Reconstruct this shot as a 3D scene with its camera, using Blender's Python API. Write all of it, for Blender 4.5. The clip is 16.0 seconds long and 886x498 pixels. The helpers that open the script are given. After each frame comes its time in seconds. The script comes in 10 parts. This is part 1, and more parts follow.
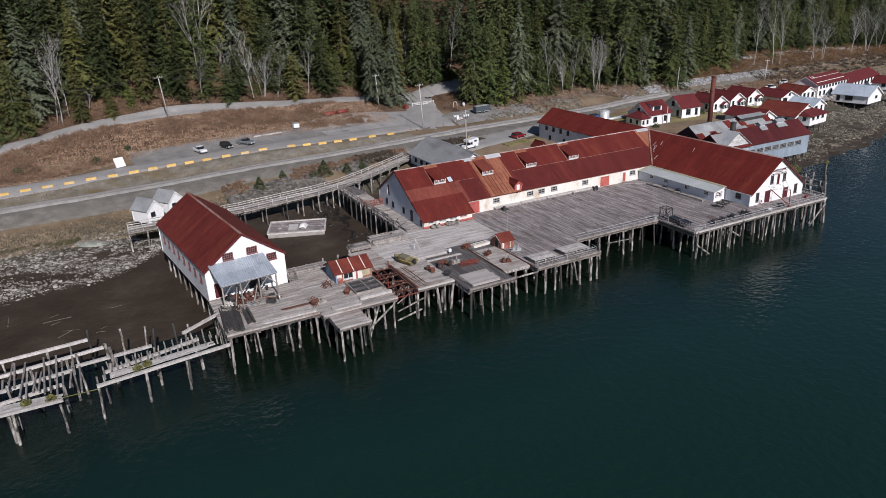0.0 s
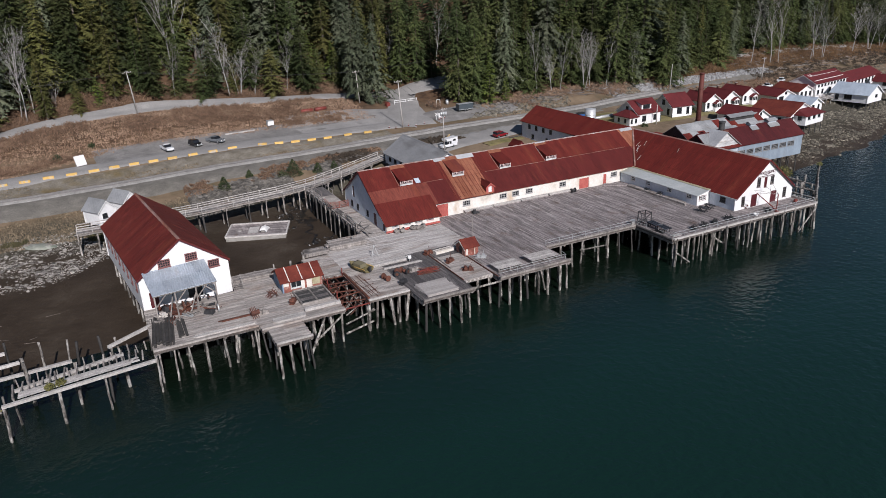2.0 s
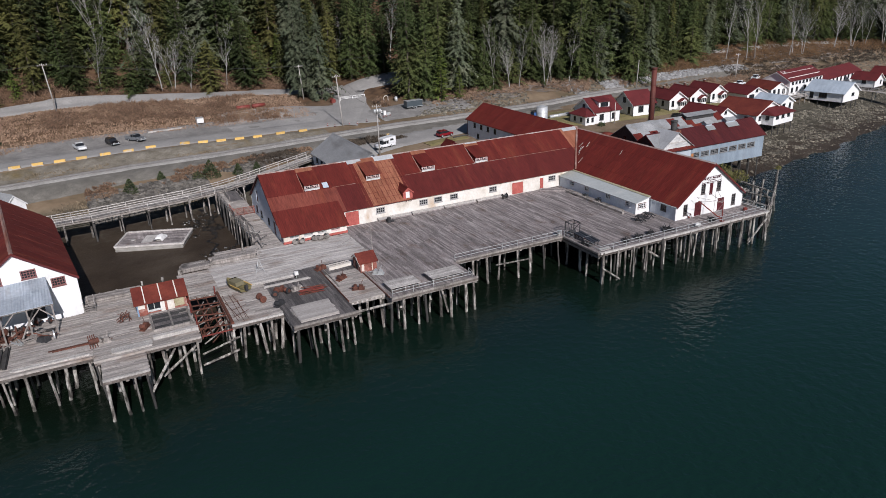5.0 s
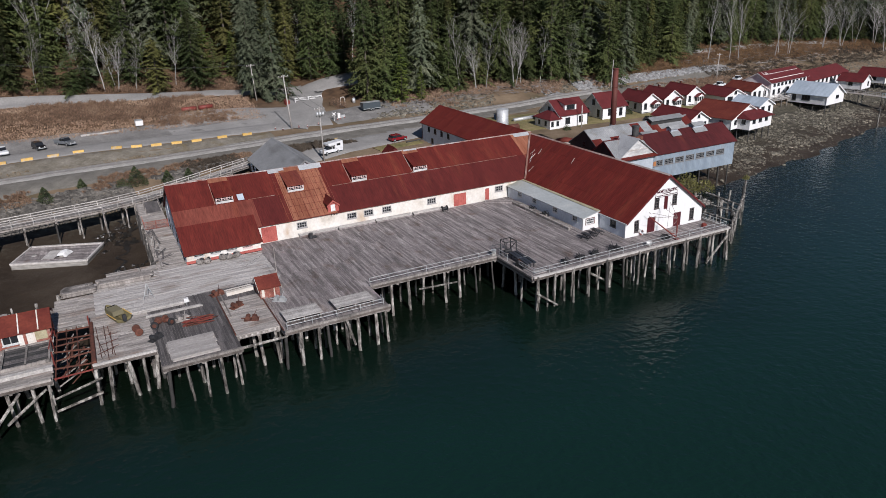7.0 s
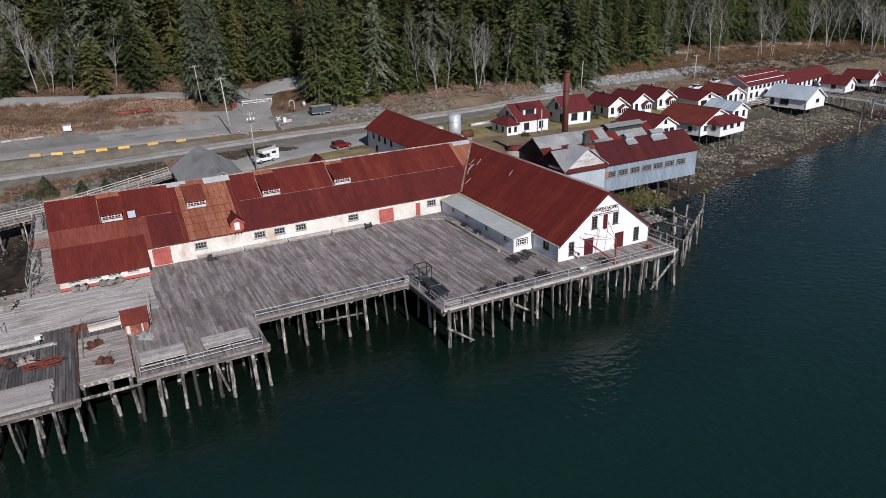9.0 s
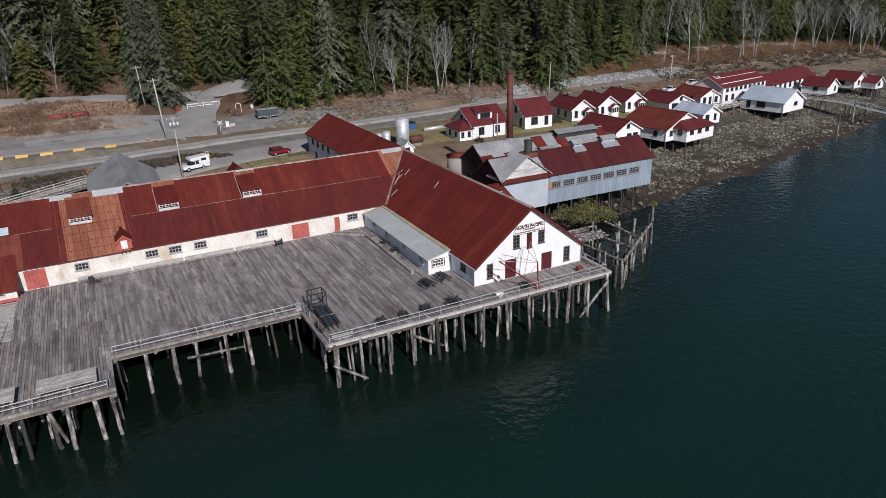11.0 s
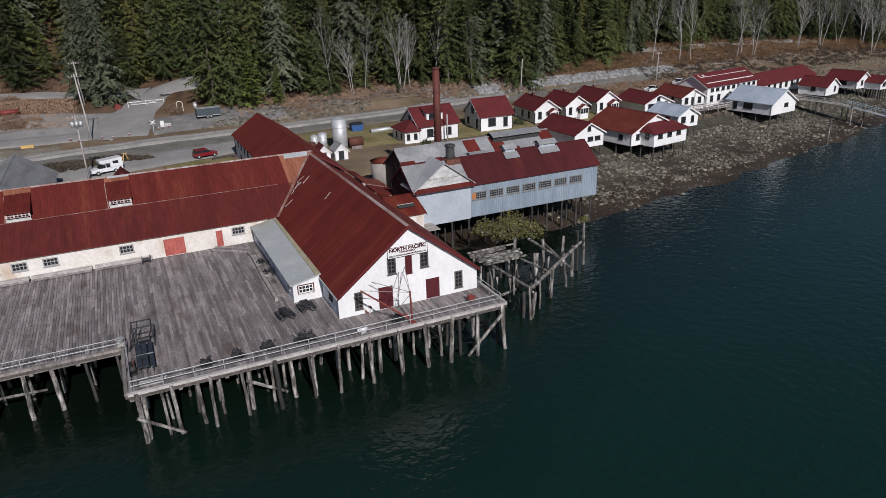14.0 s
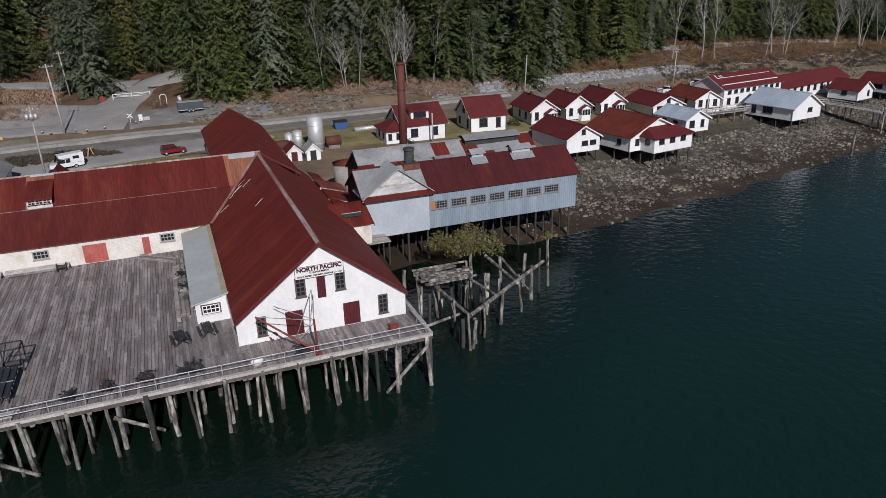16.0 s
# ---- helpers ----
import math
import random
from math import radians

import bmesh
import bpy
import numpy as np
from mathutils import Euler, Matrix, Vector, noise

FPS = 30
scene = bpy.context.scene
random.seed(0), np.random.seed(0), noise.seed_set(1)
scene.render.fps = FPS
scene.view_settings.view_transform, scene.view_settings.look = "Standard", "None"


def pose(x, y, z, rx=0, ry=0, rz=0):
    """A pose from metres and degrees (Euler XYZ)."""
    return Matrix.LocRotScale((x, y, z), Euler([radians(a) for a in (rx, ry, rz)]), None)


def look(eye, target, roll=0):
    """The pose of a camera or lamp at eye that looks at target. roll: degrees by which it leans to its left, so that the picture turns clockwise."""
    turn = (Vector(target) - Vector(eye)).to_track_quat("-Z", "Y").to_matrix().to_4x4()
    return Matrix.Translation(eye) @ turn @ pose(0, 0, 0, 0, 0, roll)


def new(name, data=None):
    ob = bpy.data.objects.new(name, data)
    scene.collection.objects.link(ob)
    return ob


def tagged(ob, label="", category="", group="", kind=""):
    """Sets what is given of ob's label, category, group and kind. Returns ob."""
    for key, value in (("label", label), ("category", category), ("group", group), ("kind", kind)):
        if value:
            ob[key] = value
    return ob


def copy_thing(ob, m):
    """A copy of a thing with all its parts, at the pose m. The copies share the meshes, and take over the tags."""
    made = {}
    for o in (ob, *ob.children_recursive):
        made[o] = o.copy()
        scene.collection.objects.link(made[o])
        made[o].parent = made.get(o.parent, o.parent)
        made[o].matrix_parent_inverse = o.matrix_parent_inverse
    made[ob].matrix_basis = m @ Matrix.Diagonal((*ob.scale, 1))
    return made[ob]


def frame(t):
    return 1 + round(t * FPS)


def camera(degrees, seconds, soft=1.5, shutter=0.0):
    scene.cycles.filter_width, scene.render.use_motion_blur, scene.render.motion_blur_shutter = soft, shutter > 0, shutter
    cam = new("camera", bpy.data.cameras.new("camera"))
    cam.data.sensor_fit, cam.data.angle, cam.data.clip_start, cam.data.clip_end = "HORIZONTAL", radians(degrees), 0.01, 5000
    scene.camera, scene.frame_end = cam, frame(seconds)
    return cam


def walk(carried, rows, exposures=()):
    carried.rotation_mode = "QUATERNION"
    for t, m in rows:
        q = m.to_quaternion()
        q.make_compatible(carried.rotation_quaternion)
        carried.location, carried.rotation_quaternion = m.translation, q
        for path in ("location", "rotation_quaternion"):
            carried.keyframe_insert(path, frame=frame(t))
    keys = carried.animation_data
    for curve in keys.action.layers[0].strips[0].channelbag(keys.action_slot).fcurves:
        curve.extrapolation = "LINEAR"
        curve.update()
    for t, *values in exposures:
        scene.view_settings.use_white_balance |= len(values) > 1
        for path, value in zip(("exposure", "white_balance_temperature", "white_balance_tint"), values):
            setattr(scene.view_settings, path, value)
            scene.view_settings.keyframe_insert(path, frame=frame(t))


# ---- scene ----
cam = camera(65.5, 16.0, soft=0.45)
PATH = [
    (0.0, (-104.21, -80.87, 45.01), (-61.92, 2.32, 9.06), -2.6),
    (0.5, (-102.06, -79.65, 44.64), (-60.13, 3.70, 8.67), -2.55),
    (1.0, (-99.82, -78.82, 44.21), (-58.07, 4.61, 8.20), -2.51),
    (1.5, (-97.46, -78.20, 43.75), (-55.78, 5.25, 7.69), -2.47),
    (2.0, (-94.96, -77.67, 43.26), (-53.29, 5.76, 7.16), -2.43),
    (2.5, (-92.32, -77.15, 42.76), (-50.63, 6.25, 6.61), -2.38),
    (3.0, (-89.54, -76.56, 42.26), (-47.80, 6.79, 6.06), -2.34),
    (3.5, (-86.61, -75.88, 41.77), (-44.82, 7.43, 5.53), -2.29),
    (4.0, (-83.54, -75.07, 41.30), (-41.71, 8.19, 5.01), -2.25),
    (4.5, (-80.33, -74.14, 40.85), (-38.47, 9.09, 4.52), -2.2),
    (5.0, (-77.01, -73.11, 40.42), (-35.12, 10.10, 4.06), -2.15),
    (5.5, (-73.58, -71.98, 40.01), (-31.68, 11.20, 3.62), -2.1),
    (6.0, (-70.07, -70.78, 39.62), (-28.14, 12.38, 3.21), -2.06),
    (6.5, (-66.48, -69.55, 39.25), (-24.54, 13.60, 2.83), -2.02),
    (7.0, (-62.85, -68.30, 38.90), (-20.88, 14.84, 2.48), -1.98),
    (7.5, (-59.18, -67.08, 38.55), (-17.18, 16.06, 2.14), -1.95),
    (8.0, (-55.50, -65.89, 38.21), (-13.48, 17.23, 1.81), -1.92),
    (8.5, (-51.83, -64.76, 37.87), (-9.78, 18.36, 1.50), -1.9),
    (9.0, (-48.18, -63.72, 37.53), (-6.11, 19.41, 1.19), -1.89),
    (9.5, (-44.58, -62.76, 37.18), (-2.50, 20.38, 0.88), -1.89),
    (10.0, (-41.03, -61.88, 36.83), (1.02, 21.28, 0.56), -1.9),
    (10.5, (-37.54, -61.09, 36.46), (4.44, 22.13, 0.24), -1.91),
    (11.0, (-34.14, -60.38, 36.07), (7.72, 22.92, -0.11), -1.92),
    (11.5, (-30.81, -59.72, 35.67), (10.85, 23.70, -0.47), -1.94),
    (12.0, (-27.56, -59.10, 35.26), (13.81, 24.48, -0.84), -1.96),
    (12.5, (-24.38, -58.49, 34.83), (16.58, 25.30, -1.24), -1.98),
    (13.0, (-21.27, -57.86, 34.40), (19.16, 26.19, -1.66), -1.99),
    (13.5, (-18.21, -57.20, 33.97), (21.54, 27.18, -2.09), -1.98),
    (14.0, (-15.17, -56.47, 33.54), (23.75, 28.29, -2.53), -1.95),
    (14.5, (-12.13, -55.65, 33.14), (25.80, 29.55, -2.97), -1.89),
    (15.0, (-9.04, -54.73, 32.77), (27.74, 30.94, -3.40), -1.8),
    (15.5, (-5.86, -53.71, 32.46), (29.60, 32.47, -3.80), -1.66),
    (16.0, (-2.55, -52.61, 32.23), (31.48, 34.09, -4.17), -1.45),
]
walk(cam, [(t, look(eye, target, roll)) for t, eye, target, roll in PATH], [(0, 0.0, 6200, 16), (7, -0.06, 6200, 15), (12, -0.18, 6200, 15), (16, -0.36, 6200, 15)])

# ---- daylight: low spring sun over the water, clear sky ----
SUN_ELEV, SUN_FROM = 33.0, (-0.07, -1.0)
world = bpy.data.worlds.new("sky")
scene.world = world
world.use_nodes = True
wn = world.node_tree
sky = wn.nodes.new("ShaderNodeTexSky")
sky.sky_type, sky.sun_disc = "NISHITA", False
sky.sun_elevation = radians(SUN_ELEV)
sky.sun_rotation = math.atan2(SUN_FROM[0], SUN_FROM[1])
sky.air_density, sky.dust_density, sky.ozone_density = 1.0, 0.3, 3.0
wn.nodes["Background"].inputs["Strength"].default_value = 0.05
wn.links.new(sky.outputs[0], wn.nodes["Background"].inputs["Color"])
sun = new("sun", bpy.data.lights.new("sun", "SUN"))
sun.data.energy, sun.data.angle, sun.data.color = 5.0, radians(0.53), (1.0, 0.965, 0.915)
ce = math.cos(radians(SUN_ELEV))
sun.matrix_world = look((SUN_FROM[0] * ce * 200, SUN_FROM[1] * ce * 200, math.sin(radians(SUN_ELEV)) * 200), (0, 0, 0))

# ---- materials ----


def material(name, cols, scale=0.5, rough=(0.7, 0.9), metal=0.0, bump=0.0, bump_scale=8.0, rnd=None, amount=0.3,
             stretch=(1, 1, 1), fine=0.25, fine_scale=None, stain=None, wave=None, spec=0.5):
    """Layered noise colours, a finer grain, optional stains, corrugation and a random tone for each piece or each object."""
    m = bpy.data.materials.new(name)
    m.use_nodes = True
    nt = m.node_tree
    N, L = nt.nodes.new, nt.links.new
    bsdf = nt.nodes["Principled BSDF"]
    geo = N("ShaderNodeNewGeometry")
    mul = N("ShaderNodeVectorMath")
    mul.operation = "MULTIPLY"
    mul.inputs[1].default_value = stretch
    L(geo.outputs["Position"], mul.inputs[0])
    n1 = N("ShaderNodeTexNoise")
    n1.inputs["Scale"].default_value, n1.inputs["Detail"].default_value, n1.inputs["Roughness"].default_value = scale, 6, 0.62
    L(mul.outputs[0], n1.inputs["Vector"])
    ramp = N("ShaderNodeValToRGB")
    els = ramp.color_ramp.elements
    while len(els) < len(cols):
        els.new(0.5)
    for e, (p, c) in zip(els, cols):
        e.position, e.color = p, (*c, 1)
    L(n1.outputs["Fac"], ramp.inputs[0])
    col = ramp.outputs[0]
    n2 = N("ShaderNodeTexNoise")
    n2.inputs["Scale"].default_value, n2.inputs["Detail"].default_value = fine_scale or scale * 9, 4
    L(mul.outputs[0], n2.inputs["Vector"])
    val = N("ShaderNodeMapRange")
    val.inputs[1].default_value, val.inputs[2].default_value = 0.3, 0.7
    val.inputs[3].default_value, val.inputs[4].default_value = 1 - fine, 1 + fine
    L(n2.outputs["Fac"], val.inputs[0])
    factor = val.outputs[0]
    if rnd:
        if rnd == "island":
            src = geo.outputs["Random Per Island"]
        else:
            src = N("ShaderNodeObjectInfo").outputs["Random"]
        r = N("ShaderNodeMapRange")
        r.inputs[3].default_value, r.inputs[4].default_value = 1 - amount, 1 + amount
        L(src, r.inputs[0])
        mm = N("ShaderNodeMath")
        mm.operation = "MULTIPLY"
        L(factor, mm.inputs[0])
        L(r.outputs[0], mm.inputs[1])
        factor = mm.outputs[0]
    if stain:
        sc, ss, lo, hi, sst = stain
        mul2 = N("ShaderNodeVectorMath")
        mul2.operation = "MULTIPLY"
        mul2.inputs[1].default_value = sst
        L(geo.outputs["Position"], mul2.inputs[0])
        n3 = N("ShaderNodeTexNoise")
        n3.inputs["Scale"].default_value, n3.inputs["Detail"].default_value = ss, 5
        L(mul2.outputs[0], n3.inputs["Vector"])
        mr = N("ShaderNodeMapRange")
        mr.inputs[1].default_value, mr.inputs[2].default_value = lo, hi
        L(n3.outputs["Fac"], mr.inputs[0])
        mx = N("ShaderNodeMix")
        mx.data_type = "RGBA"
        L(mr.outputs[0], mx.inputs["Factor"])
        L(col, mx.inputs["A"])
        mx.inputs["B"].default_value = (*sc, 1)
        col = mx.outputs["Result"]
    tone = N("ShaderNodeVectorMath")
    tone.operation = "SCALE"
    L(col, tone.inputs[0])
    L(factor, tone.inputs["Scale"])
    L(tone.outputs[0], bsdf.inputs["Base Color"])
    rr = N("ShaderNodeMapRange")
    rr.inputs[3].default_value, rr.inputs[4].default_value = rough
    L(n1.outputs["Fac"], rr.inputs[0])
    L(rr.outputs[0], bsdf.inputs["Roughness"])
    bsdf.inputs["Metallic"].default_value = metal
    bsdf.inputs["Specular IOR Level"].default_value = spec
    height = None
    if bump:
        nb = N("ShaderNodeTexNoise")
        nb.inputs["Scale"].default_value, nb.inputs["Detail"].default_value = bump_scale, 4
        L(mul.outputs[0], nb.inputs["Vector"])
        bp = N("ShaderNodeBump")
        bp.inputs["Strength"].default_value, bp.inputs["Distance"].default_value = bump, 0.1
        L(nb.outputs["Fac"], bp.inputs["Height"])
        height = bp
    if wave:
        axis, period, depth = wave
        w = N("ShaderNodeTexWave")
        w.wave_type, w.bands_direction, w.wave_profile = "BANDS", axis, "SIN"
        w.inputs["Scale"].default_value = 0.314 / period
        L(geo.outputs["Position"], w.inputs["Vector"])
        bw = N("ShaderNodeBump")
        bw.inputs["Strength"].default_value, bw.inputs["Distance"].default_value = depth, period * 0.3
        L(w.outputs["Fac"], bw.inputs["Height"])
        if height:
            L(height.outputs[0], bw.inputs["Normal"])
        height = bw
    if height:
        L(height.outputs[0], bsdf.inputs["Normal"])
    return m


def plain(name, c, rough=0.5, metal=0.0, rnd=0.0):
    return material(name, [(0.3, tuple(v * 0.86 for v in c)), (0.7, c)], 1.3, (max(rough - 0.1, 0.02), min(rough + 0.1, 1)), metal,
                    0.15, 14, "object" if rnd else None, rnd, fine=0.12)


GREY_PLANK = [(0.28, (0.15, 0.129, 0.123)), (0.5, (0.238, 0.208, 0.2)), (0.72, (0.36, 0.32, 0.305))]
M_DECK = material("weathered_grey_planks", GREY_PLANK, 0.35, (0.75, 0.95), 0, 0.5, 16, "island", 0.36, (6, 1, 1), 0.28, 3,
                  stain=((0.125, 0.078, 0.055), 0.35, 0.58, 0.8, (1.6, 1, 1)))
M_PLANK = material("weathered_grey_plank", GREY_PLANK, 0.35, (0.75, 0.95), 0, 0.5, 16, "object", 0.36, (6, 1, 1), 0.28, 3,
                   stain=((0.125, 0.078, 0.055), 0.35, 0.58, 0.8, (1.6, 1, 1)))
M_DARKDECK = material("dark_weathered_planks", [(0.3, (0.06, 0.055, 0.055)), (0.7, (0.15, 0.135, 0.13))], 0.35, (0.75, 0.95), 0, 0.5, 16,
                      "island", 0.4, (6, 1, 1), 0.28, 3)
M_PALE = material("pale_bleached_planks", [(0.25, (0.36, 0.335, 0.315)), (0.7, (0.48, 0.45, 0.425))], 0.3, (0.8, 0.95), 0, 0.4, 16, "island",
                  0.16, (1, 5, 1), 0.2, 3, stain=((0.24, 0.2, 0.17), 0.25, 0.52, 0.75, (1, 3, 1)))
M_PALEPLANK = material("pale_sawn_plank", [(0.25, (0.3, 0.275, 0.255)), (0.7, (0.42, 0.39, 0.365))], 0.5, (0.8, 0.95), 0, 0.4, 16, "object", 0.14, (1, 5, 1), 0.2, 3)
M_LIGHT = material("light_worn_planks", [(0.28, (0.245, 0.22, 0.2)), (0.7, (0.41, 0.372, 0.34))], 0.4, (0.8, 0.95), 0, 0.5, 16, "island",
                   0.26, (1, 4, 1), 0.25, 3, stain=((0.2, 0.13, 0.09), 0.22, 0.54, 0.78, (1, 2, 1)))
M_TIMBER = material("old_timber", [(0.28, (0.16, 0.14, 0.125)), (0.7, (0.32, 0.29, 0.265))], 1.2, (0.8, 0.95), 0, 0.5, 18, "object", 0.25,
                    (1, 1, 0.3), 0.3, 6, stain=((0.06, 0.055, 0.05), 0.5, 0.55, 0.75, (1, 1, 0.4)))
M_BLEACHED = material("bleached_timber", [(0.28, (0.3, 0.28, 0.26)), (0.7, (0.5, 0.47, 0.44))], 1.2, (0.8, 0.95), 0, 0.4, 18, "object", 0.2,
                      fine=0.25, fine_scale=6)
M_PILE = material("weathered_pile", [(0.34, (0.03, 0.026, 0.022)), (0.47, (0.14, 0.125, 0.11)), (0.6, (0.34, 0.32, 0.29)), (0.75, (0.5, 0.48, 0.45))], 1.9,
                  (0.8, 0.98), 0, 0.8, 12, "object", 0.3, (1, 1, 0.3), 0.4, 9, stain=((0.035, 0.031, 0.026), 1.6, 0.56, 0.68, (1, 1, 0.5)))
M_FASCIA = material("brown_stained_fascia", [(0.28, (0.055, 0.042, 0.034)), (0.55, (0.12, 0.1, 0.088)), (0.75, (0.2, 0.18, 0.165))], 0.9, (0.8, 0.95), 0, 0.5, 14, "object", 0.2, fine=0.3, fine_scale=6)
M_TAR = material("tarred_timber", [(0.3, (0.02, 0.019, 0.018)), (0.7, (0.06, 0.055, 0.05))], 1.0, (0.7, 0.9), 0, 0.5, 12, "object", 0.3, fine=0.3)
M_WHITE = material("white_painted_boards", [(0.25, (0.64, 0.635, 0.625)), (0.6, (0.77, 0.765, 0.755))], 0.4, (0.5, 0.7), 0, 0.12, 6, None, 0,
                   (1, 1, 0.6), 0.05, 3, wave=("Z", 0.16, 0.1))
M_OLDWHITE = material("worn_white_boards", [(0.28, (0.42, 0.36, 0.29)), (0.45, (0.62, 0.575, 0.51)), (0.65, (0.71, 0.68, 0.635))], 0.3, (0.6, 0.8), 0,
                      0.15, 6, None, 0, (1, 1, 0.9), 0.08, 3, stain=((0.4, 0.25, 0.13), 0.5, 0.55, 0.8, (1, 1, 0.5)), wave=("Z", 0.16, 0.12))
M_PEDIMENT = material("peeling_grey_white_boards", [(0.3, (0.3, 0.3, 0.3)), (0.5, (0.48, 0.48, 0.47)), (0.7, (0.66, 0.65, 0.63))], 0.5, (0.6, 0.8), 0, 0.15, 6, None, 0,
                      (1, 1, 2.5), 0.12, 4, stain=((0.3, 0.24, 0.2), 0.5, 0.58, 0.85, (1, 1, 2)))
# white boards with the blue of skylit shade put into the colour
M_SHADEBLUE = material("chalky_pale_boards", [(0.3, (0.6, 0.65, 0.71)), (0.65, (0.7, 0.745, 0.8))], 0.5, (0.6, 0.8), 0, 0.15, 6, None, 0,
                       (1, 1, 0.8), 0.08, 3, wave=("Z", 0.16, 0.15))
M_TRIMRED = plain("dark_red_paint", (0.085, 0.012, 0.016), 0.5)
M_SASH = plain("dull_grey_sash_paint", (0.2, 0.2, 0.2), 0.6)
M_GREYFRAME = plain("weathered_grey_window_frame", (0.34, 0.33, 0.32), 0.7)
M_SASHRED = plain("faded_maroon_sash_paint", (0.2, 0.085, 0.08), 0.6)
M_OCHRE = material("ochre_stained_iron", [(0.3, (0.3, 0.26, 0.15)), (0.7, (0.42, 0.38, 0.26))], 0.8, (0.6, 0.8), 0, 0.1, 8, fine=0.2)
M_DARKSASH = plain("dark_worn_sash_paint", (0.1, 0.085, 0.08), 0.6)
M_LETTER = plain("maroon_letter_paint", (0.05, 0.005, 0.012), 0.5)
M_TRIMWHITE = plain("white_trim_paint", (0.76, 0.75, 0.73), 0.5)
M_DARKTRIM = plain("dark_trim_paint", (0.025, 0.027, 0.032), 0.5)
M_HUTRED = material("flaking_red_boards", [(0.3, (0.14, 0.045, 0.032)), (0.5, (0.26, 0.085, 0.06)), (0.72, (0.42, 0.3, 0.26))], 1.1, (0.7, 0.9), 0, 0.3, 10, fine=0.25, fine_scale=6)
M_REDDOOR = material("faded_red_door", [(0.3, (0.3, 0.06, 0.05)), (0.7, (0.45, 0.12, 0.095))], 0.8, (0.6, 0.8), 0, 0.2, 8, fine=0.15)
M_FADEDPINK = plain("faded_pink_white_paint", (0.62, 0.47, 0.45), 0.6)
M_GLASS = bpy.data.materials.new("window_glass")
M_GLASS.use_nodes = True
gb = M_GLASS.node_tree.nodes["Principled BSDF"]
gb.inputs["Base Color"].default_value, gb.inputs["Roughness"].default_value = (0.018, 0.02, 0.023, 1), 0.2


def roofing(name, cols, stain, axis, rnd="object", amount=0.07):
    st = (0.25, 2.2, 1) if axis == "X" else (2.2, 0.25, 1)
    return material(name, cols, 0.22, (0.55, 0.8), 0.0, 0.12, 6, rnd, amount, (3.2, 0.35, 0.35) if axis == "X" else (0.35, 3.2, 0.35), 0.24, 2.2,
                    stain=(stain[0], stain[1], stain[2], stain[3], (2.2, 0.3, 0.3) if axis == "X" else (0.3, 2.2, 0.3)), wave=(axis, 0.3, 0.09), spec=0.3)


RED = [(0.25, (0.08, 0.0105, 0.0075)), (0.55, (0.108, 0.0145, 0.0098)), (0.78, (0.138, 0.022, 0.0135))]
RUST = (0.18, 0.045, 0.022)
M_ROOF_X = roofing("rusted_red_iron_x", RED, (RUST, 0.28, 0.56, 0.95), "X")
M_ROOF_Y = roofing("rusted_red_iron_y", [(p, tuple(v * 1.28 for v in c)) for p, c in RED], (RUST, 0.28, 0.57, 0.98), "Y")
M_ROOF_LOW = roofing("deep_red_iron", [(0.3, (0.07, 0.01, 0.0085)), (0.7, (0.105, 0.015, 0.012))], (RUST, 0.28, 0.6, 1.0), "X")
M_ROOF_MAROON = roofing("dark_maroon_iron", [(0.3, (0.05, 0.0075, 0.0085)), (0.7, (0.078, 0.012, 0.0125))], (RUST, 0.22, 0.62, 1.0), "X")
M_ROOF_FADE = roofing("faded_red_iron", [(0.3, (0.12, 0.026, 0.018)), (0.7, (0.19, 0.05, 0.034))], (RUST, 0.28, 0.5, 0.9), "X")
M_ROOF_WORN = roofing("worn_grey_red_iron", [(0.3, (0.17, 0.07, 0.052)), (0.5, (0.24, 0.13, 0.1)), (0.7, (0.34, 0.28, 0.26))], (RUST, 0.3, 0.5, 0.85), "X")
M_RIDGE = roofing("pale_worn_ridge_iron", [(0.3, (0.2, 0.09, 0.07)), (0.5, (0.33, 0.24, 0.21)), (0.7, (0.46, 0.43, 0.41))], (RUST, 0.5, 0.5, 0.8), "X")
M_ROOF_OR = roofing("bare_rusty_iron", [(0.3, (0.185, 0.063, 0.034)), (0.7, (0.29, 0.118, 0.068))], ((0.14, 0.03, 0.017), 0.3, 0.55, 0.85), "X")
M_ROOF_B0 = roofing("streaked_red_iron", [(0.25, (0.085, 0.0125, 0.0095)), (0.5, (0.118, 0.018, 0.0125)), (0.75, (0.155, 0.03, 0.019))],
                    (RUST, 0.35, 0.58, 0.95), "Y", "object", 0.1)
M_ROOF_HOUSE = material("maroon_shingle_roof", [(0.3, (0.085, 0.013, 0.014)), (0.7, (0.125, 0.019, 0.02))], 0.5, (0.7, 0.85), 0, 0.25, 10, None, 0,
                        fine=0.14, fine_scale=4, spec=0.3)
M_ROOF_RUSTHOUSE = material("rusty_iron_house_roof", [(0.3, (0.1, 0.018, 0.013)), (0.7, (0.165, 0.036, 0.022))], 0.4, (0.7, 0.85), 0, 0.2, 10, None, 0,
                            fine=0.15, spec=0.3)
M_ROOF_GREY = material("grey_iron_roof", [(0.25, (0.37, 0.395, 0.385)), (0.55, (0.43, 0.455, 0.445)), (0.75, (0.5, 0.505, 0.48))], 0.3, (0.45, 0.7), 0.0, 0.1, 6,
                       "object", 0.05, fine=0.08, stain=((0.28, 0.24, 0.13), 0.15, 0.55, 0.85, (1, 0.4, 1)), wave=("Y", 0.3, 0.04))
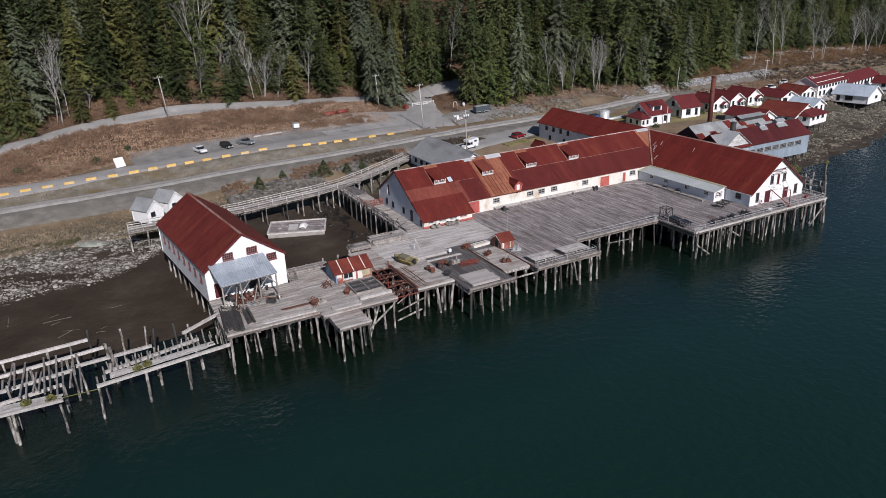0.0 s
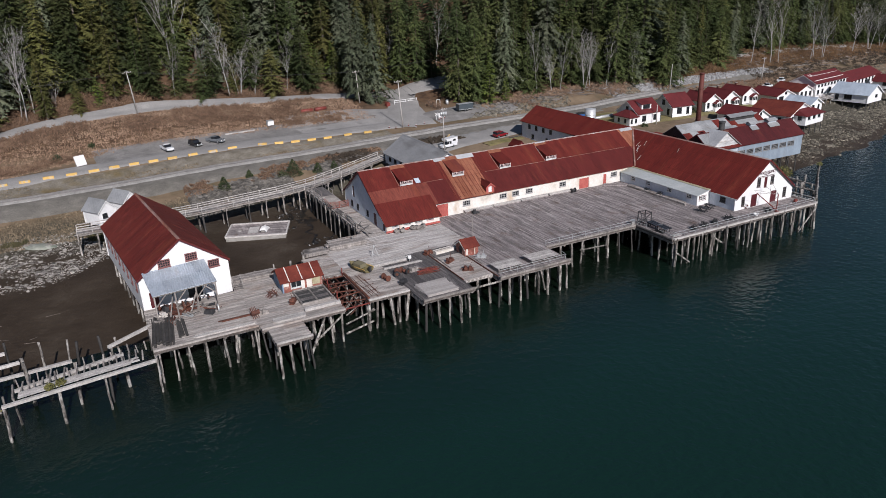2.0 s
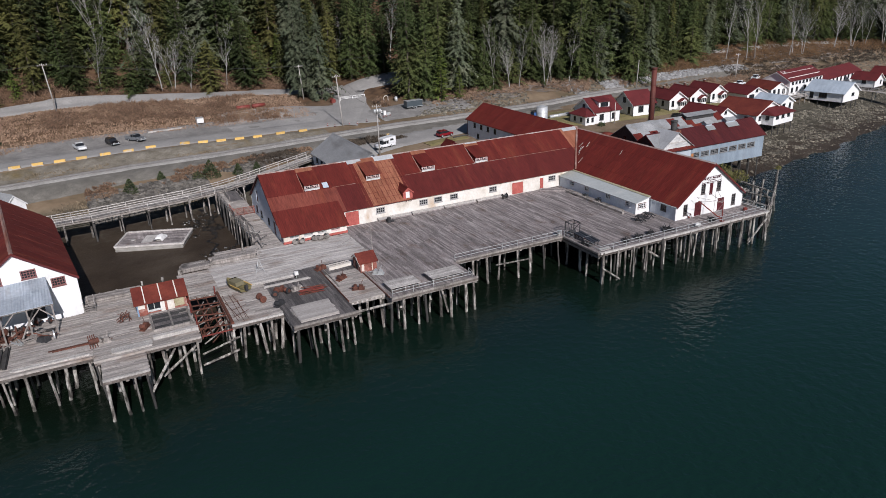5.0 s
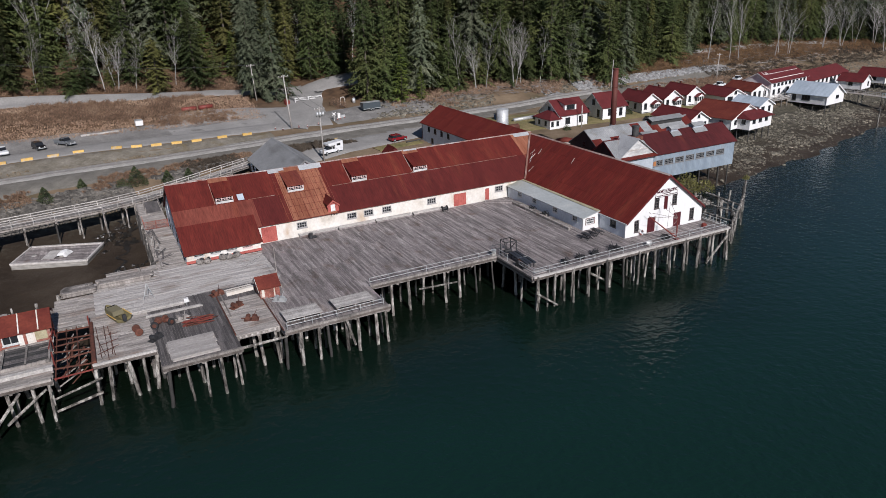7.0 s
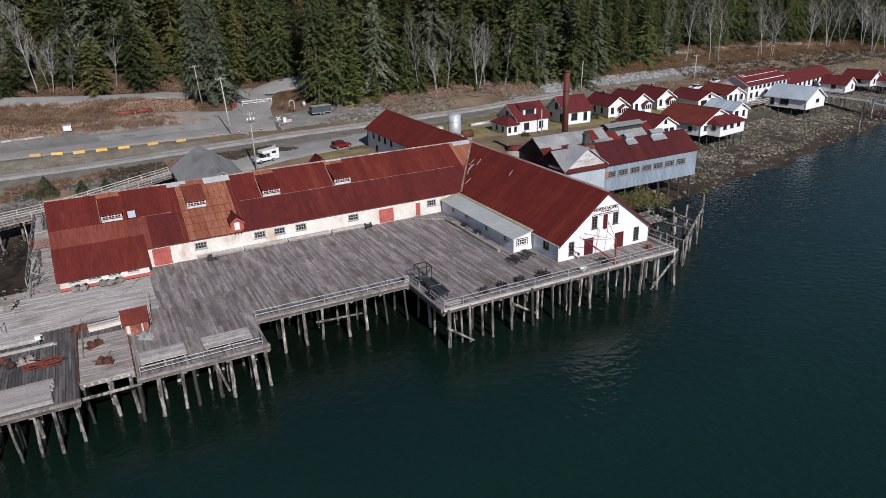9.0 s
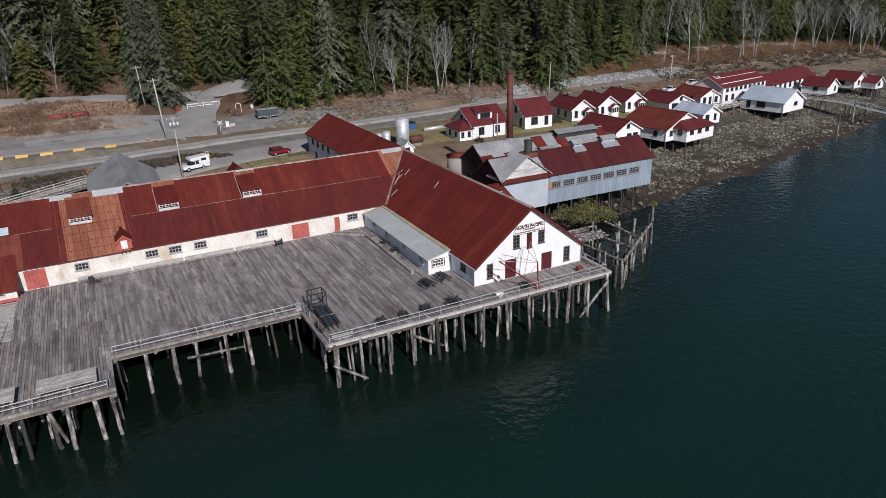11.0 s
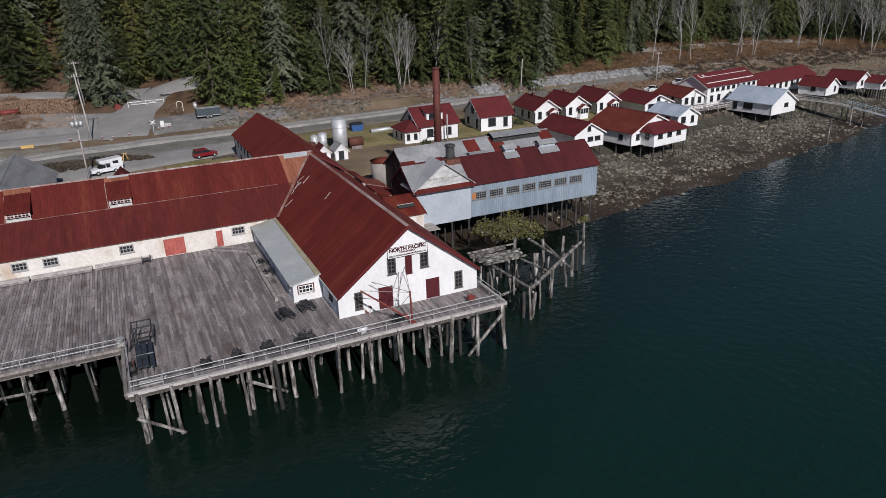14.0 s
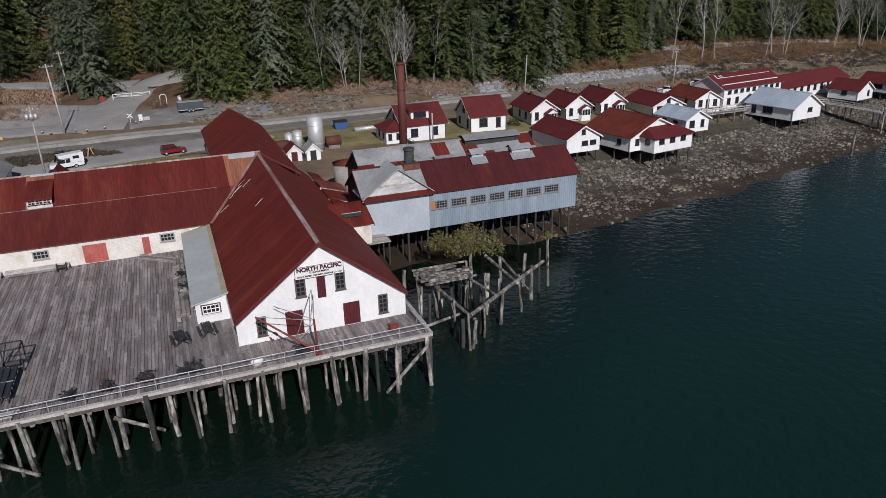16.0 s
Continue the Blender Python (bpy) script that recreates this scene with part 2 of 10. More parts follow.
M_ROOF_GREYX = material("grey_seamed_roof", [(0.25, (0.2, 0.206, 0.208)), (0.55, (0.285, 0.29, 0.292)), (0.75, (0.37, 0.37, 0.366))], 0.3, (0.5, 0.75), 0.15,
                        0.1, 6, "object", 0.1, fine=0.12, stain=((0.2, 0.15, 0.1), 0.25, 0.58, 0.85, (1, 1, 1)), wave=("X", 0.4, 0.15))
M_ZINC = material("pale_weathered_zinc", [(0.3, (0.34, 0.345, 0.35)), (0.7, (0.46, 0.465, 0.47))], 0.5, (0.55, 0.8), 0.1, 0.1, 6, "object", 0.08, fine=0.15,
                  stain=((0.3, 0.2, 0.13), 0.4, 0.6, 0.85, (1, 1, 1)))
M_ROOF_SLATE = material("plain_grey_felt_roof", [(0.3, (0.2, 0.202, 0.204)), (0.7, (0.27, 0.272, 0.272))], 0.3, (0.8, 0.95), 0.0, 0.2, 8, fine=0.14, fine_scale=3,
                        stain=((0.12, 0.115, 0.11), 0.3, 0.5, 0.8, (2, 0.4, 1)))
M_ROOF_PALE = material("pale_blue_grey_roof", [(0.3, (0.36, 0.42, 0.48)), (0.7, (0.46, 0.52, 0.58))], 0.4, (0.5, 0.7), 0.1, 0.1, 6, "object", 0.08, fine=0.1,
                       wave=("X", 0.4, 0.3))
M_AWNING = material("bluish_iron_awning", [(0.25, (0.27, 0.31, 0.36)), (0.6, (0.4, 0.44, 0.49))], 0.35, (0.4, 0.6), 0.25, 0.1, 6, "object", 0.12, fine=0.1,
                    stain=((0.3, 0.25, 0.2), 0.3, 0.62, 0.9, (2.5, 0.3, 1)), wave=("X", 0.3, 0.5))
M_BLUEIRON = material("blue_grey_iron_cladding", [(0.25, (0.19, 0.235, 0.285)), (0.6, (0.27, 0.325, 0.38))], 0.4, (0.5, 0.7), 0.1, 0.1, 6, None, 0, (2.5, 1, 0.4), 0.1, 5,
                      stain=((0.22, 0.24, 0.26), 0.5, 0.55, 0.85, (2, 1, 0.3)), wave=("X", 0.3, 0.6))
M_PALEIRON = material("pale_grey_iron_cladding", [(0.25, (0.36, 0.4, 0.44)), (0.6, (0.43, 0.47, 0.51))], 0.4, (0.5, 0.7), 0.1, 0.08, 6, None, 0, fine=0.06,
                      wave=("X", 0.3, 0.1))
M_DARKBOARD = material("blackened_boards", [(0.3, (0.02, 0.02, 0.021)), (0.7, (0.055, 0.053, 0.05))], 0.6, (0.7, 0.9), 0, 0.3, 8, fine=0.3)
M_RUST = material("rusted_steel", [(0.28, (0.055, 0.022, 0.015)), (0.7, (0.16, 0.056, 0.034))], 2.0, (0.7, 0.9), 0.1, 0.3, 20, "object", 0.25, fine=0.3)
M_REDSTEEL = material("red_oxide_steel", [(0.28, (0.13, 0.026, 0.02)), (0.7, (0.24, 0.05, 0.037))], 1.5, (0.5, 0.7), 0.1, 0.2, 16, "object", 0.15, fine=0.2)
M_STACK = material("rusty_chimney_iron", [(0.28, (0.07, 0.019, 0.014)), (0.7, (0.125, 0.033, 0.023))], 0.7, (0.6, 0.85), 0.1, 0.2, 10, fine=0.2)
M_GALV = material("galvanised_pipe", [(0.3, (0.42, 0.43, 0.43)), (0.7, (0.58, 0.59, 0.58))], 2, (0.4, 0.6), 0.5, 0.05, 20, fine=0.1)
M_SILVER = material("silver_painted_tank", [(0.3, (0.45, 0.46, 0.46)), (0.7, (0.58, 0.59, 0.59))], 0.6, (0.4, 0.6), 0.4, 0.05, 10, fine=0.08,
                    stain=((0.25, 0.18, 0.12), 0.5, 0.62, 0.9, (1, 1, 0.2)))
M_BLACK = material("black_gear", [(0.3, (0.012, 0.012, 0.013)), (0.7, (0.04, 0.04, 0.042))], 2, (0.5, 0.8), 0, 0.3, 20, "object", 0.3, fine=0.2)
M_SLATE = material("dull_blue_black_belt", [(0.3, (0.018, 0.022, 0.03)), (0.7, (0.04, 0.048, 0.06))], 2, (0.4, 0.6), 0, 0.1, 12, fine=0.2)
M_YELLOW = material("faded_yellow_paint", [(0.28, (0.45, 0.27, 0.07)), (0.6, (0.58, 0.37, 0.1))], 1.0, (0.6, 0.8), 0, 0.2, 12, "object", 0.14, fine=0.15,
                    stain=((0.4, 0.37, 0.32), 0.9, 0.56, 0.7, (1, 1, 1)))
M_OLIVE = material("faded_olive_yellow_hull", [(0.28, (0.11, 0.09, 0.04)), (0.7, (0.19, 0.16, 0.07))], 1.5, (0.6, 0.8), 0, 0.2, 12, fine=0.2)
M_CONCRETE = material("old_concrete", [(0.28, (0.24, 0.225, 0.2)), (0.7, (0.38, 0.36, 0.33))], 0.8, (0.8, 0.95), 0, 0.3, 10, "object", 0.15, fine=0.2)
M_RUBBER = plain("tyre_rubber", (0.02, 0.02, 0.021), 0.8)
M_CARWHITE = plain("white_car_paint", (0.75, 0.76, 0.77), 0.2)
M_CARRED = plain("red_car_paint", (0.22, 0.014, 0.02), 0.2)
M_CARBLACK = plain("black_car_paint", (0.012, 0.012, 0.014), 0.2)
M_CARGREY = plain("grey_car_paint", (0.16, 0.17, 0.18), 0.25)
M_ASPHALT = material("pale_old_asphalt", [(0.28, (0.212, 0.204, 0.192)), (0.6, (0.277, 0.265, 0.249)), (0.8, (0.361, 0.345, 0.323))], 0.18, (0.85, 0.95), 0, 0.2, 12,
                     fine=0.14, fine_scale=3)
M_GRAVEL = material("grey_gravel", [(0.28, (0.127, 0.12, 0.111)), (0.6, (0.214, 0.203, 0.189)), (0.8, (0.321, 0.304, 0.284))], 0.3, (0.9, 1.0), 0, 0.6, 6, fine=0.3, fine_scale=5)
M_BALLAST = material("dark_rail_ballast", [(0.28, (0.1, 0.092, 0.077)), (0.55, (0.152, 0.14, 0.12)), (0.75, (0.215, 0.197, 0.167))], 0.4, (0.9, 1.0), 0, 0.6, 7, fine=0.3, fine_scale=6)
M_PALEGRAVEL = material("pale_gravel_shoulder", [(0.28, (0.2, 0.19, 0.175)), (0.7, (0.33, 0.315, 0.29))], 0.4, (0.9, 1.0), 0, 0.5, 7, fine=0.25, fine_scale=5)
M_VERGE = material("thin_grass_and_gravel", [(0.28, (0.1, 0.085, 0.062)), (0.5, (0.17, 0.15, 0.117)), (0.75, (0.25, 0.225, 0.185))], 0.35, (0.9, 1.0), 0, 0.5, 7, fine=0.3, fine_scale=4, stain=((0.14, 0.105, 0.05), 0.2, 0.52, 0.7, (1, 1, 1)))
M_STEELRAIL = plain("worn_rail_steel", (0.28, 0.26, 0.25), 0.4, 0.6)
M_ROCK = material("beach_rock", [(0.3, (0.035, 0.03, 0.022)), (0.68, (0.215, 0.193, 0.148))], 0.5, (0.85, 0.98), 0, 0.5, 6, "island", 0.55, fine=0.25, fine_scale=7)
M_RIPRAP = material("pale_riprap_rock", [(0.28, (0.15, 0.148, 0.145)), (0.7, (0.3, 0.297, 0.29))], 0.8, (0.85, 0.98), 0, 0.5, 6, "island", 0.35, fine=0.25, fine_scale=7)
M_BANKROCK = material("weathered_bank_rock", [(0.28, (0.05, 0.044, 0.037)), (0.7, (0.155, 0.142, 0.124))], 0.8, (0.85, 0.98), 0, 0.5, 6, "island", 0.45, fine=0.25, fine_scale=7)
M_RUBBLE = material("pale_mud_stone", [(0.28, (0.13, 0.12, 0.105)), (0.7, (0.36, 0.335, 0.3))], 0.6, (0.85, 0.98), 0, 0.5, 6, "island", 0.7, fine=0.25, fine_scale=7)
M_WETMUD = plain("wet_black_mud", (0.014, 0.012, 0.01), 0.35)
M_LAWN = material("dry_lawn", [(0.28, (0.1, 0.095, 0.03)), (0.5, (0.18, 0.15, 0.06)), (0.75, (0.26, 0.2, 0.1))], 0.35, (0.9, 1), 0, 0.4, 10, fine=0.25, fine_scale=4)
M_BRUSH = material("dead_brown_brush", [(0.28, (0.11, 0.064, 0.04)), (0.55, (0.195, 0.122, 0.077)), (0.8, (0.28, 0.195, 0.13))], 0.15, (0.9, 1), 0, 0, 1, "island", 0.4, fine=0.25)
M_TANBRUSH = material("bleached_tan_bracken", [(0.28, (0.17, 0.106, 0.068)), (0.55, (0.265, 0.176, 0.118)), (0.8, (0.375, 0.275, 0.19))], 0.15, (0.9, 1), 0, 0, 1, "island", 0.35, fine=0.25)
M_REDBRUSH = material("reddish_dead_brush", [(0.28, (0.1, 0.056, 0.026)), (0.55, (0.185, 0.108, 0.052)), (0.8, (0.26, 0.17, 0.09))], 0.12, (0.9, 1), 0, 0, 1, "island", 0.4, fine=0.25)
M_DARKBRUSH = material("dark_wrack_brush", [(0.28, (0.035, 0.026, 0.018)), (0.7, (0.1, 0.078, 0.056))], 0.2, (0.9, 1), 0, 0, 1, "island", 0.4, fine=0.25)
M_WEED = material("olive_shore_weed", [(0.28, (0.04, 0.038, 0.016)), (0.7, (0.11, 0.098, 0.045))], 0.3, (0.9, 1), 0, 0, 1, "island", 0.35, fine=0.2)
M_SHRUB = material("green_shrub_leaf", [(0.28, (0.016, 0.028, 0.009)), (0.7, (0.055, 0.07, 0.022))], 0.8, (0.7, 0.9), 0, 0, 1, "island", 0.4, fine=0.25)
M_MOSS = material("yellow_green_moss", [(0.28, (0.07, 0.075, 0.018)), (0.7, (0.17, 0.155, 0.045))], 0.8, (0.8, 0.95), 0, 0, 1, "island", 0.4, fine=0.25)
M_BARK = material("conifer_bark", [(0.3, (0.07, 0.055, 0.045)), (0.7, (0.17, 0.145, 0.125))], 0.8, (0.9, 1), 0, 0.4, 6, "object", 0.3, fine=0.2)
M_PALEBARK = material("pale_alder_bark", [(0.3, (0.2, 0.187, 0.175)), (0.7, (0.38, 0.365, 0.35))], 0.8, (0.85, 1), 0, 0.3, 6, "object", 0.2, fine=0.2)
M_NEEDLE = material("spruce_needles", [(0.25, (0.0236, 0.0391, 0.014)), (0.5, (0.0531, 0.068, 0.022)), (0.75, (0.1038, 0.1081, 0.036))], 0.06, (0.75, 0.9), 0, 0, 1,
                    "object", 0.4, fine=0.3, fine_scale=1.2, spec=0.2)
M_CEDAR = material("grey_green_cedar_needles", [(0.25, (0.0416, 0.0543, 0.0308)), (0.5, (0.078, 0.092, 0.055)), (0.75, (0.1495, 0.1534, 0.099))], 0.08, (0.75, 0.9), 0, 0, 1,
                   "object", 0.35, fine=0.3, fine_scale=1.2, spec=0.2)
M_YOUNG = material("bright_young_needles", [(0.25, (0.05, 0.08, 0.014)), (0.75, (0.135, 0.16, 0.035))], 0.1, (0.75, 0.9), 0, 0, 1, "object", 0.3, fine=0.3,
                   fine_scale=1.2, spec=0.2)
M_OLIVENEEDLE = material("olive_hemlock_needles", [(0.25, (0.0432, 0.0495, 0.014)), (0.5, (0.0888, 0.0902, 0.027)), (0.75, (0.162, 0.1485, 0.046))], 0.06, (0.75, 0.9), 0, 0, 1,
                         "object", 0.4, fine=0.3, fine_scale=1.2, spec=0.2)
M_FARWOOD = material("far_wood_needles", [(0.3, (0.0207, 0.0357, 0.014)), (0.5, (0.046, 0.0609, 0.022)), (0.7, (0.0978, 0.0998, 0.042))], 0.05, (0.75, 0.9), 0, 0, 1,
                     "island", 0.35, fine=0.3, fine_scale=0.8, spec=0.2)

# water: dark sea green, rippled
M_WATER = bpy.data.materials.new("rippled_sea_water")
M_WATER.use_nodes = True
wt = M_WATER.node_tree
wb = wt.nodes["Principled BSDF"]
wb.inputs["Base Color"].default_value = (0.0062, 0.0205, 0.0175, 1)
wb.inputs["Roughness"].default_value, wb.inputs["IOR"].default_value = 0.1, 1.33
wb.inputs["Specular IOR Level"].default_value = 0.5
wg = wt.nodes.new("ShaderNodeNewGeometry")
prev = None
for sc, st, dist in ((0.12, 0.1, 1.0), (0.9, 0.5, 0.25), (2.4, 0.55, 0.07)):
    wnz = wt.nodes.new("ShaderNodeTexNoise")
    wnz.inputs["Scale"].default_value, wnz.inputs["Detail"].default_value = sc, 3
    wt.links.new(wg.outputs["Position"], wnz.inputs["Vector"])
    wbp = wt.nodes.new("ShaderNodeBump")
    wbp.inputs["Strength"].default_value, wbp.inputs["Distance"].default_value = st, dist
    wt.links.new(wnz.outputs["Fac"], wbp.inputs["Height"])
    if prev:
        wt.links.new(prev.outputs[0], wbp.inputs["Normal"])
    prev = wbp
wt.links.new(prev.outputs[0], wb.inputs["Normal"])
# silty brown-green over the shallows, made darker for wharf shade and reflections; teal farther out
wsep = wt.nodes.new("ShaderNodeSeparateXYZ")
wt.links.new(wg.outputs["Position"], wsep.inputs[0])
wdrift = wt.nodes.new("ShaderNodeTexNoise")
wdrift.inputs["Scale"].default_value, wdrift.inputs["Detail"].default_value = 0.03, 3
wt.links.new(wg.outputs["Position"], wdrift.inputs["Vector"])
wsum = wt.nodes.new("ShaderNodeMath")
wsum.operation = "MULTIPLY_ADD"
wt.links.new(wdrift.outputs["Fac"], wsum.inputs[0])
wsum.inputs[1].default_value = 22.0
wx = wt.nodes.new("ShaderNodeMath")
wx.operation = "MAXIMUM"
wt.links.new(wsep.outputs["X"], wx.inputs[0])
wx.inputs[1].default_value = 0.0
wy = wt.nodes.new("ShaderNodeMath")
wy.operation = "MULTIPLY_ADD"
wt.links.new(wx.outputs[0], wy.inputs[0])
wy.inputs[1].default_value = -0.42
wt.links.new(wsep.outputs["Y"], wy.inputs[2])
wt.links.new(wy.outputs[0], wsum.inputs[2])
wmap = wt.nodes.new("ShaderNodeMapRange")
wmap.inputs[1].default_value, wmap.inputs[2].default_value = 14.0, -14.0
wt.links.new(wsum.outputs[0], wmap.inputs[0])
wmix = wt.nodes.new("ShaderNodeMix")
wmix.data_type = "RGBA"
wt.links.new(wmap.outputs[0], wmix.inputs["Factor"])
wmix.inputs["A"].default_value, wmix.inputs["B"].default_value = (0.0036, 0.0074, 0.0042, 1), (0.0056, 0.0222, 0.0168, 1)
wt.links.new(wmix.outputs["Result"], wb.inputs["Base Color"])

# ground: mud by the tide line, weedy stones above it, dry grass and leaf litter on top
M_GROUND = bpy.data.materials.new("tidal_mud_and_dry_grass")
M_GROUND.use_nodes = True
gt = M_GROUND.node_tree
GN, GL = gt.nodes.new, gt.links.new
gg = GN("ShaderNodeNewGeometry")
sep = GN("ShaderNodeSeparateXYZ")
GL(gg.outputs["Position"], sep.inputs[0])


def gnoise(scale, cols, detail=6):
    n = GN("ShaderNodeTexNoise")
    n.inputs["Scale"].default_value, n.inputs["Detail"].default_value, n.inputs["Roughness"].default_value = scale, detail, 0.65
    GL(gg.outputs["Position"], n.inputs["Vector"])
    r = GN("ShaderNodeValToRGB")
    while len(r.color_ramp.elements) < len(cols):
        r.color_ramp.elements.new(0.5)
    for e, (p, c) in zip(r.color_ramp.elements, cols):
        e.position, e.color = p, (*c, 1)
    GL(n.outputs["Fac"], r.inputs[0])
    return n, r.outputs[0]


def gmix(a, b, lo, hi, wobble):
    s = GN("ShaderNodeMath")
    s.operation = "MULTIPLY_ADD"
    GL(wobble.outputs["Fac"], s.inputs[0])
    s.inputs[1].default_value = 1.4
    GL(sep.outputs["Z"], s.inputs[2])
    r = GN("ShaderNodeMapRange")
    r.inputs[1].default_value, r.inputs[2].default_value = lo + 0.7, hi + 0.7
    GL(s.outputs[0], r.inputs[0])
    x = GN("ShaderNodeMix")
    x.data_type = "RGBA"
    GL(r.outputs[0], x.inputs["Factor"])
    GL(a, x.inputs["A"])
    GL(b, x.inputs["B"])
    return x.outputs["Result"]


n_mud, c_mud = gnoise(0.12, [(0.3, (0.028, 0.019, 0.012)), (0.55, (0.046, 0.033, 0.022)), (0.8, (0.078, 0.061, 0.044))])
n_sto, c_sto = gnoise(0.9, [(0.3, (0.035, 0.031, 0.022)), (0.6, (0.085, 0.077, 0.056)), (0.8, (0.15, 0.138, 0.108))])
n_gra, c_gra = gnoise(0.1, [(0.25, (0.075, 0.062, 0.034)), (0.5, (0.17, 0.122, 0.078)), (0.75, (0.27, 0.205, 0.135))])
n_lit, c_lit = gnoise(0.25, [(0.3, (0.042, 0.026, 0.016)), (0.55, (0.108, 0.064, 0.036)), (0.8, (0.18, 0.115, 0.066))])
c1 = gmix(c_mud, c_sto, 0.7, 1.4, n_sto)
c2 = gmix(c1, c_gra, 2.9, 3.8, n_gra)
c3 = gmix(c2, c_lit, 8.2, 10.0, n_gra)
gbs = gt.nodes["Principled BSDF"]
gbs.inputs["Specular IOR Level"].default_value = 0.25
GL(c3, gbs.inputs["Base Color"])
gr = GN("ShaderNodeMapRange")
gr.inputs[1].default_value, gr.inputs[2].default_value, gr.inputs[3].default_value, gr.inputs[4].default_value = 0.5, 1.5, 0.62, 0.95
GL(sep.outputs["Z"], gr.inputs[0])
GL(gr.outputs[0], gbs.inputs["Roughness"])
gbp = GN("ShaderNodeBump")
gbp.inputs["Strength"].default_value, gbp.inputs["Distance"].default_value = 0.5, 0.4
GL(n_sto.outputs["Fac"], gbp.inputs["Height"])
GL(gbp.outputs[0], gbs.inputs["Normal"])

# ---- mesh tools ----


class Geo:
    """Collects vertices and faces for one mesh."""

    def __init__(self):
        self.v, self.f = [], []

    def add(self, verts, faces):
        k = len(self.v)
        self.v.extend(verts)
        self.f.extend([tuple(i + k for i in f) for f in faces])

    def box(self, x0, y0, z0, x1, y1, z1):
        self.add([(x0, y0, z0), (x1, y0, z0), (x1, y1, z0), (x0, y1, z0), (x0, y0, z1), (x1, y0, z1), (x1, y1, z1), (x0, y1, z1)],
                 [(0, 3, 2, 1), (4, 5, 6, 7), (0, 1, 5, 4), (1, 2, 6, 5), (2, 3, 7, 6), (3, 0, 4, 7)])
        return self

    def beam(self, p, q, w, h=None):
        """A squared timber from p to q, w wide and h high."""
        p, q = Vector(p), Vector(q)
        h = w if h is None else h
        d = (q - p).normalized()
        side = d.cross(Vector((0, 0, 1)))
        side = Vector((1, 0, 0)) if side.length < 1e-3 else side.normalized()
        up = side.cross(d)
        c = [side * (-w / 2) - up * (h / 2), side * (w / 2) - up * (h / 2), side * (w / 2) + up * (h / 2), side * (-w / 2) + up * (h / 2)]
        self.add([tuple(p + o) for o in c] + [tuple(q + o) for o in c],
                 [(0, 1, 2, 3), (7, 6, 5, 4), (0, 4, 5, 1), (1, 5, 6, 2), (2, 6, 7, 3), (3, 7, 4, 0)])
        return self

    def tube(self, p, q, r0, r1=None, n=8, caps=True):
        p, q = Vector(p), Vector(q)
        r1 = r0 if r1 is None else r1
        d = (q - p).normalized()
        a = d.orthogonal().normalized()
        b = d.cross(a)
        ring = [a * math.cos(2 * math.pi * i / n) + b * math.sin(2 * math.pi * i / n) for i in range(n)]
        faces = [(i, (i + 1) % n, n + (i + 1) % n, n + i) for i in range(n)]
        if caps:
            faces += [tuple(range(n))[::-1], tuple(range(n, 2 * n))]
        self.add([tuple(p + o * r0) for o in ring] + [tuple(q + o * r1) for o in ring], faces)
        return self

    def slab(self, pts, off):
        """A flat polygon given thickness by the vector off."""
        n = len(pts)
        o = Vector(off)
        self.add([tuple(p) for p in pts] + [tuple(Vector(p) + o) for p in pts],
                 [tuple(range(n))[::-1], tuple(range(n, 2 * n))] + [(i, (i + 1) % n, n + (i + 1) % n, n + i) for i in range(n)])
        return self

    def ellipsoid(self, c, r, nu=10, nv=6, jitter=0.0, rng=None):
        vs, fs = [], []
        for j in range(nv + 1):
            t = math.pi * j / nv
            for i in range(nu):
                a = 2 * math.pi * i / nu
                k = 1 + (rng.uniform(-jitter, jitter) if rng else 0)
                vs.append((c[0] + r[0] * k * math.sin(t) * math.cos(a), c[1] + r[1] * k * math.sin(t) * math.sin(a), c[2] + r[2] * k * math.cos(t)))
        for j in range(nv):
            for i in range(nu):
                fs.append((j * nu + i, (j + 1) * nu + i, (j + 1) * nu + (i + 1) % nu, j * nu + (i + 1) % nu))
        self.add(vs, fs)
        return self

    def mesh(self, name, mat, smooth=False):
        me = bpy.data.meshes.new(name)
        me.from_pydata(self.v, [], self.f)
        bm = bmesh.new()
        bm.from_mesh(me)
        bmesh.ops.recalc_face_normals(bm, faces=bm.faces)
        bm.to_mesh(me)
        bm.free()
        me.materials.append(mat)
        if smooth:
            for p in me.polygons:
                p.use_smooth = True
        return me


def part(name, geo, mat, parent, label="", m=None, smooth=False):
    """One mesh object under a thing or under a part."""
    me = geo if isinstance(geo, bpy.types.Mesh) else geo.mesh(name, mat, smooth)
    ob = new(name, me)
    ob.parent = parent
    if m is not None:
        ob.matrix_basis = m
    if label:
        ob["label"] = label
    return ob


def thing(name, label, category, m=None, group="", kind=""):
    ob = new(name)
    if m is not None:
        ob.matrix_basis = m
    return tagged(ob, label, category, group, kind)


def solo(name, geo, mat, label, category, m=None, group="", kind="", smooth=False):
    """A thing that is one mesh."""
    ob = new(name, geo if isinstance(geo, bpy.types.Mesh) else geo.mesh(name, mat, smooth))
    if m is not None:
        ob.matrix_basis = m
    return tagged(ob, label, category, group, kind)


def lerp(a, b, t):
    return a + (b - a) * t


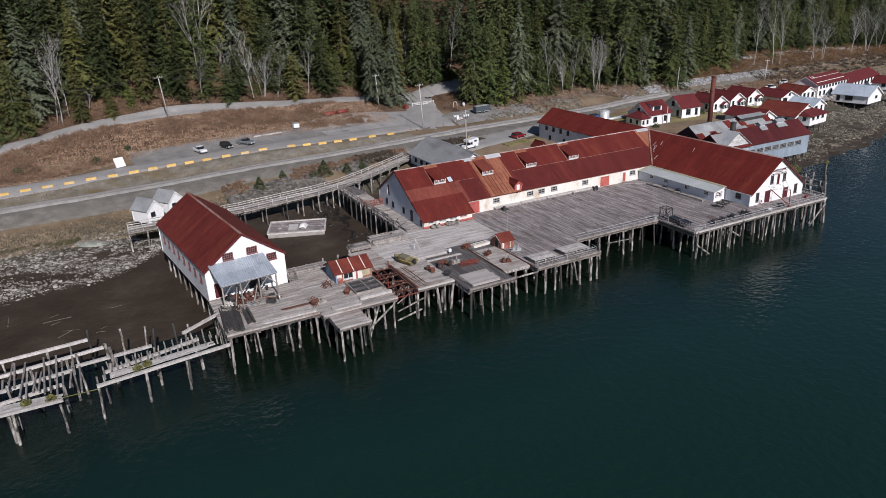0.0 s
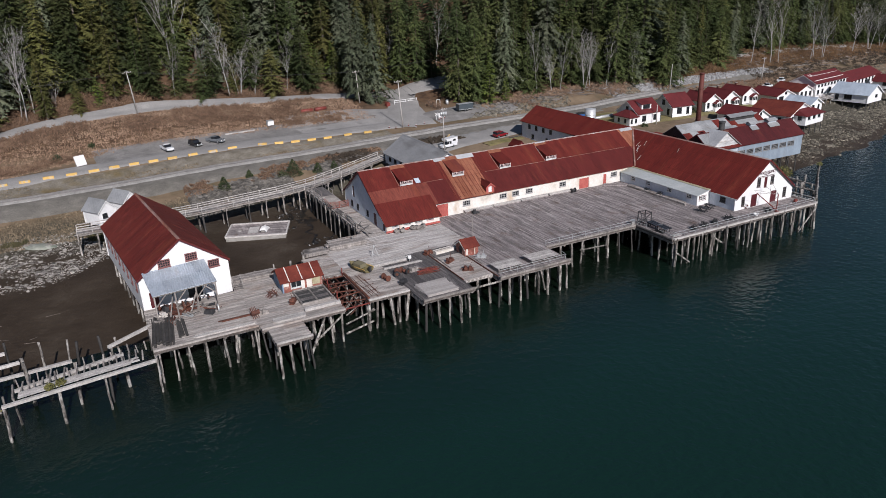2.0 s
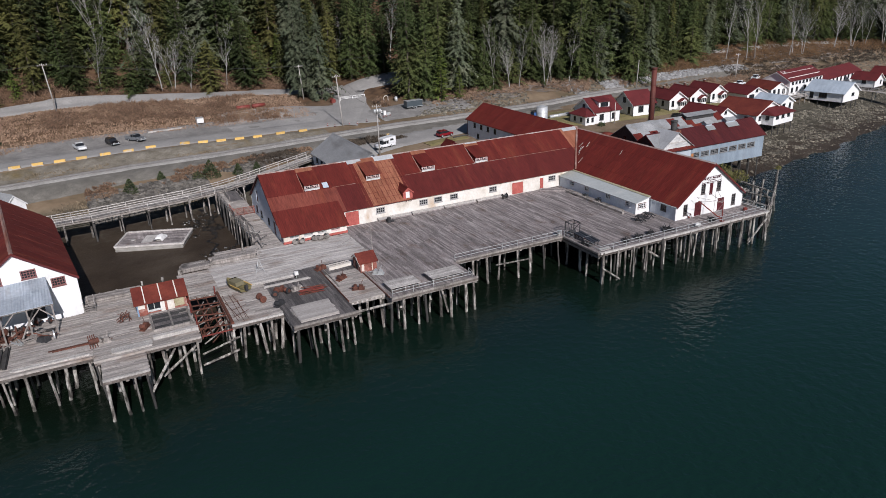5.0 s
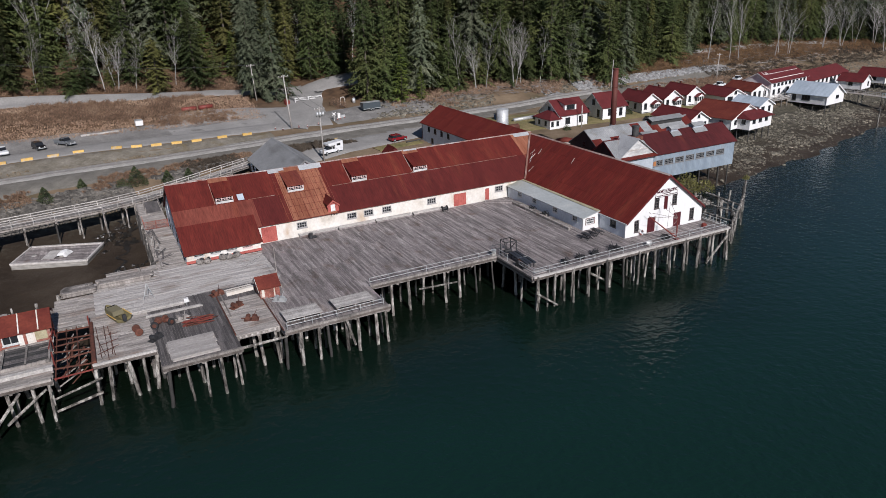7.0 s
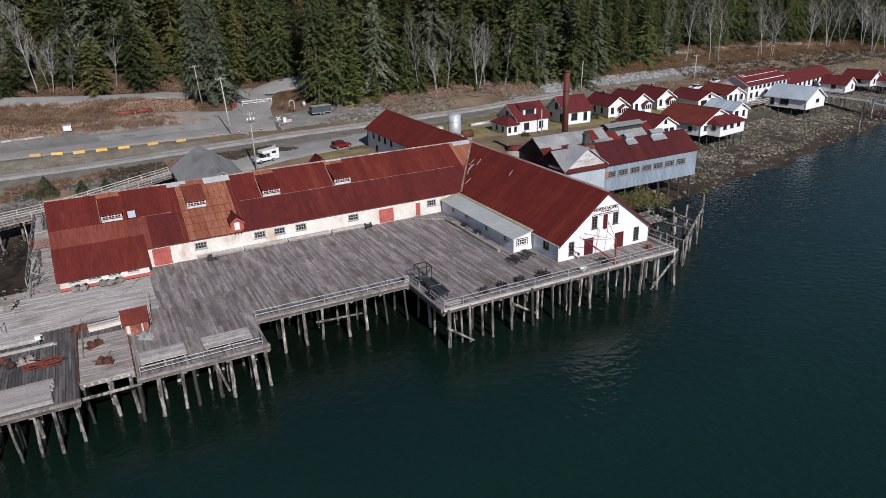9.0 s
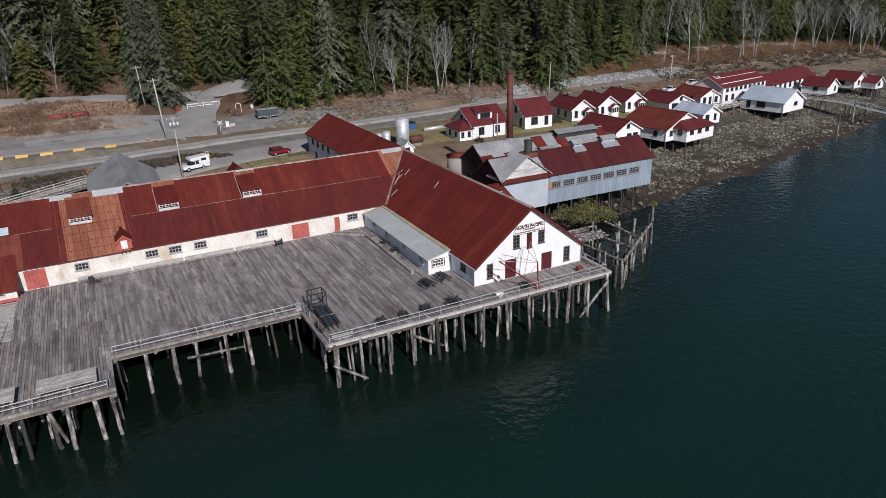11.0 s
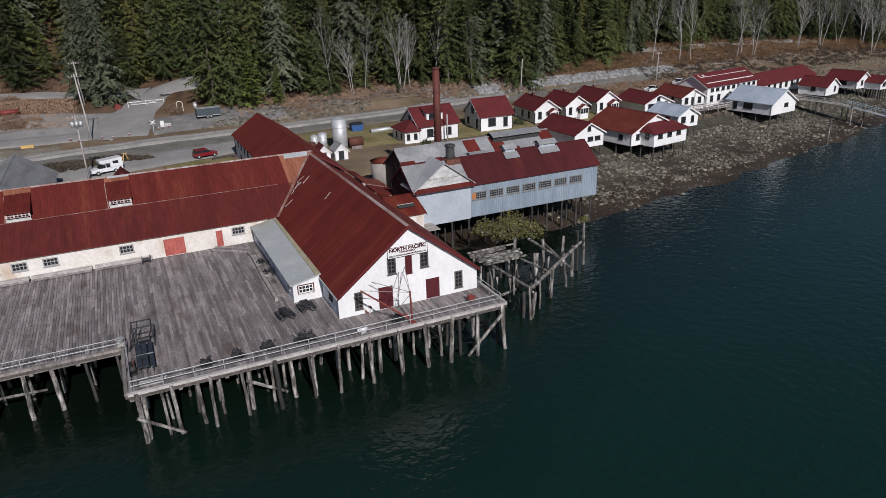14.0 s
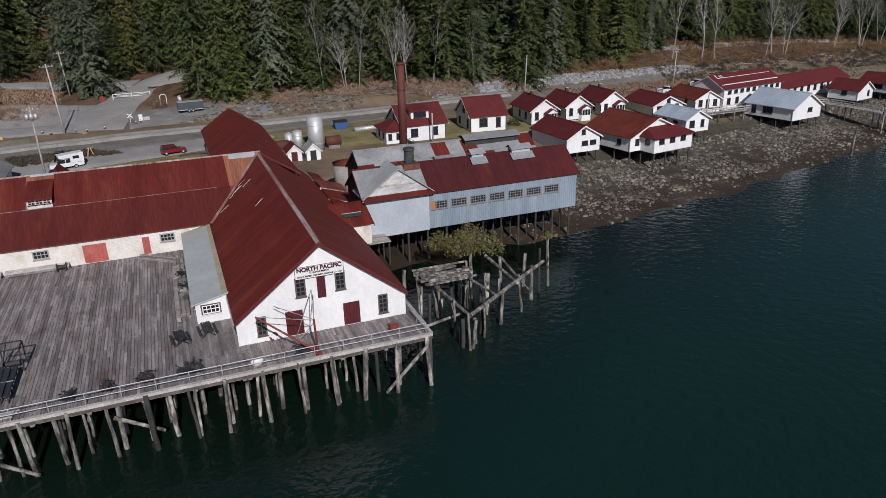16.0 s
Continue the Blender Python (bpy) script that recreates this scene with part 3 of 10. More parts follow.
def along(pts, step):
    """Points about every step along a polyline, with headings."""
    out = []
    for (a, b) in zip(pts, pts[1:]):
        a, b = Vector(a), Vector(b)
        n = max(1, int((b - a).length / step))
        for i in range(n):
            out.append((a.lerp(b, i / n), (b - a).normalized()))
    out.append((Vector(pts[-1]), (Vector(pts[-1]) - Vector(pts[-2])).normalized()))
    return out


# ---- the lie of the land: cross sections from the sea inland, blended along the shore ----
SECTIONS = [
    (-130, (-60, -4), (-10, -1.2), (6, -0.1), (30, 0.25), (56, 0.8), (66, 3.2), (75, 5.7), (82, 6.1), (88, 7.6), (100, 8.2), (116, 12), (122, 12.3), (140, 21), (300, 110)),
    (-80, (-60, -4), (-10, -1.2), (8, -0.1), (30, 0.25), (60, 0.8), (68, 3.2), (76, 5.9), (84, 6.2), (89, 7.7), (101, 8.2), (119, 13.8), (126, 14.2), (140, 22), (300, 115)),
    (-40, (-60, -4), (-5, -1.2), (12, -0.1), (30, 0.3), (60, 0.6), (68, 3.5), (76, 5.6), (85, 6.3), (88, 7.5), (104, 8.2), (124, 12.4), (131, 12.9), (145, 21), (300, 115)),
    (-15, (-60, -4), (0, -1.2), (16, -0.1), (30, 0.3), (46, 1.5), (58, 4.8), (70, 5.6), (84, 6.3), (89, 6.9), (104, 8.3), (118, 9.6), (136, 11), (152, 18), (300, 115)),
    (10, (-60, -4), (5, -1.2), (18, -0.1), (30, 0.5), (42, 3.5), (52, 5), (70, 5.7), (86, 6.3), (90, 7), (102, 8.8), (116, 11.5), (130, 15), (150, 25), (300, 115)),
    (45, (-60, -4), (8, -1.2), (22, 0), (28, 0.7), (40, 2.4), (51, 4.8), (70, 5.3), (88, 6.3), (92, 7), (104, 10), (118, 15), (130, 20), (150, 30), (300, 115)),
    (75, (-60, -4), (13, -1.2), (27.2, 0), (34.5, 0.7), (47, 1.6), (55, 3.9), (61, 4.9), (72, 5.4), (90, 6.3), (94, 7), (104, 11), (118, 15), (132, 19), (152, 29), (300, 112)),
    (110, (-60, -4), (19, -1.2), (35.8, 0), (43, 0.8), (57, 2), (65, 4.3), (78, 5.8), (94, 6.6), (98, 8.5), (108, 11.5), (122, 15), (136, 19), (156, 27), (300, 105)),
    (145, (-60, -4), (25, -1.2), (45, 0), (51, 0.8), (64, 2.5), (74, 4), (86, 5.5), (97, 6.6), (101, 8), (112, 11), (126, 14), (140, 18), (160, 26), (300, 100)),
    (190, (-60, -4), (36, -1.2), (62, 0), (68, 0.8), (78, 2), (86, 3.5), (94, 5), (102, 6.6), (106, 8), (116, 11), (130, 14), (144, 18), (164, 26), (300, 100)),
    (320, (-60, -4), (70, -1.2), (100, 0), (106, 0.8), (114, 2), (120, 3.5), (126, 5), (132, 6.6), (136, 8), (144, 11), (156, 15), (168, 20), (186, 30), (330, 110)),
]


def section(s, y):
    pts = s[1:]
    if y <= pts[0][0]:
        return pts[0][1]
    for (a, za), (b, zb) in zip(pts, pts[1:]):
        if y <= b:
            return lerp(za, zb, (y - a) / (b - a))
    return min(pts[-1][1] + (y - pts[-1][0]) * 0.35, 260)


def land(x, y):
    """Height of the ground."""
    if x <= SECTIONS[0][0]:
        z = section(SECTIONS[0], y)
    elif x >= SECTIONS[-1][0]:
        z = section(SECTIONS[-1], y - (x - SECTIONS[-1][0]) * 0.3)
    else:
        for a, b in zip(SECTIONS, SECTIONS[1:]):
            if x <= b[0]:
                t = (x - a[0]) / (b[0] - a[0])
                t = t * t * (3 - 2 * t) * 0.5 + t * 0.5
                z = lerp(section(a, y), section(b, y), t)
                break
    rough = (0.02 if x < 18 else 0.22) if z < 0.8 else (0.1 if z < 16 else min(0.1 + (z - 16) * 0.06, 0.8))
    return z + rough * noise.noise((x * 0.21, y * 0.21, 0)) + 0.3 * rough * noise.noise((x * 0.7, y * 0.7, 5))


def ground_sheet():
    xs = [-2600, -1500, -800, -450, -280, -200] + [-160 + 2.5 * i for i in range(int(380 / 2.5) + 1)] + [240, 280, 340, 450, 800, 1500, 2600]
    ys = [-2600, -1200, -500, -200, -60, -30, -12] + [-6 + 1.7 * i for i in range(int(172 / 1.7) + 1)] + [176, 190, 210, 240, 280, 340, 450, 700, 1200, 2600]
    g = Geo()
    g.v = [(x, y, land(x, y)) for y in ys for x in xs]
    n = len(xs)
    g.f = [(j * n + i, j * n + i + 1, (j + 1) * n + i + 1, (j + 1) * n + i) for j in range(len(ys) - 1) for i in range(n - 1)]
    return g


solo("ground", ground_sheet(), M_GROUND, "muddy tidal shore rising to dry brown banks and hillside", "ground", kind="structure", smooth=True)
solo("water", Geo().box(-2600, -2600, -0.5, 2600, 2600, 0.0), M_WATER, "dark green rippled inlet water", "water", kind="structure")


def strip(name, pts, width, mat, label, category, lift=0.1, step=2.0, cross=4):
    """A ribbon that lies on the land."""
    g = Geo()
    rows = along([(x, y, 0) for x, y in pts], step)
    for p, d in rows:
        s = Vector((d.y, -d.x, 0))
        # the edges run out into the ground with a slight waver
        f = 0.35 * noise.noise((p.x * 0.3, p.y * 0.3, 2.0))
        for k in range(-1, cross + 2):
            out = k in (-1, cross + 1)
            q = p + s * (width * (min(max(k, 0), cross) / cross - 0.5) + (k / abs(k) * (0.45 + f + lift) if out else 0.0))
            g.v.append((q.x, q.y, land(q.x, q.y) + (-0.12 if out else lift)))
    w = cross + 3
    g.f = [(j * w + k, j * w + k + 1, (j + 1) * w + k + 1, (j + 1) * w + k) for j in range(len(rows) - 1) for k in range(w - 1)]
    return solo(name, g, mat, label, category, kind="structure", smooth=True)


RAIL = [(-260, 60), (-160, 71), (-122, 75.8), (-107, 76.0), (-90, 77.1), (-71, 79.5), (-49, 80.7), (-33, 81.9), (-7, 84.2), (17, 85.2), (40, 87), (56, 89.2), (72, 91), (95, 93.5), (125, 96.5), (170, 102), (230, 112)]
strip("rail_bed", [(x, y - 1.6) for x, y in RAIL[:9]] + RAIL[9:11], 7.8, M_BALLAST, "dark gravel ballast of a single railway track", "railway", 0.12)
strip("verge", [(-165, 76), (-122, 83.1), (-107, 83.2), (-90, 84.0), (-71, 86.2), (-55, 86.8), (-40, 86.2), (-26, 87.0)], 7.6, M_VERGE, "thin dry grass and gravel verge beside the track", "verge", 0.07)
strip("rail_bed", RAIL[10:15], 3.8, M_BALLAST, "narrow grey gravel bed of the railway track", "railway", 0.12)
strip("rail_shoulder", [(x, y + 2.45) for x, y in RAIL[:13]], 2.5, M_PALEGRAVEL, "pale gravel bed under the running rails", "path", 0.42)
UPPER = [(-260, 97), (-160, 107), (-123.6, 115.4), (-117.5, 118.4), (-111.1, 121.1), (-104.3, 123.3), (-97.3, 124.5), (-82.6, 126.2), (-67, 126.5), (-58.8, 127.0), (-50, 127.6), (-35, 128.6), (-28, 129.5), (-22, 130.4), (-15, 130.6), (-8, 127.0)]
strip("road_upper", UPPER, 4.8, M_ASPHALT, "pale old asphalt road along the wooded slope", "road", 0.3)


def upper(x):
    """Middle of the upper road."""
    return float(np.interp(x, [p[0] for p in UPPER], [p[1] for p in UPPER]))


HILL_ROAD = [(-21.5, 92.5), (-20.3, 94.5), (-16.5, 102), (-13.0, 108.4), (-10.2, 114.6), (-8.6, 120.4), (-6.4, 124.4), (-1.5, 125.4), (6, 124.2), (14, 123.5), (24, 123.5)]
strip("road_hill", HILL_ROAD, 8.5, M_ASPHALT, "pale asphalt road climbing past a gate", "road", 0.15)
strip("road_lower", [(-170, 81), (-125, 88.0), (-112, 88.9), (-100, 91.2), (-80, 93.4), (-60, 94.6), (-40, 94.6), (-20, 95.2)], 6.0, M_ASPHALT, "pale asphalt road beside concrete barriers", "road", 0.14)
strip("gravel_yard", [(-96, 99.0), (-76, 100.4), (-58, 101.5), (-40, 103), (-22, 104)], 10.0, M_GRAVEL, "grey gravel parking yard", "yard", 0.1)
strip("plaza", [(-47, 103.5), (-30, 104.8), (-9, 101)], 19.0, M_ASPHALT, "worn pale asphalt apron with cracks and gravel", "yard", 0.12, cross=8)
strip("gravel_lot", [(-10, 97), (4, 98), (18, 98.5)], 11, M_GRAVEL, "grey gravel lot with building rubble", "yard", 0.12)
strip("drive", [(-36, 71), (-22, 72), (-8, 74.5), (4, 77), (14, 80)], 9.0, M_ASPHALT, "worn asphalt drive between track and buildings", "road", 0.11)
strip("lawn", [(10, 72), (30, 73), (52, 71), (74, 71), (92, 70)], 16.0, M_LAWN, "dry yellowish lawn round the cottages", "lawn", 0.09)
strip("grass_plot", [(-9.5, 67.2), (-4, 68.2), (1.5, 68.6)], 2.6, M_LAWN, "strip of yellow-green grass behind a log kerb", "lawn", 0.16)
CHAN = random.Random(3)


def ragged(name, pts, width, mat, label, category):
    """A ribbon on the mud whose banks break up unevenly."""
    g = Geo()
    rows = along([(x, y, 0) for x, y in pts], 0.35)
    for p, d in rows:
        s = Vector((d.y, -d.x, 0))
        c = p + s * (1.1 * noise.noise((p.x * 0.5, p.y * 0.5, 7.0)))
        for sg in (-1, 1):
            h = width * max(0.08, 0.5 + 1.1 * noise.noise((p.x * 0.9, p.y * 0.9, 3.0 + sg)))
            q = c + s * sg * h
            g.v.append((q.x, q.y, land(q.x, q.y) + 0.05))
    g.f = [(j * 2, j * 2 + 1, j * 2 + 3, j * 2 + 2) for j in range(len(rows) - 1)]
    return solo(name, g, mat, label, category, kind="structure", smooth=True)


for pts in ([(-61.0, 61), (-60.3, 57), (-61.6, 52.5), (-61.2, 47.5), (-62.4, 43), (-63.4, 36)], [(-58.6, 56.5), (-60.3, 54), (-62.2, 50), (-61.6, 46)], [(-63.9, 56), (-62.8, 53), (-64.2, 50.5)], [(-59.6, 51), (-61.2, 48.2)]):
    ragged("tide_channel", [(x + CHAN.uniform(-0.4, 0.4), y) for x, y in pts], CHAN.uniform(0.6, 1.0), M_WETMUD, "dark wet tide channel winding across the mud", "channel")
for side in (-3.2, -1.76):
    g = Geo()
    pts = along([(x, y, 0) for x, y in RAIL[:13]], 3.0)
    for (p, d), (q, e) in zip(pts, pts[1:]):
        a = p + Vector((d.y, -d.x, 0)) * side
        b = q + Vector((e.y, -e.x, 0)) * side
        g.beam((a.x, a.y, land(a.x, a.y) + 0.48), (b.x, b.y, land(b.x, b.y) + 0.48), 0.08, 0.16)
    solo("rail", g, M_STEELRAIL, "worn steel running rail of the railway track", "rail", group="running rails of the track", kind="structure")
strip("road_far", [(92, 116.5), (99, 116), (115, 115), (137, 116), (159, 117), (184, 118), (215, 116)], 3.4, M_PALEGRAVEL, "pale dirt road along the brown bank", "road", 0.2)

# ---- the wharf ----
DECK = 4.6


def planks(x0, y0, x1, y1, axis, width, length, seed, skip=0.0, top=DECK, thick=0.09):
    """Boxes of single planks over a rectangle, with staggered butt joints and slight warps; returns (x0, y0, z0, x1, y1, z1) rows."""
    rng = random.Random(seed)
    rows = []
    a0, a1, b0, b1 = (x0, x1, y0, y1) if axis == "y" else (y0, y1, x0, x1)
    n = max(1, round((a1 - a0) / width))
    w = (a1 - a0) / n
    for i in range(n):
        u0, u1 = a0 + i * w + 0.012, a0 + (i + 1) * w - 0.012
        b = b0
        first = True
        while b < b1 - 0.05:
            e = min(b + (rng.uniform(0.3, 1) if first else rng.uniform(0.75, 1.15)) * length, b1 + rng.uniform(-0.05, 0.1))
            if b1 - e < 0.6:
                e = b1 + rng.uniform(-0.06, 0.08)
            first = False
            z = top + rng.uniform(-0.018, 0.018)
            if rng.random() >= skip:
                rows.append((u0, b + 0.01, z - thick, u1, e - 0.01, z) if axis == "y" else (b + 0.01, u0, z - thick, e - 0.01, u1, z))
            b = e
    return rows


def deck(name, label, rects, mat, single=None, single_mat=None, edge=True):
    """A piece of the wharf: joined planks, with those in the stretch 'single' as parts of their own, and joists beneath."""
    root = thing(name, label, "wharf deck", kind="structure")
    rest, alone, under = Geo(), [], Geo()
    every = [r for k, q in enumerate(rects) for r in planks(*q[:7], k + len(name), q[7])]
    for r in every:
        near = single is None or (single[0] <= r[0] and r[3] <= single[2] and single[1] <= r[1] <= single[3])
        if near and len(alone) < 290:
            alone.append(r)
        else:
            rest.box(*r)
    for x0, y0, x1, y1, axis, w, ln, skip in rects:
        under.box(x0 + 0.05, y0 + 0.05, DECK - 0.2, x1 - 0.05, y1 - 0.05, DECK - 0.115)
        n = max(2, int((x1 - x0) / 3.2))
        for i in range(n + 1):
            x = lerp(x0 + 0.2, x1 - 0.2, i / n)
            under.box(x - 0.15, y0 + 0.25, DECK - 0.75, x + 0.15, y1 - 0.1, DECK - 0.46)
        n = max(2, int((y1 - y0) / 1.1))
        for i in range(n + 1):
            y = lerp(y0 + 0.12, y1 - 0.12, i / n)
            under.box(x0, y - 0.1, DECK - 0.46, x1, y + 0.1, DECK - 0.2)
        if edge and axis == "x":
            ends = Geo()
            for i in range(int((x1 - x0) / 0.62)):
                ends.box(x0 + 0.3 + 0.62 * i, y0 - 0.06, DECK - 0.31, x0 + 0.5 + 0.62 * i, y0 + 0.1, DECK - 0.12)
            part("joist_ends", ends, M_BLEACHED, root)["kind"] = "stuff"
    DECK_PIECES.append((root, rest, alone, mat))
    part("joists", under, M_TIMBER, root)["kind"] = "stuff"
    return root, alone


DECK_PIECES = []
DECKS = {}
DECKS["main"] = deck("deck_main", "broad wharf deck of weathered grey planks", [
    (-36.6, 3.6, -18.5, 25.5, "y", 0.26, 5.5, 0), (-18.5, -4.6, -0.02, 25.5, "y", 0.26, 5.5, 0), (-0.02, -4.6, 15.0, -0.02, "y", 0.26, 5.5, 0), (14.5, 0.0, 15.0, 3.0, "y", 0.25, 3, 0),
    (-48.8, -2.6, -36.6, 12.8, "y", 0.26, 5.5, 0.003), (-45.2, 12.8, -36.6, 25.5, "y", 0.26, 5.5, 0)], M_DECK, (-18.6, -4.7, 15.1, 2.5))
DECKS["recess"] = deck("deck_recess", "light worn plank bay of the wharf", [(-53.5, -0.8, -48.8, 9.0, "x", 0.3, 4.7, 0.01)], M_LIGHT)
DECKS["dark"] = deck("deck_dark", "darker plank bay of the wharf with stacked timber", [(-61.2, -3.7, -53.5, 12.6, "y", 0.28, 5, 0.004), (-53.5, 9.0, -48.8, 12.6, "y", 0.28, 5, 0)], M_DARKDECK)
DECKS["pale"] = deck("deck_pale", "pale bleached plank walkway across the wharf", [(-66.5, 12.6, -45.2, 22.9, "x", 0.3, 6, 0)], M_PALE)
DECKS["light"] = deck("deck_light", "light worn planks of the old wharf end", [
    (-67.2, 0.4, -61.2, 12.6, "x", 0.3, 6, 0.006), (-70.7, 11.0, -66.5, 19.5, "x", 0.3, 4, 0), (-93.8, 0.9, -81.5, 13.3, "x", 0.3, 6, 0.004),
    (-81.5, -0.4, -70.7, 17.5, "x", 0.3, 6, 0.004), (-80.9, -5.0, -76.5, -0.4, "x", 0.3, 4.4, 0)], M_LIGHT)
DECKS["walk"] = deck("deck_walk", "boardwalk along the gable end of the long shed", [(-58.6, 22.9, -54.9, 57.0, "x", 0.25, 3.7, 0.01), (-64.8, 19.5, -58.6, 25.5, "x", 0.3, 5, 0.05)], M_LIGHT)

# piles: a few weathered shapes, many posts
PILES = []
for k in range(5):
    rng = random.Random(40 + k)
    g = Geo()
    n, rings = 9, 7
    r0 = 0.13 + 0.02 * k
    for j in range(rings):
        z = -6.6 + 6.6 * j / (rings - 1)
        r = r0 * lerp(1.0, 0.88, j / (rings - 1)) * rng.uniform(0.93, 1.07)
        ox, oy = rng.uniform(-0.03, 0.03), rng.uniform(-0.03, 0.03)
        for i in range(n):
            a = 2 * math.pi * i / n
            q = r * rng.uniform(0.94, 1.06)
            g.v.append((ox + q * math.cos(a), oy + q * math.sin(a), z))
    for j in range(rings - 1):
        g.f += [(j * n + i, j * n + (i + 1) % n, (j + 1) * n + (i + 1) % n, (j + 1) * n + i) for i in range(n)]
    g.f.append(tuple(range((rings - 1) * n, rings * n)))
    PILES.append((g.mesh("pile", M_PILE, True), g.mesh("pile", M_TAR, True)))
PRNG = random.Random(7)
wharf_piles = thing("wharf_piling", "rows of weathered grey wooden piles standing in the water", "piling", kind="structure")
ruin_piles = None


def pile(x, y, top, parent, tilt=3.0, dark=0.12, toward=None):
    ob = new("pile", PRNG.choice(PILES)[1 if PRNG.random() < dark else 0])
    ob.parent = parent
    ax, ay = PRNG.gauss(0, tilt * 0.5), PRNG.gauss(0, tilt * 0.5)
    ob.matrix_basis = pose(x, y, top, ax + (toward or (0, 0))[0], ay + (toward or (0, 0))[1], PRNG.uniform(0, 360))
    return ob


def pile_row(x0, y0, x1, y1, step, top, parent, jitter=0.25, tilt=3.0, dark=0.12, lean=None):
    n = max(1, round(math.hypot(x1 - x0, y1 - y0) / step))
    for i in range(n + 1):
        t = i / n
        pile(lerp(x0, x1, t) + PRNG.uniform(-jitter, jitter), lerp(y0, y1, t) + PRNG.uniform(-jitter, jitter), top, parent, tilt, dark, lean)


T = DECK - 0.5
for off in (0.15, 3.3, 6.6, 10):
    pile_row(-36.2, 3.8 + off, -19.2, 3.8 + off, 2.3, T, wharf_piles, lean=(-2, 0))
for off in (0.5, 2.6, 5.2, 8.2, 12.0, 16):
    pile_row(-17.8, -4.3 + off, 14.7, -4.3 + off, 2.05 if off < 6 else 2.8, T, wharf_piles, jitter=0.5)
pile_row(-18.0, -4.75, 14.6, -4.75, 2.75, DECK + 0.12, wharf_piles, 0.12, 2.0, 0.25, (-3, 0))
for off in (0.1, 2.8, 6.0, 9.5):
    pile_row(-48.4, -2.3 + off, -37.0, -2.3 + off, 1.75, T, wharf_piles, jitter=0.4, lean=(-2, 0))
    pile_row(-53.2, -0.4 + off, -49.2, -0.4 + off, 1.8, T, wharf_piles, jitter=0.4, lean=(-2, 0))
    pile_row(-60.9, -3.4 + off, -54.0, -3.4 + off, 1.9, T, wharf_piles, jitter=0.3, lean=(-2, 0))
    pile_row(-66.9, 0.7 + off, -61.6, 0.7 + off, 1.5, T, wharf_piles, jitter=0.3, lean=(-3, 0))
    pile_row(-93.4, 1.2 + off, -82.0, 1.2 + off, 2.0, T, wharf_piles, jitter=0.4, lean=(-3, 0))
    pile_row(-81.2, 0.1 + off, -71.2, 0.1 + off, 1.75, T, wharf_piles, jitter=0.4, lean=(-3, 0))
pile_row(-67.4, 0.9, -67.0, 9, 3, T, wharf_piles)
pile_row(-80.7, -4.8, -76.8, -4.8, 1.3, T, wharf_piles, 0.1, 2, 0.2, (-4, 0))
pile_row(-80.5, -2.6, -76.8, -2.6, 3.6, T, wharf_piles, 0.1)
pile_row(-93.8, 14.6, -70.0, 19.6, 2.8, DECK + 0.5, wharf_piles, 0.4, 3)
pile_row(-70.0, 20.0, -61.0, 23.6, 2.8, DECK + 0.7, wharf_piles, 0.4, 3)
pile_row(-58.7, 26, -58.7, 57, 2.6, DECK + 0.2, wharf_piles, 0.15, 2, 0.6)
pile_row(-55.4, 26, -55.4, 57, 3.6, T, wharf_piles, 0.15, 2, 0.6)
pile_row(15.0, -3.5, 15.0, 9.0, 2.5, T, wharf_piles, 0.3, 3)

# edge timbers, braces and fender beams
for (p, q, w, mat, lab) in [
    ((-36.6, 3.6), (-18.5, 3.6), 0.3, M_TIMBER, ""), ((-18.5, -4.7), (15.1, -4.7), 0.3, M_BLEACHED, "bleached pale curb timber"), ((-18.6, -4.6), (-18.6, 3.6), 0.28, M_TIMBER, ""),
    ((15.05, -4.6), (15.05, 3.0), 0.28, M_BLEACHED, "bleached pale curb timber"), ((-48.8, -2.7), (-36.6, -2.5), 0.3, M_TIMBER, ""), ((-61.2, -3.8), (-53.4, -3.8), 0.28, M_TIMBER, ""),
    ((-67.2, 0.3), (-61.3, 0.3), 0.26, M_BLEACHED, ""), ((-93.8, 0.8), (-81.6, 0.8), 0.26, M_LIGHT, ""), ((-81.5, -0.5), (-70.8, -0.5), 0.26, M_LIGHT, ""), ((-80.9, -5.1), (-76.5, -5.1), 0.25, M_BLEACHED, ""),
]:
    part("curb_timber", Geo().beam((*p, DECK + 0.1), (*q, DECK + 0.1), w, 0.24), mat, wharf_piles, lab)
    part("edge_beam", Geo().beam((*p, DECK - 0.16), (*q, DECK - 0.16), 0.2, 0.26), M_FASCIA, wharf_piles)
for p, q, w in [((-18.2, -4.9, 2.6), (-14.9, -4.9, 0.2), 0.3), ((-9.6, -4.4, 3.2), (-6.4, -4.4, 1.2), 0.3), ((14.6, -4.9, 3.8), (10.8, -4.9, 0.2), 0.32), ((-66.8, 0.2, 1.6), (-71, -0.6, 1.2), 0.3),
                ((-66.6, 0.0, 3.3), (-70.9, -0.7, 2.6), 0.25), ((-53.4, -2.9, 4.2), (-48.6, -2.6, 4.1), 0.32), ((-76.7, -4.2, 1.6), (-73.6, -0.4, 4.0), 0.32), ((-75.2, -0.4, 1.0), (-71.4, -0.5, 3.8), 0.3),
                ((-30.2, 3.4, 2.8), (-24.8, 3.3, 2.6), 0.26), ((-41.8, -2.5, 4.0), (-41.0, -2.4, 0.8), 0.3)]:
    part("brace", Geo().tube(p, q, w / 2, w / 2 * 0.85, 8), M_PILE, wharf_piles)

# ---- buildings ----


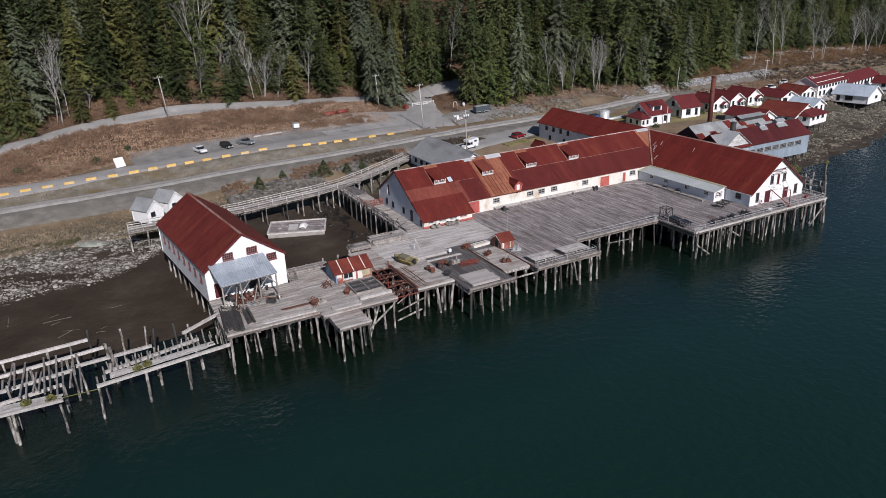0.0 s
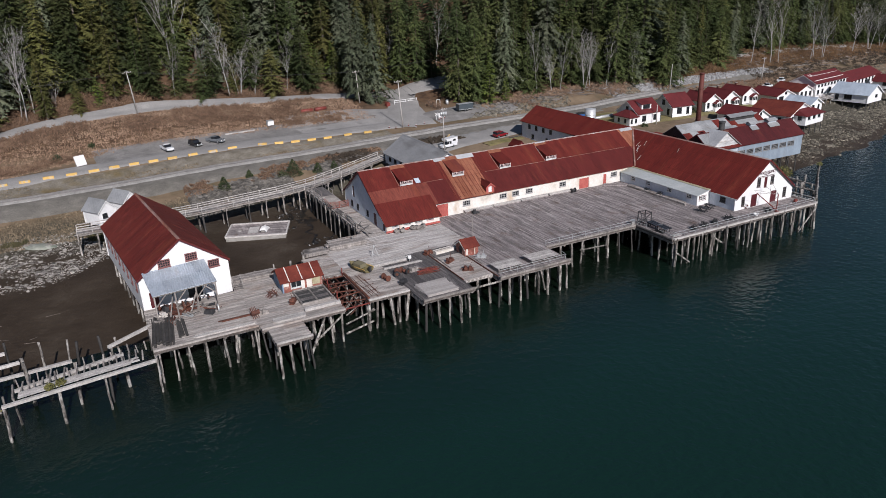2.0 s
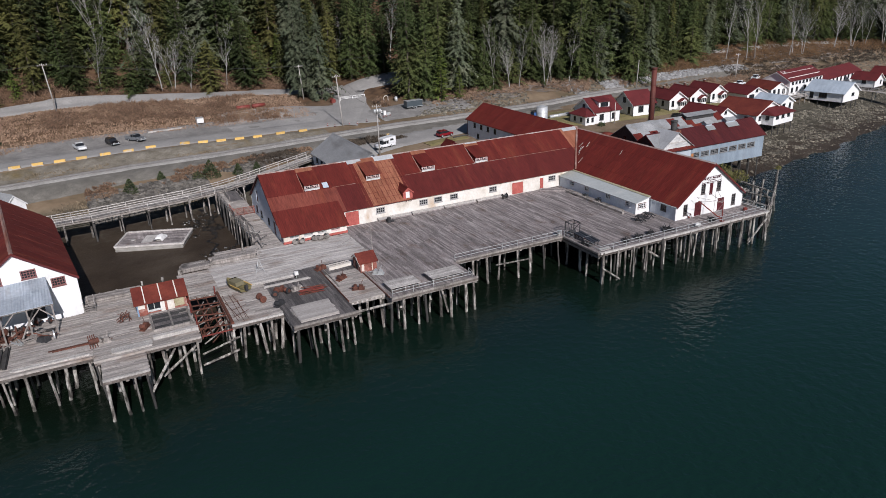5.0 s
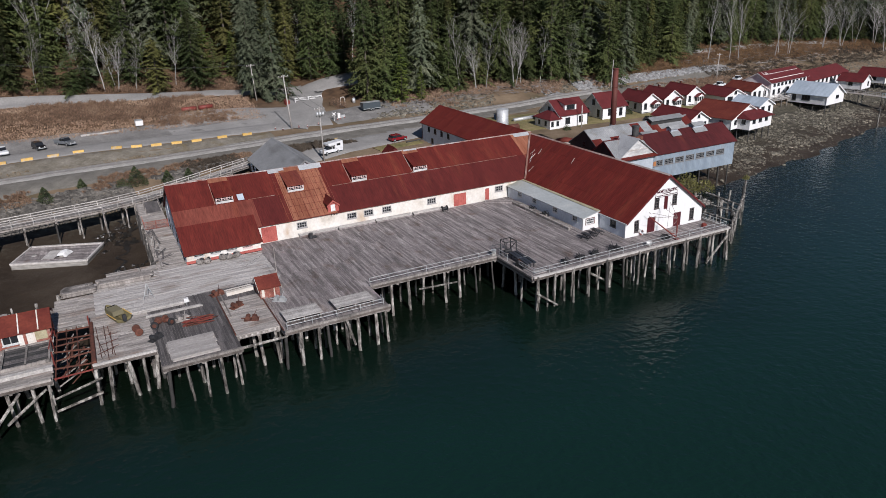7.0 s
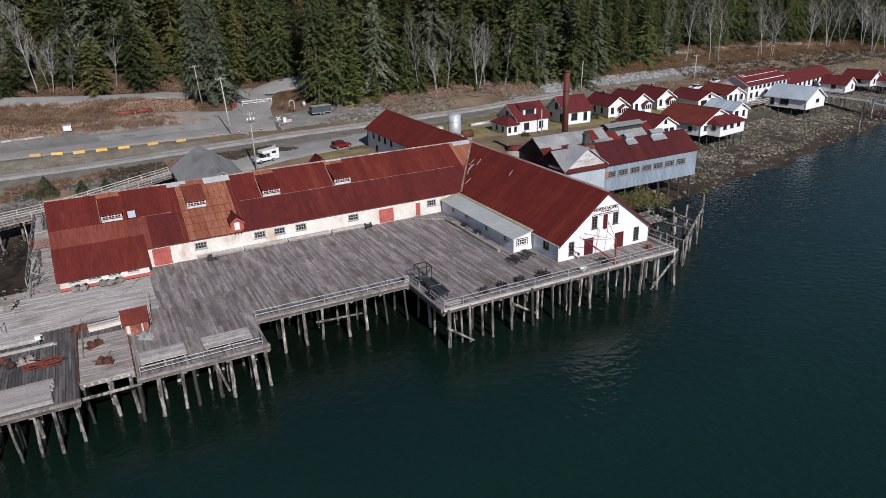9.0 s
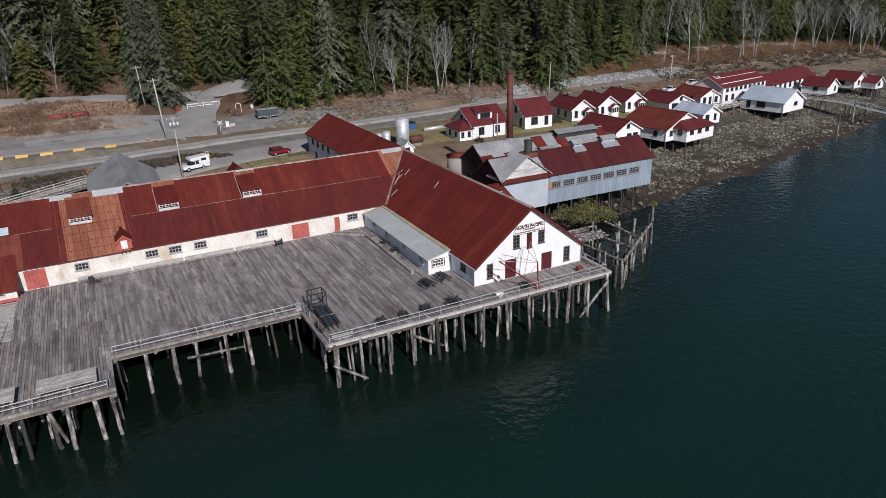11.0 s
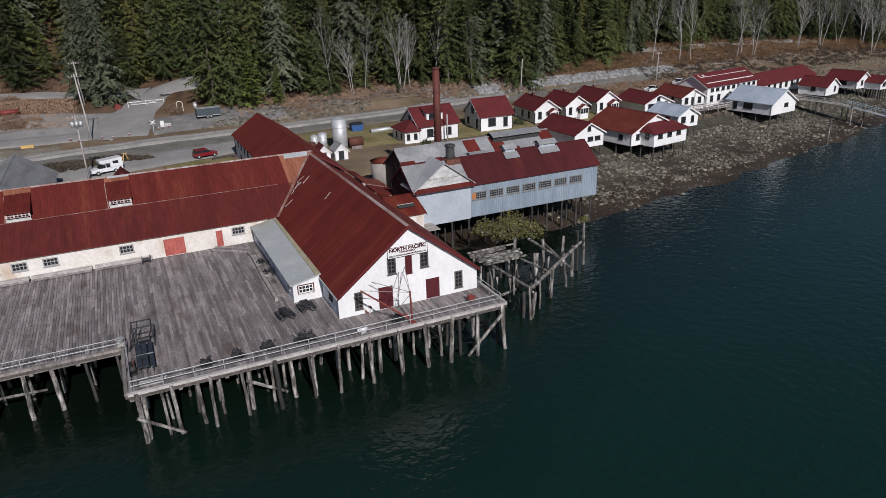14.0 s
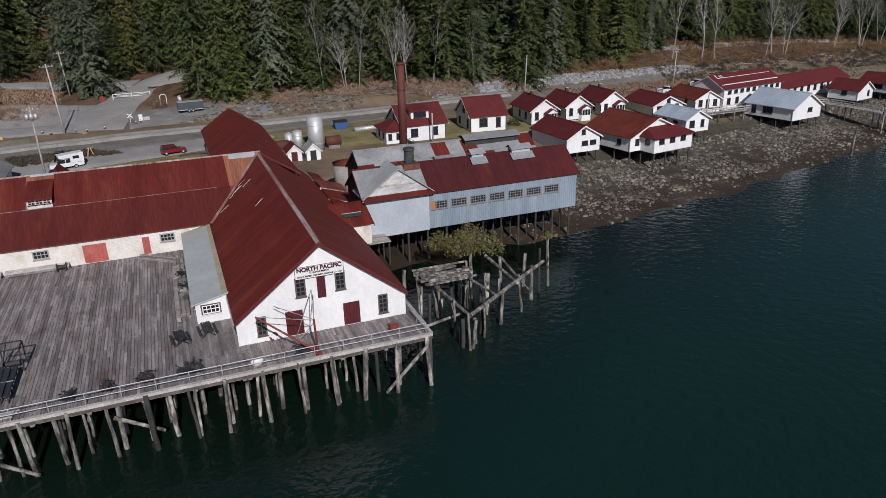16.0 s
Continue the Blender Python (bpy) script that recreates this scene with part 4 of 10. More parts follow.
def wall(parent, o, u, inn, length, base, top, holes, mat, thick=0.18, name="wall", label=""):
    """An upright wall from o along u; top(a) gives its height, holes are (a0, z0, a1, z1); inn points inside."""
    u, inn, o = Vector(u), Vector(inn), Vector(o)
    cuts = sorted({0.0, length, *(c for c in cut_places(top) if 0 < c < length), *(h[0] for h in holes), *(h[2] for h in holes)})
    g = Geo()
    for a, b in zip(cuts, cuts[1:]):
        if b - a < 1e-4:
            continue
        mid = (a + b) / 2
        spans, z = [], base
        for h in sorted((h for h in holes if h[0] <= mid <= h[2]), key=lambda h: h[1]):
            spans.append((z, z, h[1], h[1]))
            z = h[3]
        spans.append((z, z, top[0](a), top[0](b)))
        for z0, z1, t0, t1 in spans:
            if max(t0 - z0, t1 - z1) < 0.01:
                continue
            pts = [o + u * a + Vector((0, 0, z0)), o + u * b + Vector((0, 0, z1)), o + u * b + Vector((0, 0, t1)), o + u * a + Vector((0, 0, t0))]
            g.slab(pts, inn * thick)
    me = g.mesh(name, mat)
    bm = bmesh.new()
    bm.from_mesh(me)
    bmesh.ops.remove_doubles(bm, verts=bm.verts, dist=1e-4)
    bm.to_mesh(me)
    bm.free()
    return part(name, me, mat, parent, label)


def cut_places(top):
    return top[1]


def flat_top(z):
    return (lambda a: z, ())


def gable_top(w, eave, ridge):
    return (lambda a: eave + (ridge - eave) * (1 - abs(a - w / 2) / (w / 2)), (w / 2,))


def window(parent, o, u, inn, w, h, nx, ny, mat, pane_mat=None, sill=True, depth=0.12):
    """A glazed window set in a wall opening: frame and glazing bars, pane, sill."""
    u, inn, o = Vector(u), Vector(inn), Vector(o)
    up = Vector((0, 0, 1))
    g = Geo()

    def bar(a0, z0, a1, z1, d0, d1):
        p = [o + u * a0 + up * z0 + inn * d0, o + u * a1 + up * z0 + inn * d0, o + u * a1 + up * z1 + inn * d0, o + u * a0 + up * z1 + inn * d0]
        g.slab(p, inn * (d1 - d0))

    t = 0.075
    ring = [(-0.05, -0.05), (w + 0.05, -0.05), (w + 0.05, h + 0.05), (-0.05, h + 0.05), (t, t), (w - t, t), (w - t, h - t), (t, h - t)]
    g.add([tuple(o + u * x + up * y + inn * d) for d in (-0.035, depth) for x, y in ring],
          [q for i in range(4) for q in ((i, (i + 1) % 4, 4 + (i + 1) % 4, 4 + i), (8 + i, 12 + i, 12 + (i + 1) % 4, 8 + (i + 1) % 4), (i, 8 + i, 8 + (i + 1) % 4, (i + 1) % 4), (4 + i, 4 + (i + 1) % 4, 12 + (i + 1) % 4, 12 + i))])
    win = part("window", g, mat, parent)
    for i in range(1, nx):
        g = Geo()
        c = w * i / nx
        bar(c - 0.032, t, c + 0.032, h - t, 0.01, depth * 0.6)
        part("glazing_bar", g, mat, win)
    for i in range(1, ny):
        g = Geo()
        c = h * i / ny
        bar(t, c - 0.032, w - t, c + 0.032, 0.015, depth * 0.6)
        part("glazing_bar", g, mat, win)
    p = [o + u * 0.05 + up * 0.05 + inn * 0.05, o + u * (w - 0.05) + up * 0.05 + inn * 0.05, o + u * (w - 0.05) + up * (h - 0.05) + inn * 0.05, o + u * 0.05 + up * (h - 0.05) + inn * 0.05]
    part("pane", Geo().slab(p, inn * 0.015), pane_mat or M_GLASS, win)
    if sill:
        q = o - u * 0.1 - up * 0.12 - inn * 0.12
        part("sill", Geo().slab([q, q + u * (w + 0.2), q + u * (w + 0.2) + up * 0.07, q + up * 0.07], inn * 0.16), mat, win)
    return win


def door(parent, o, u, inn, w, h, mat, boards=5, label=""):
    """A boarded door set a little back in its opening, with ledges."""
    u, inn, o = Vector(u), Vector(inn), Vector(o)
    up = Vector((0, 0, 1))
    line = []
    for i in range(boards):
        a0, a1 = w * i / boards, w * (i + 1) / boards
        line += [(a0 + 0.012, 0.05), (a1 - 0.012, 0.05), (a1, 0.075)]
    line = [(0, 0.075)] + line + [(w, 0.12), (0, 0.12)]
    ob = part("door", Geo().slab([o + u * p + inn * q for p, q in line], up * h), mat, parent, label)
    for z in (0.25, h - 0.4):
        p = o + inn * 0.025 + up * z
        part("ledge", Geo().slab([p + u * 0.05, p + u * (w - 0.05), p + u * (w - 0.05) + up * 0.14, p + u * 0.05 + up * 0.14], inn * 0.024), mat, ob)
    return ob


def pitched(parent, x0, x1, y0, y1, zlow, zhigh, mat, low_side, cols=1, rows=1, thick=0.1, seed=0, mats=None, name="roof", label=""):
    """One slope of a roof in the building's own frame; low_side is '-x', '+x', '-y' or '+y'. Sheets are laid as pieces when cols * rows > 1."""
    def P(x, y):
        t = {"-x": (x - x0) / (x1 - x0), "+x": (x1 - x) / (x1 - x0), "-y": (y - y0) / (y1 - y0), "+y": (y1 - y) / (y1 - y0)}[low_side]
        return Vector((x, y, lerp(zlow, zhigh, t)))
    base = Geo().slab([P(x0, y0), P(x1, y0), P(x1, y1), P(x0, y1)], (0, 0, -thick))
    ob = part(name, base, mat, parent, label)
    if cols * rows > 1:
        rng = random.Random(seed)
        for i in range(cols):
            for j in range(rows):
                if low_side in ("-y", "+y"):
                    a0, a1, b0, b1 = lerp(x0, x1, i / cols), lerp(x0, x1, (i + 1) / cols), lerp(y0, y1, j / rows), lerp(y0, y1, (j + 1) / rows)
                    upper = j if low_side == "-y" else rows - 1 - j
                else:
                    a0, a1, b0, b1 = lerp(x0, x1, j / rows), lerp(x0, x1, (j + 1) / rows), lerp(y0, y1, i / cols), lerp(y0, y1, (i + 1) / cols)
                    upper = j if low_side == "-x" else rows - 1 - j
                z = 0.012 + 0.012 * ((i % 2) + 2 * (upper % 2)) + rng.uniform(0, 0.004)
                o = Vector((0, 0, z))
                m = mat
                if mats:
                    m = mats((a0 + a1) / 2, (b0 + b1) / 2, rng) or mat
                part("roof_sheet", Geo().slab([P(a0, b0) + o, P(a1, b0) + o, P(a1, b1) + o, P(a0, b1) + o], (0, 0, -0.012)), m, ob)
    return ob


def gable_building(name, label, category, m, W, L, floor, eave, ridge, wall_mat, roof_mat, holes=(), over=0.35, trim=M_TRIMWHITE, sheets=(1, 1), frame=M_DARKTRIM,
                   group="", skirt=0.0, cap_mat=None, mats=None, walls="fblr", wall_mats=None, corner=True, gable_over=None, cap=True, seed=1):
    """A building under a gabled roof. Own frame: front gable at y = 0, ridge along y, x from -W/2 to W/2.
    holes: (side, a, z above the floor, w, h, kind, nx, ny)."""
    root = thing(name, label, category, m, group)
    gable_over = over if gable_over is None else gable_over
    sides = {"f": ((-W / 2, 0, 0), (1, 0, 0), (0, 1, 0), W, gable_top(W, eave, ridge)), "b": ((-W / 2, L, 0), (1, 0, 0), (0, -1, 0), W, gable_top(W, eave, ridge)),
             "l": ((-W / 2, 0.18, 0), (0, 1, 0), (1, 0, 0), L - 0.36, flat_top(eave)), "r": ((W / 2, 0.18, 0), (0, 1, 0), (-1, 0, 0), L - 0.36, flat_top(eave))}
    for s in walls:
        o, u, inn, ln, top = sides[s]
        hs = [h for h in holes if h[0] == s]
        cut = [(h[1], floor + h[2], h[1] + h[3], floor + h[2] + h[4]) for h in hs]
        wall(root, o, u, inn, ln, floor - skirt, top, cut, (wall_mats or {}).get(s, wall_mat))
        for h in hs:
            q = Vector(o) + Vector(u) * h[1] + Vector((0, 0, floor + h[2]))
            if h[5] == "win":
                window(root, q, u, inn, h[3], h[4], h[6], h[7], h[8] if len(h) > 8 else frame)
            elif h[5] == "door":
                door(root, q, u, inn, h[3], h[4], h[6])
    part("floor_slab", Geo().box(-W / 2 + 0.2, 0.2, floor - 0.12, W / 2 - 0.2, L - 0.2, floor - 0.02), M_TIMBER, root)
    k = (ridge - eave) / (W / 2)
    drop = over * k
    th = 0.1
    pitched(root, -W / 2 - over, 0, -gable_over, L + gable_over, eave - drop + th, ridge + th, roof_mat, "-x", *sheets, seed=seed, mats=mats)
    pitched(root, 0, W / 2 + over, -gable_over, L + gable_over, eave - drop + th, ridge + th, roof_mat, "+x", *sheets, seed=seed + 1, mats=mats)
    if cap:
        g = Geo()
        g.slab([(-0.22, -gable_over - 0.02, ridge + th - 0.22 * k + 0.07), (0, -gable_over - 0.02, ridge + th + 0.07), (0.22, -gable_over - 0.02, ridge + th - 0.22 * k + 0.07), (0, -gable_over - 0.02, ridge + th + 0.03)], (0, L + 2 * gable_over + 0.04, 0))
        part("ridge_cap", g, cap_mat or roof_mat, root)
    for y in (-gable_over - 0.03, L + gable_over - 0.02):
        for sx in (-1, 1):
            p = [(0, y, ridge + th - 0.1), (0, y, ridge + th - 0.32), (sx * (W / 2 + over), y, eave - drop + th - 0.32), (sx * (W / 2 + over), y, eave - drop + th - 0.1)]
            part("bargeboard", Geo().slab(p, (0, 0.05, 0)), trim, root)
    if corner:
        for sx in (-1, 1):
            for y in (-0.02, L - 0.08):
                part("corner_board", Geo().box(sx * W / 2 - 0.07 + sx * 0.015, y, floor - skirt, sx * W / 2 + 0.07 + sx * 0.015, y + 0.1, eave - 0.05), trim if corner is True else corner, root)
    return root


def stilts(root, W, L, top, depth, nx=3, ny=3, r=0.14, mat=None):
    for i in range(nx):
        for j in range(ny):
            x, y = lerp(-W / 2 + 0.3, W / 2 - 0.3, i / (nx - 1)), lerp(0.3, L - 0.3, j / (ny - 1))
            part("post", Geo().tube((x, y, top - depth), (x, y, top), r, r * 0.9, 8), mat or M_TAR, root)


# -- the shed with the lettered gable, standing on the outer wharf --
F = DECK
# side walls take the shade-tinted blue boards, the front gable plain white
NP = gable_building("cannery_shed", "white boarded cannery shed with long rusty red roof", "shed", pose(7.15, 0, 0), 14.3, 42.0, F, 7.0, 12.6,
    M_WHITE, M_ROOF_Y, [
        ("f", 1.55, 0.6, 0.72, 1.65, "win", 2, 4), ("f", 3.9, 0.02, 1.45, 2.25, "door", M_TRIMRED), ("f", 8.8, 0.02, 1.45, 2.1, "door", M_TRIMRED), ("f", 11.95, 0.55, 0.78, 1.7, "win", 2, 4),
        ("f", 4.98, 3.45, 0.78, 1.65, "win", 2, 4), ("f", 6.75, 3.0, 0.72, 2.0, "door", M_TRIMRED), ("f", 8.33, 3.5, 0.78, 1.65, "win", 2, 4),
        ("l", 1.9, 1.0, 1.1, 0.9, "win", 3, 2), ("r", 5.0, 1.0, 1.0, 0.9, "win", 3, 2), ("r", 12.0, 1.0, 1.0, 0.9, "win", 3, 2)],
    over=0.25, sheets=(18, 4), frame=M_DARKSASH, trim=M_TRIMRED, cap_mat=M_RIDGE, wall_mats={"l": M_SHADEBLUE, "r": M_SHADEBLUE}, corner=M_TRIMWHITE, gable_over=0.4, walls="flr")
sign = thing("name_board", "white name board with dark maroon lettering on the gable", "sign", pose(7.05, -0.04, 10.12))
part("board", Geo().box(-2.03, -0.03, -0.52, 2.03, 0.02, 0.52), M_TRIMWHITE, sign)
g = Geo()
for b in ((-2.05, -0.045, -0.54, 2.05, -0.031, -0.5), (-2.05, -0.045, 0.5, 2.05, -0.031, 0.54), (-2.05, -0.045, -0.5, -2.01, -0.031, 0.5), (2.01, -0.045, -0.5, 2.05, -0.031, 0.5)):
    g.box(*b)
part("border", g, M_LETTER, sign)


def lettering(text, size, x, z, mat, parent, width):
    cu = bpy.data.curves.new("lettering", "FONT")
    cu.body, cu.size, cu.align_x, cu.extrude, cu.offset = text, size, "CENTER", 0.012, size * 0.05
    tmp = bpy.data.objects.new("lettering", cu)
    scene.collection.objects.link(tmp)
    bpy.context.view_layer.update()
    me = bpy.data.meshes.new_from_object(tmp.evaluated_get(bpy.context.evaluated_depsgraph_get()))
    w = tmp.dimensions.x
    bpy.data.objects.remove(tmp)
    me.materials.clear()
    me.materials.append(mat)
    ob = part("lettering", me, mat, parent)
    ob.matrix_basis = Matrix.Translation((x, -0.035, z)) @ Matrix.Rotation(radians(90), 4, "X") @ Matrix.Diagonal((width / w, 1, 1, 1))
    return ob


lettering("NORTH PACIFIC", 0.5, 0, 0.1, M_LETTER, sign, 3.75)
lettering("CANNERY", 0.2, 0, -0.12, M_LETTER, sign, 1.7)
lettering("ANGLO BRITISH COLUMBIA PACKING CO. LTD.", 0.19, 0, -0.4, M_LETTER, sign, 3.8)

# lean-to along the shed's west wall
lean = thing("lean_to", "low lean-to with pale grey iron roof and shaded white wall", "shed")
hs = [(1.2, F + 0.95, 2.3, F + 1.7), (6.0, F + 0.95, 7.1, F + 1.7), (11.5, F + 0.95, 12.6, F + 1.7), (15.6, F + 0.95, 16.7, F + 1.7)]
wall(lean, (-2.95, 5.75, 0), (0, 1, 0), (1, 0, 0), 19.8, F, flat_top(6.6), hs, M_SHADEBLUE)
for h in hs:
    window(lean, (-2.95, 5.75 + h[0], h[1]), (0, 1, 0), (1, 0, 0), 1.1, 0.75, 3, 2, M_TRIMWHITE)
wall(lean, (-2.95, 5.6, 0), (1, 0, 0), (0, 1, 0), 2.9, F, (lambda a: 6.55 + a * 0.2, ()), [(0.55, F + 0.85, 2.0, F + 1.65)], M_WHITE)
window(lean, (-2.4, 5.6, F + 0.85), (1, 0, 0), (0, 1, 0), 1.45, 0.8, 4, 2, M_TRIMWHITE)
for b in ((-2.52, F + 0.73, -0.83, F + 0.84), (-2.52, F + 1.66, -0.83, F + 1.75), (-2.52, F + 0.84, -2.41, F + 1.66), (-0.94, F + 0.84, -0.83, F + 1.66)):
    part("casing", Geo().box(b[0], 5.55, b[1], b[2], 5.597, b[3]), M_RUST, lean, "brown window casing")
pitched(lean, -3.25, -0.1, 5.35, 27.0, 6.55, 7.22, M_ROOF_GREY, "-x")
part("stained_edge", Geo().slab([(-0.62, 5.4, 7.165), (-0.12, 5.4, 7.27), (-0.12, 26.9, 7.27), (-0.45, 26.9, 7.2)], (0, 0, 0.03)), M_OCHRE, lean)
pitched(lean, -0.34, 0.5, -0.4, 5.4, 6.82, 7.34, M_ROOF_GREY, "-x", name="roof")

# -- the long net shed with its annex --
SL = 0.613


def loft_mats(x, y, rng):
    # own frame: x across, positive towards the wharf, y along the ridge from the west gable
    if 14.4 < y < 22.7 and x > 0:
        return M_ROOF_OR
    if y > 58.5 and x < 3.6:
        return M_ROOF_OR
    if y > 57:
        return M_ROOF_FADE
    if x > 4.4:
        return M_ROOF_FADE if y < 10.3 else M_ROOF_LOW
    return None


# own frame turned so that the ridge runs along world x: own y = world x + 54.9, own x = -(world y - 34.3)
# the west gable's blue is skylit shade mixed into the board colour
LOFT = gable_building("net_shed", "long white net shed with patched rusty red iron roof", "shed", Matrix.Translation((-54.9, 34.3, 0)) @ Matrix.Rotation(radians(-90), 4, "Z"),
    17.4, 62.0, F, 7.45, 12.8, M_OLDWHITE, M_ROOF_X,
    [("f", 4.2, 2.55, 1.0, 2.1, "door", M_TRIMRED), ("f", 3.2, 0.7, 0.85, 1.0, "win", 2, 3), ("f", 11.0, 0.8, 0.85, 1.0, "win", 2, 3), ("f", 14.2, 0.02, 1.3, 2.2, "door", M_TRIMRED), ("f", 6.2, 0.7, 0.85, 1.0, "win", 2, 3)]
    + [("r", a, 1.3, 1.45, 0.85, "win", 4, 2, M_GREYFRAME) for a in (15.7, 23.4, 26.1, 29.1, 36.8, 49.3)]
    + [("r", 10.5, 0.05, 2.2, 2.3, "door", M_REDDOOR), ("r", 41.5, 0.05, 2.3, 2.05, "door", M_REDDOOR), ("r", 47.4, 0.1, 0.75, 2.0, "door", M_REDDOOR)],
    over=0.35, sheets=(28, 2), wall_mats={"f": M_SHADEBLUE}, mats=loft_mats, gable_over=0.3, walls="fblr", corner=M_TRIMWHITE, trim=M_TRIMRED, cap_mat=M_RIDGE)
# raised seams and laps on the bare iron, flaked galvanising at the ridge
for i in range(11):
    a = 14.75 + 0.77 * i
    part("seam", Geo().beam((0.15, a, 12.95 - 0.15 * SL), (8.75, a, 12.95 - 8.75 * SL), 0.07, 0.05), M_ROOF_FADE, LOFT)
for i in range(7):
    c = 1.3 + 1.1 * i
    part("lap", Geo().beam((c, 14.5, 12.945 - c * SL), (c, 22.6, 12.945 - c * SL), 0.06, 0.03), M_ROOF_FADE, LOFT)
for a0, a1, c in ((14.4, 16.9, 0.75), (19.2, 22.7, 0.95), (37.0, 39.4, 0.35), (58.4, 61.6, 0.8)):
    part("ridge_flashing", Geo().slab([(0.06, a0, 12.965 - 0.06 * SL), (0.06, a1, 12.965 - 0.06 * SL), (c, a1, 12.965 - c * SL), (c, a0, 12.965 - c * SL)], (0, 0, 0.03)), M_ZINC, LOFT, "flaked galvanised ridge flashing")
gable_building("loft_hood", "small red gabled hood on the rear slope of the shed roof", "roof hood", pose(-16.3, 41.2, 0), 2.1, 3.0, 7.2, 10.7, 11.7, M_REDDOOR, M_ROOF_X, over=0.2, walls="flr", trim=M_TRIMRED)
for x0, x1 in ((10.3, 14.2), (23.0, 56.4)):
    part("seam_strip", Geo().beam((4.5, x0, 10.18), (4.5, x1, 10.18), 0.1, 0.05), M_ROOF_WORN, LOFT)
annex = thing("shed_annex", "low annex with red iron roof and faded painted panels", "shed")
hs = [(0.95 + i * 2.15, F + 0.55, 2.35 + i * 2.15, F + 1.25) for i in range(4)]
wall(annex, (-54.9, 23.2, 0), (1, 0, 0), (0, 1, 0), 9.9, F, flat_top(5.95), hs, M_OLDWHITE)
for i, h in enumerate(hs):
    door(annex, (-54.9 + h[0], 23.2, h[1]), (1, 0, 0), (0, 1, 0), 1.4, 0.7, M_PEDIMENT if i < 3 else M_FADEDPINK)
wall(annex, (-54.9, 23.38, 0), (0, 1, 0), (1, 0, 0), 2.2, F, (lambda a: 5.95 + a * SL, ()), [(0.5, F + 0.02, 1.4, F + 1.35)], M_SHADEBLUE)
door(annex, (-54.9, 23.88, F + 0.02), (0, 1, 0), (1, 0, 0), 0.9, 1.33, M_TRIMRED)
wall(annex, (-45.0, 23.38, 0), (0, 1, 0), (-1, 0, 0), 2.2, F, (lambda a: 5.95 + a * SL, ()), [], M_REDDOOR)
part("footing", Geo().box(-55.0, 23.1, F, -44.9, 23.19, F + 0.35), M_REDDOOR, annex)
pitched(annex, -55.2, -44.7, 22.85, 27.2, 12.9 - (34.3 - 22.85) * 0.615 + 0.06, 12.9 - (34.3 - 27.2) * 0.615 + 0.09, M_ROOF_X, "-y", 5, 1, seed=9)


def roof_dormer(xc, label):
    """A shed dormer: a strip of glazing over a pale apron, under a flatter roof that runs up to the ridge."""
    root = thing("dormer", label, "dormer", pose(xc, 29.85, 12.8 - (34.3 - 29.85) * SL + 0.1), group="dormers of the net shed roof")
    w, h = 2.45, 1.12
    wall(root, (-w / 2, 0, 0), (1, 0, 0), (0, 1, 0), w, -0.15, flat_top(h), [(0.12, 0.42, w - 0.12, h - 0.08)], M_PEDIMENT, 0.1)
    window(root, (-w / 2 + 0.12, 0, 0.42), (1, 0, 0), (0, 1, 0), w - 0.24, h - 0.5, 6, 2, M_FADEDPINK, sill=False)
    for x in (-0.37, 0.37):
        part("mullion", Geo().box(x - 0.07, -0.03, 0.42, x + 0.07, 0.06, h - 0.08), M_FADEDPINK, root)
    for z in (0.42, h - 0.06):
        part("rail", Geo().box(-w / 2 + 0.02, -0.035, z - 0.05, w / 2 - 0.02, -0.004, z + 0.05), M_FADEDPINK, root)
    for sx in (-1, 1):
        x = sx * w / 2 - (0.08 if sx > 0 else 0)
        part("cheek", Geo().slab([(x, 0.1, -0.2), (x, 0.1, h), (x, 3.5, 3.5 * SL + 0.02), (x, 3.4, 3.4 * SL - 0.3)], (0.08, 0, 0)), M_ROOF_X, root)
    pitched(root, -w / 2 - 0.1, w / 2 + 0.1, -0.25, 3.6, h - 0.04, 3.6 * SL + 0.08, M_ROOF_FADE if label.startswith("rusty") else M_ROOF_X, "-y", 2, 1, seed=int(xc) % 17)
    part("roof_apron", Geo().slab([(-w / 2 - 0.15, 3.55, 3.55 * SL + 0.07), (w / 2 + 0.15, 3.55, 3.55 * SL + 0.07), (w / 2 + 0.15, 4.3, 4.3 * SL + 0.05), (-w / 2 - 0.15, 4.3, 4.3 * SL + 0.05)], (0, 0, 0.035)), M_ROOF_OR, root, "bare rusty iron apron")
    part("flashing", Geo().beam((-w / 2 - 0.14, 0.05, 0.05), (-w / 2 - 0.14, 3.5, 3.5 * SL + 0.03), 0.09, 0.04), M_ROOF_WORN, root)
    return root


for x, lab in ((-47.9, "shed dormer with broken white glazing in a red iron roof"), (-37.5, "rusty shed dormer with white glazing"), (-27.4, "shed dormer with white glazing in a red iron roof"), (-16.9, "shed dormer with white glazing in a red iron roof")):
    roof_dormer(x, lab)
hoist = gable_building("hoist_dormer", "small red gabled hoist dormer with white door above the eave", "dormer", pose(-33.4, 25.5, 0), 1.5, 3.2, 7.3, 8.7, 9.3, M_REDDOOR, M_ROOF_X,
    [("f", 0.4, 0.1, 0.7, 1.2, "door", M_TRIMWHITE)], over=0.2, walls="flr", trim=M_REDDOOR)
for dx in (-0.4, 0, 0.4):
    part("bracket", Geo().beam((dx, -0.35, 7.1), (dx, 0.1, 7.25), 0.08), M_BLACK, hoist)
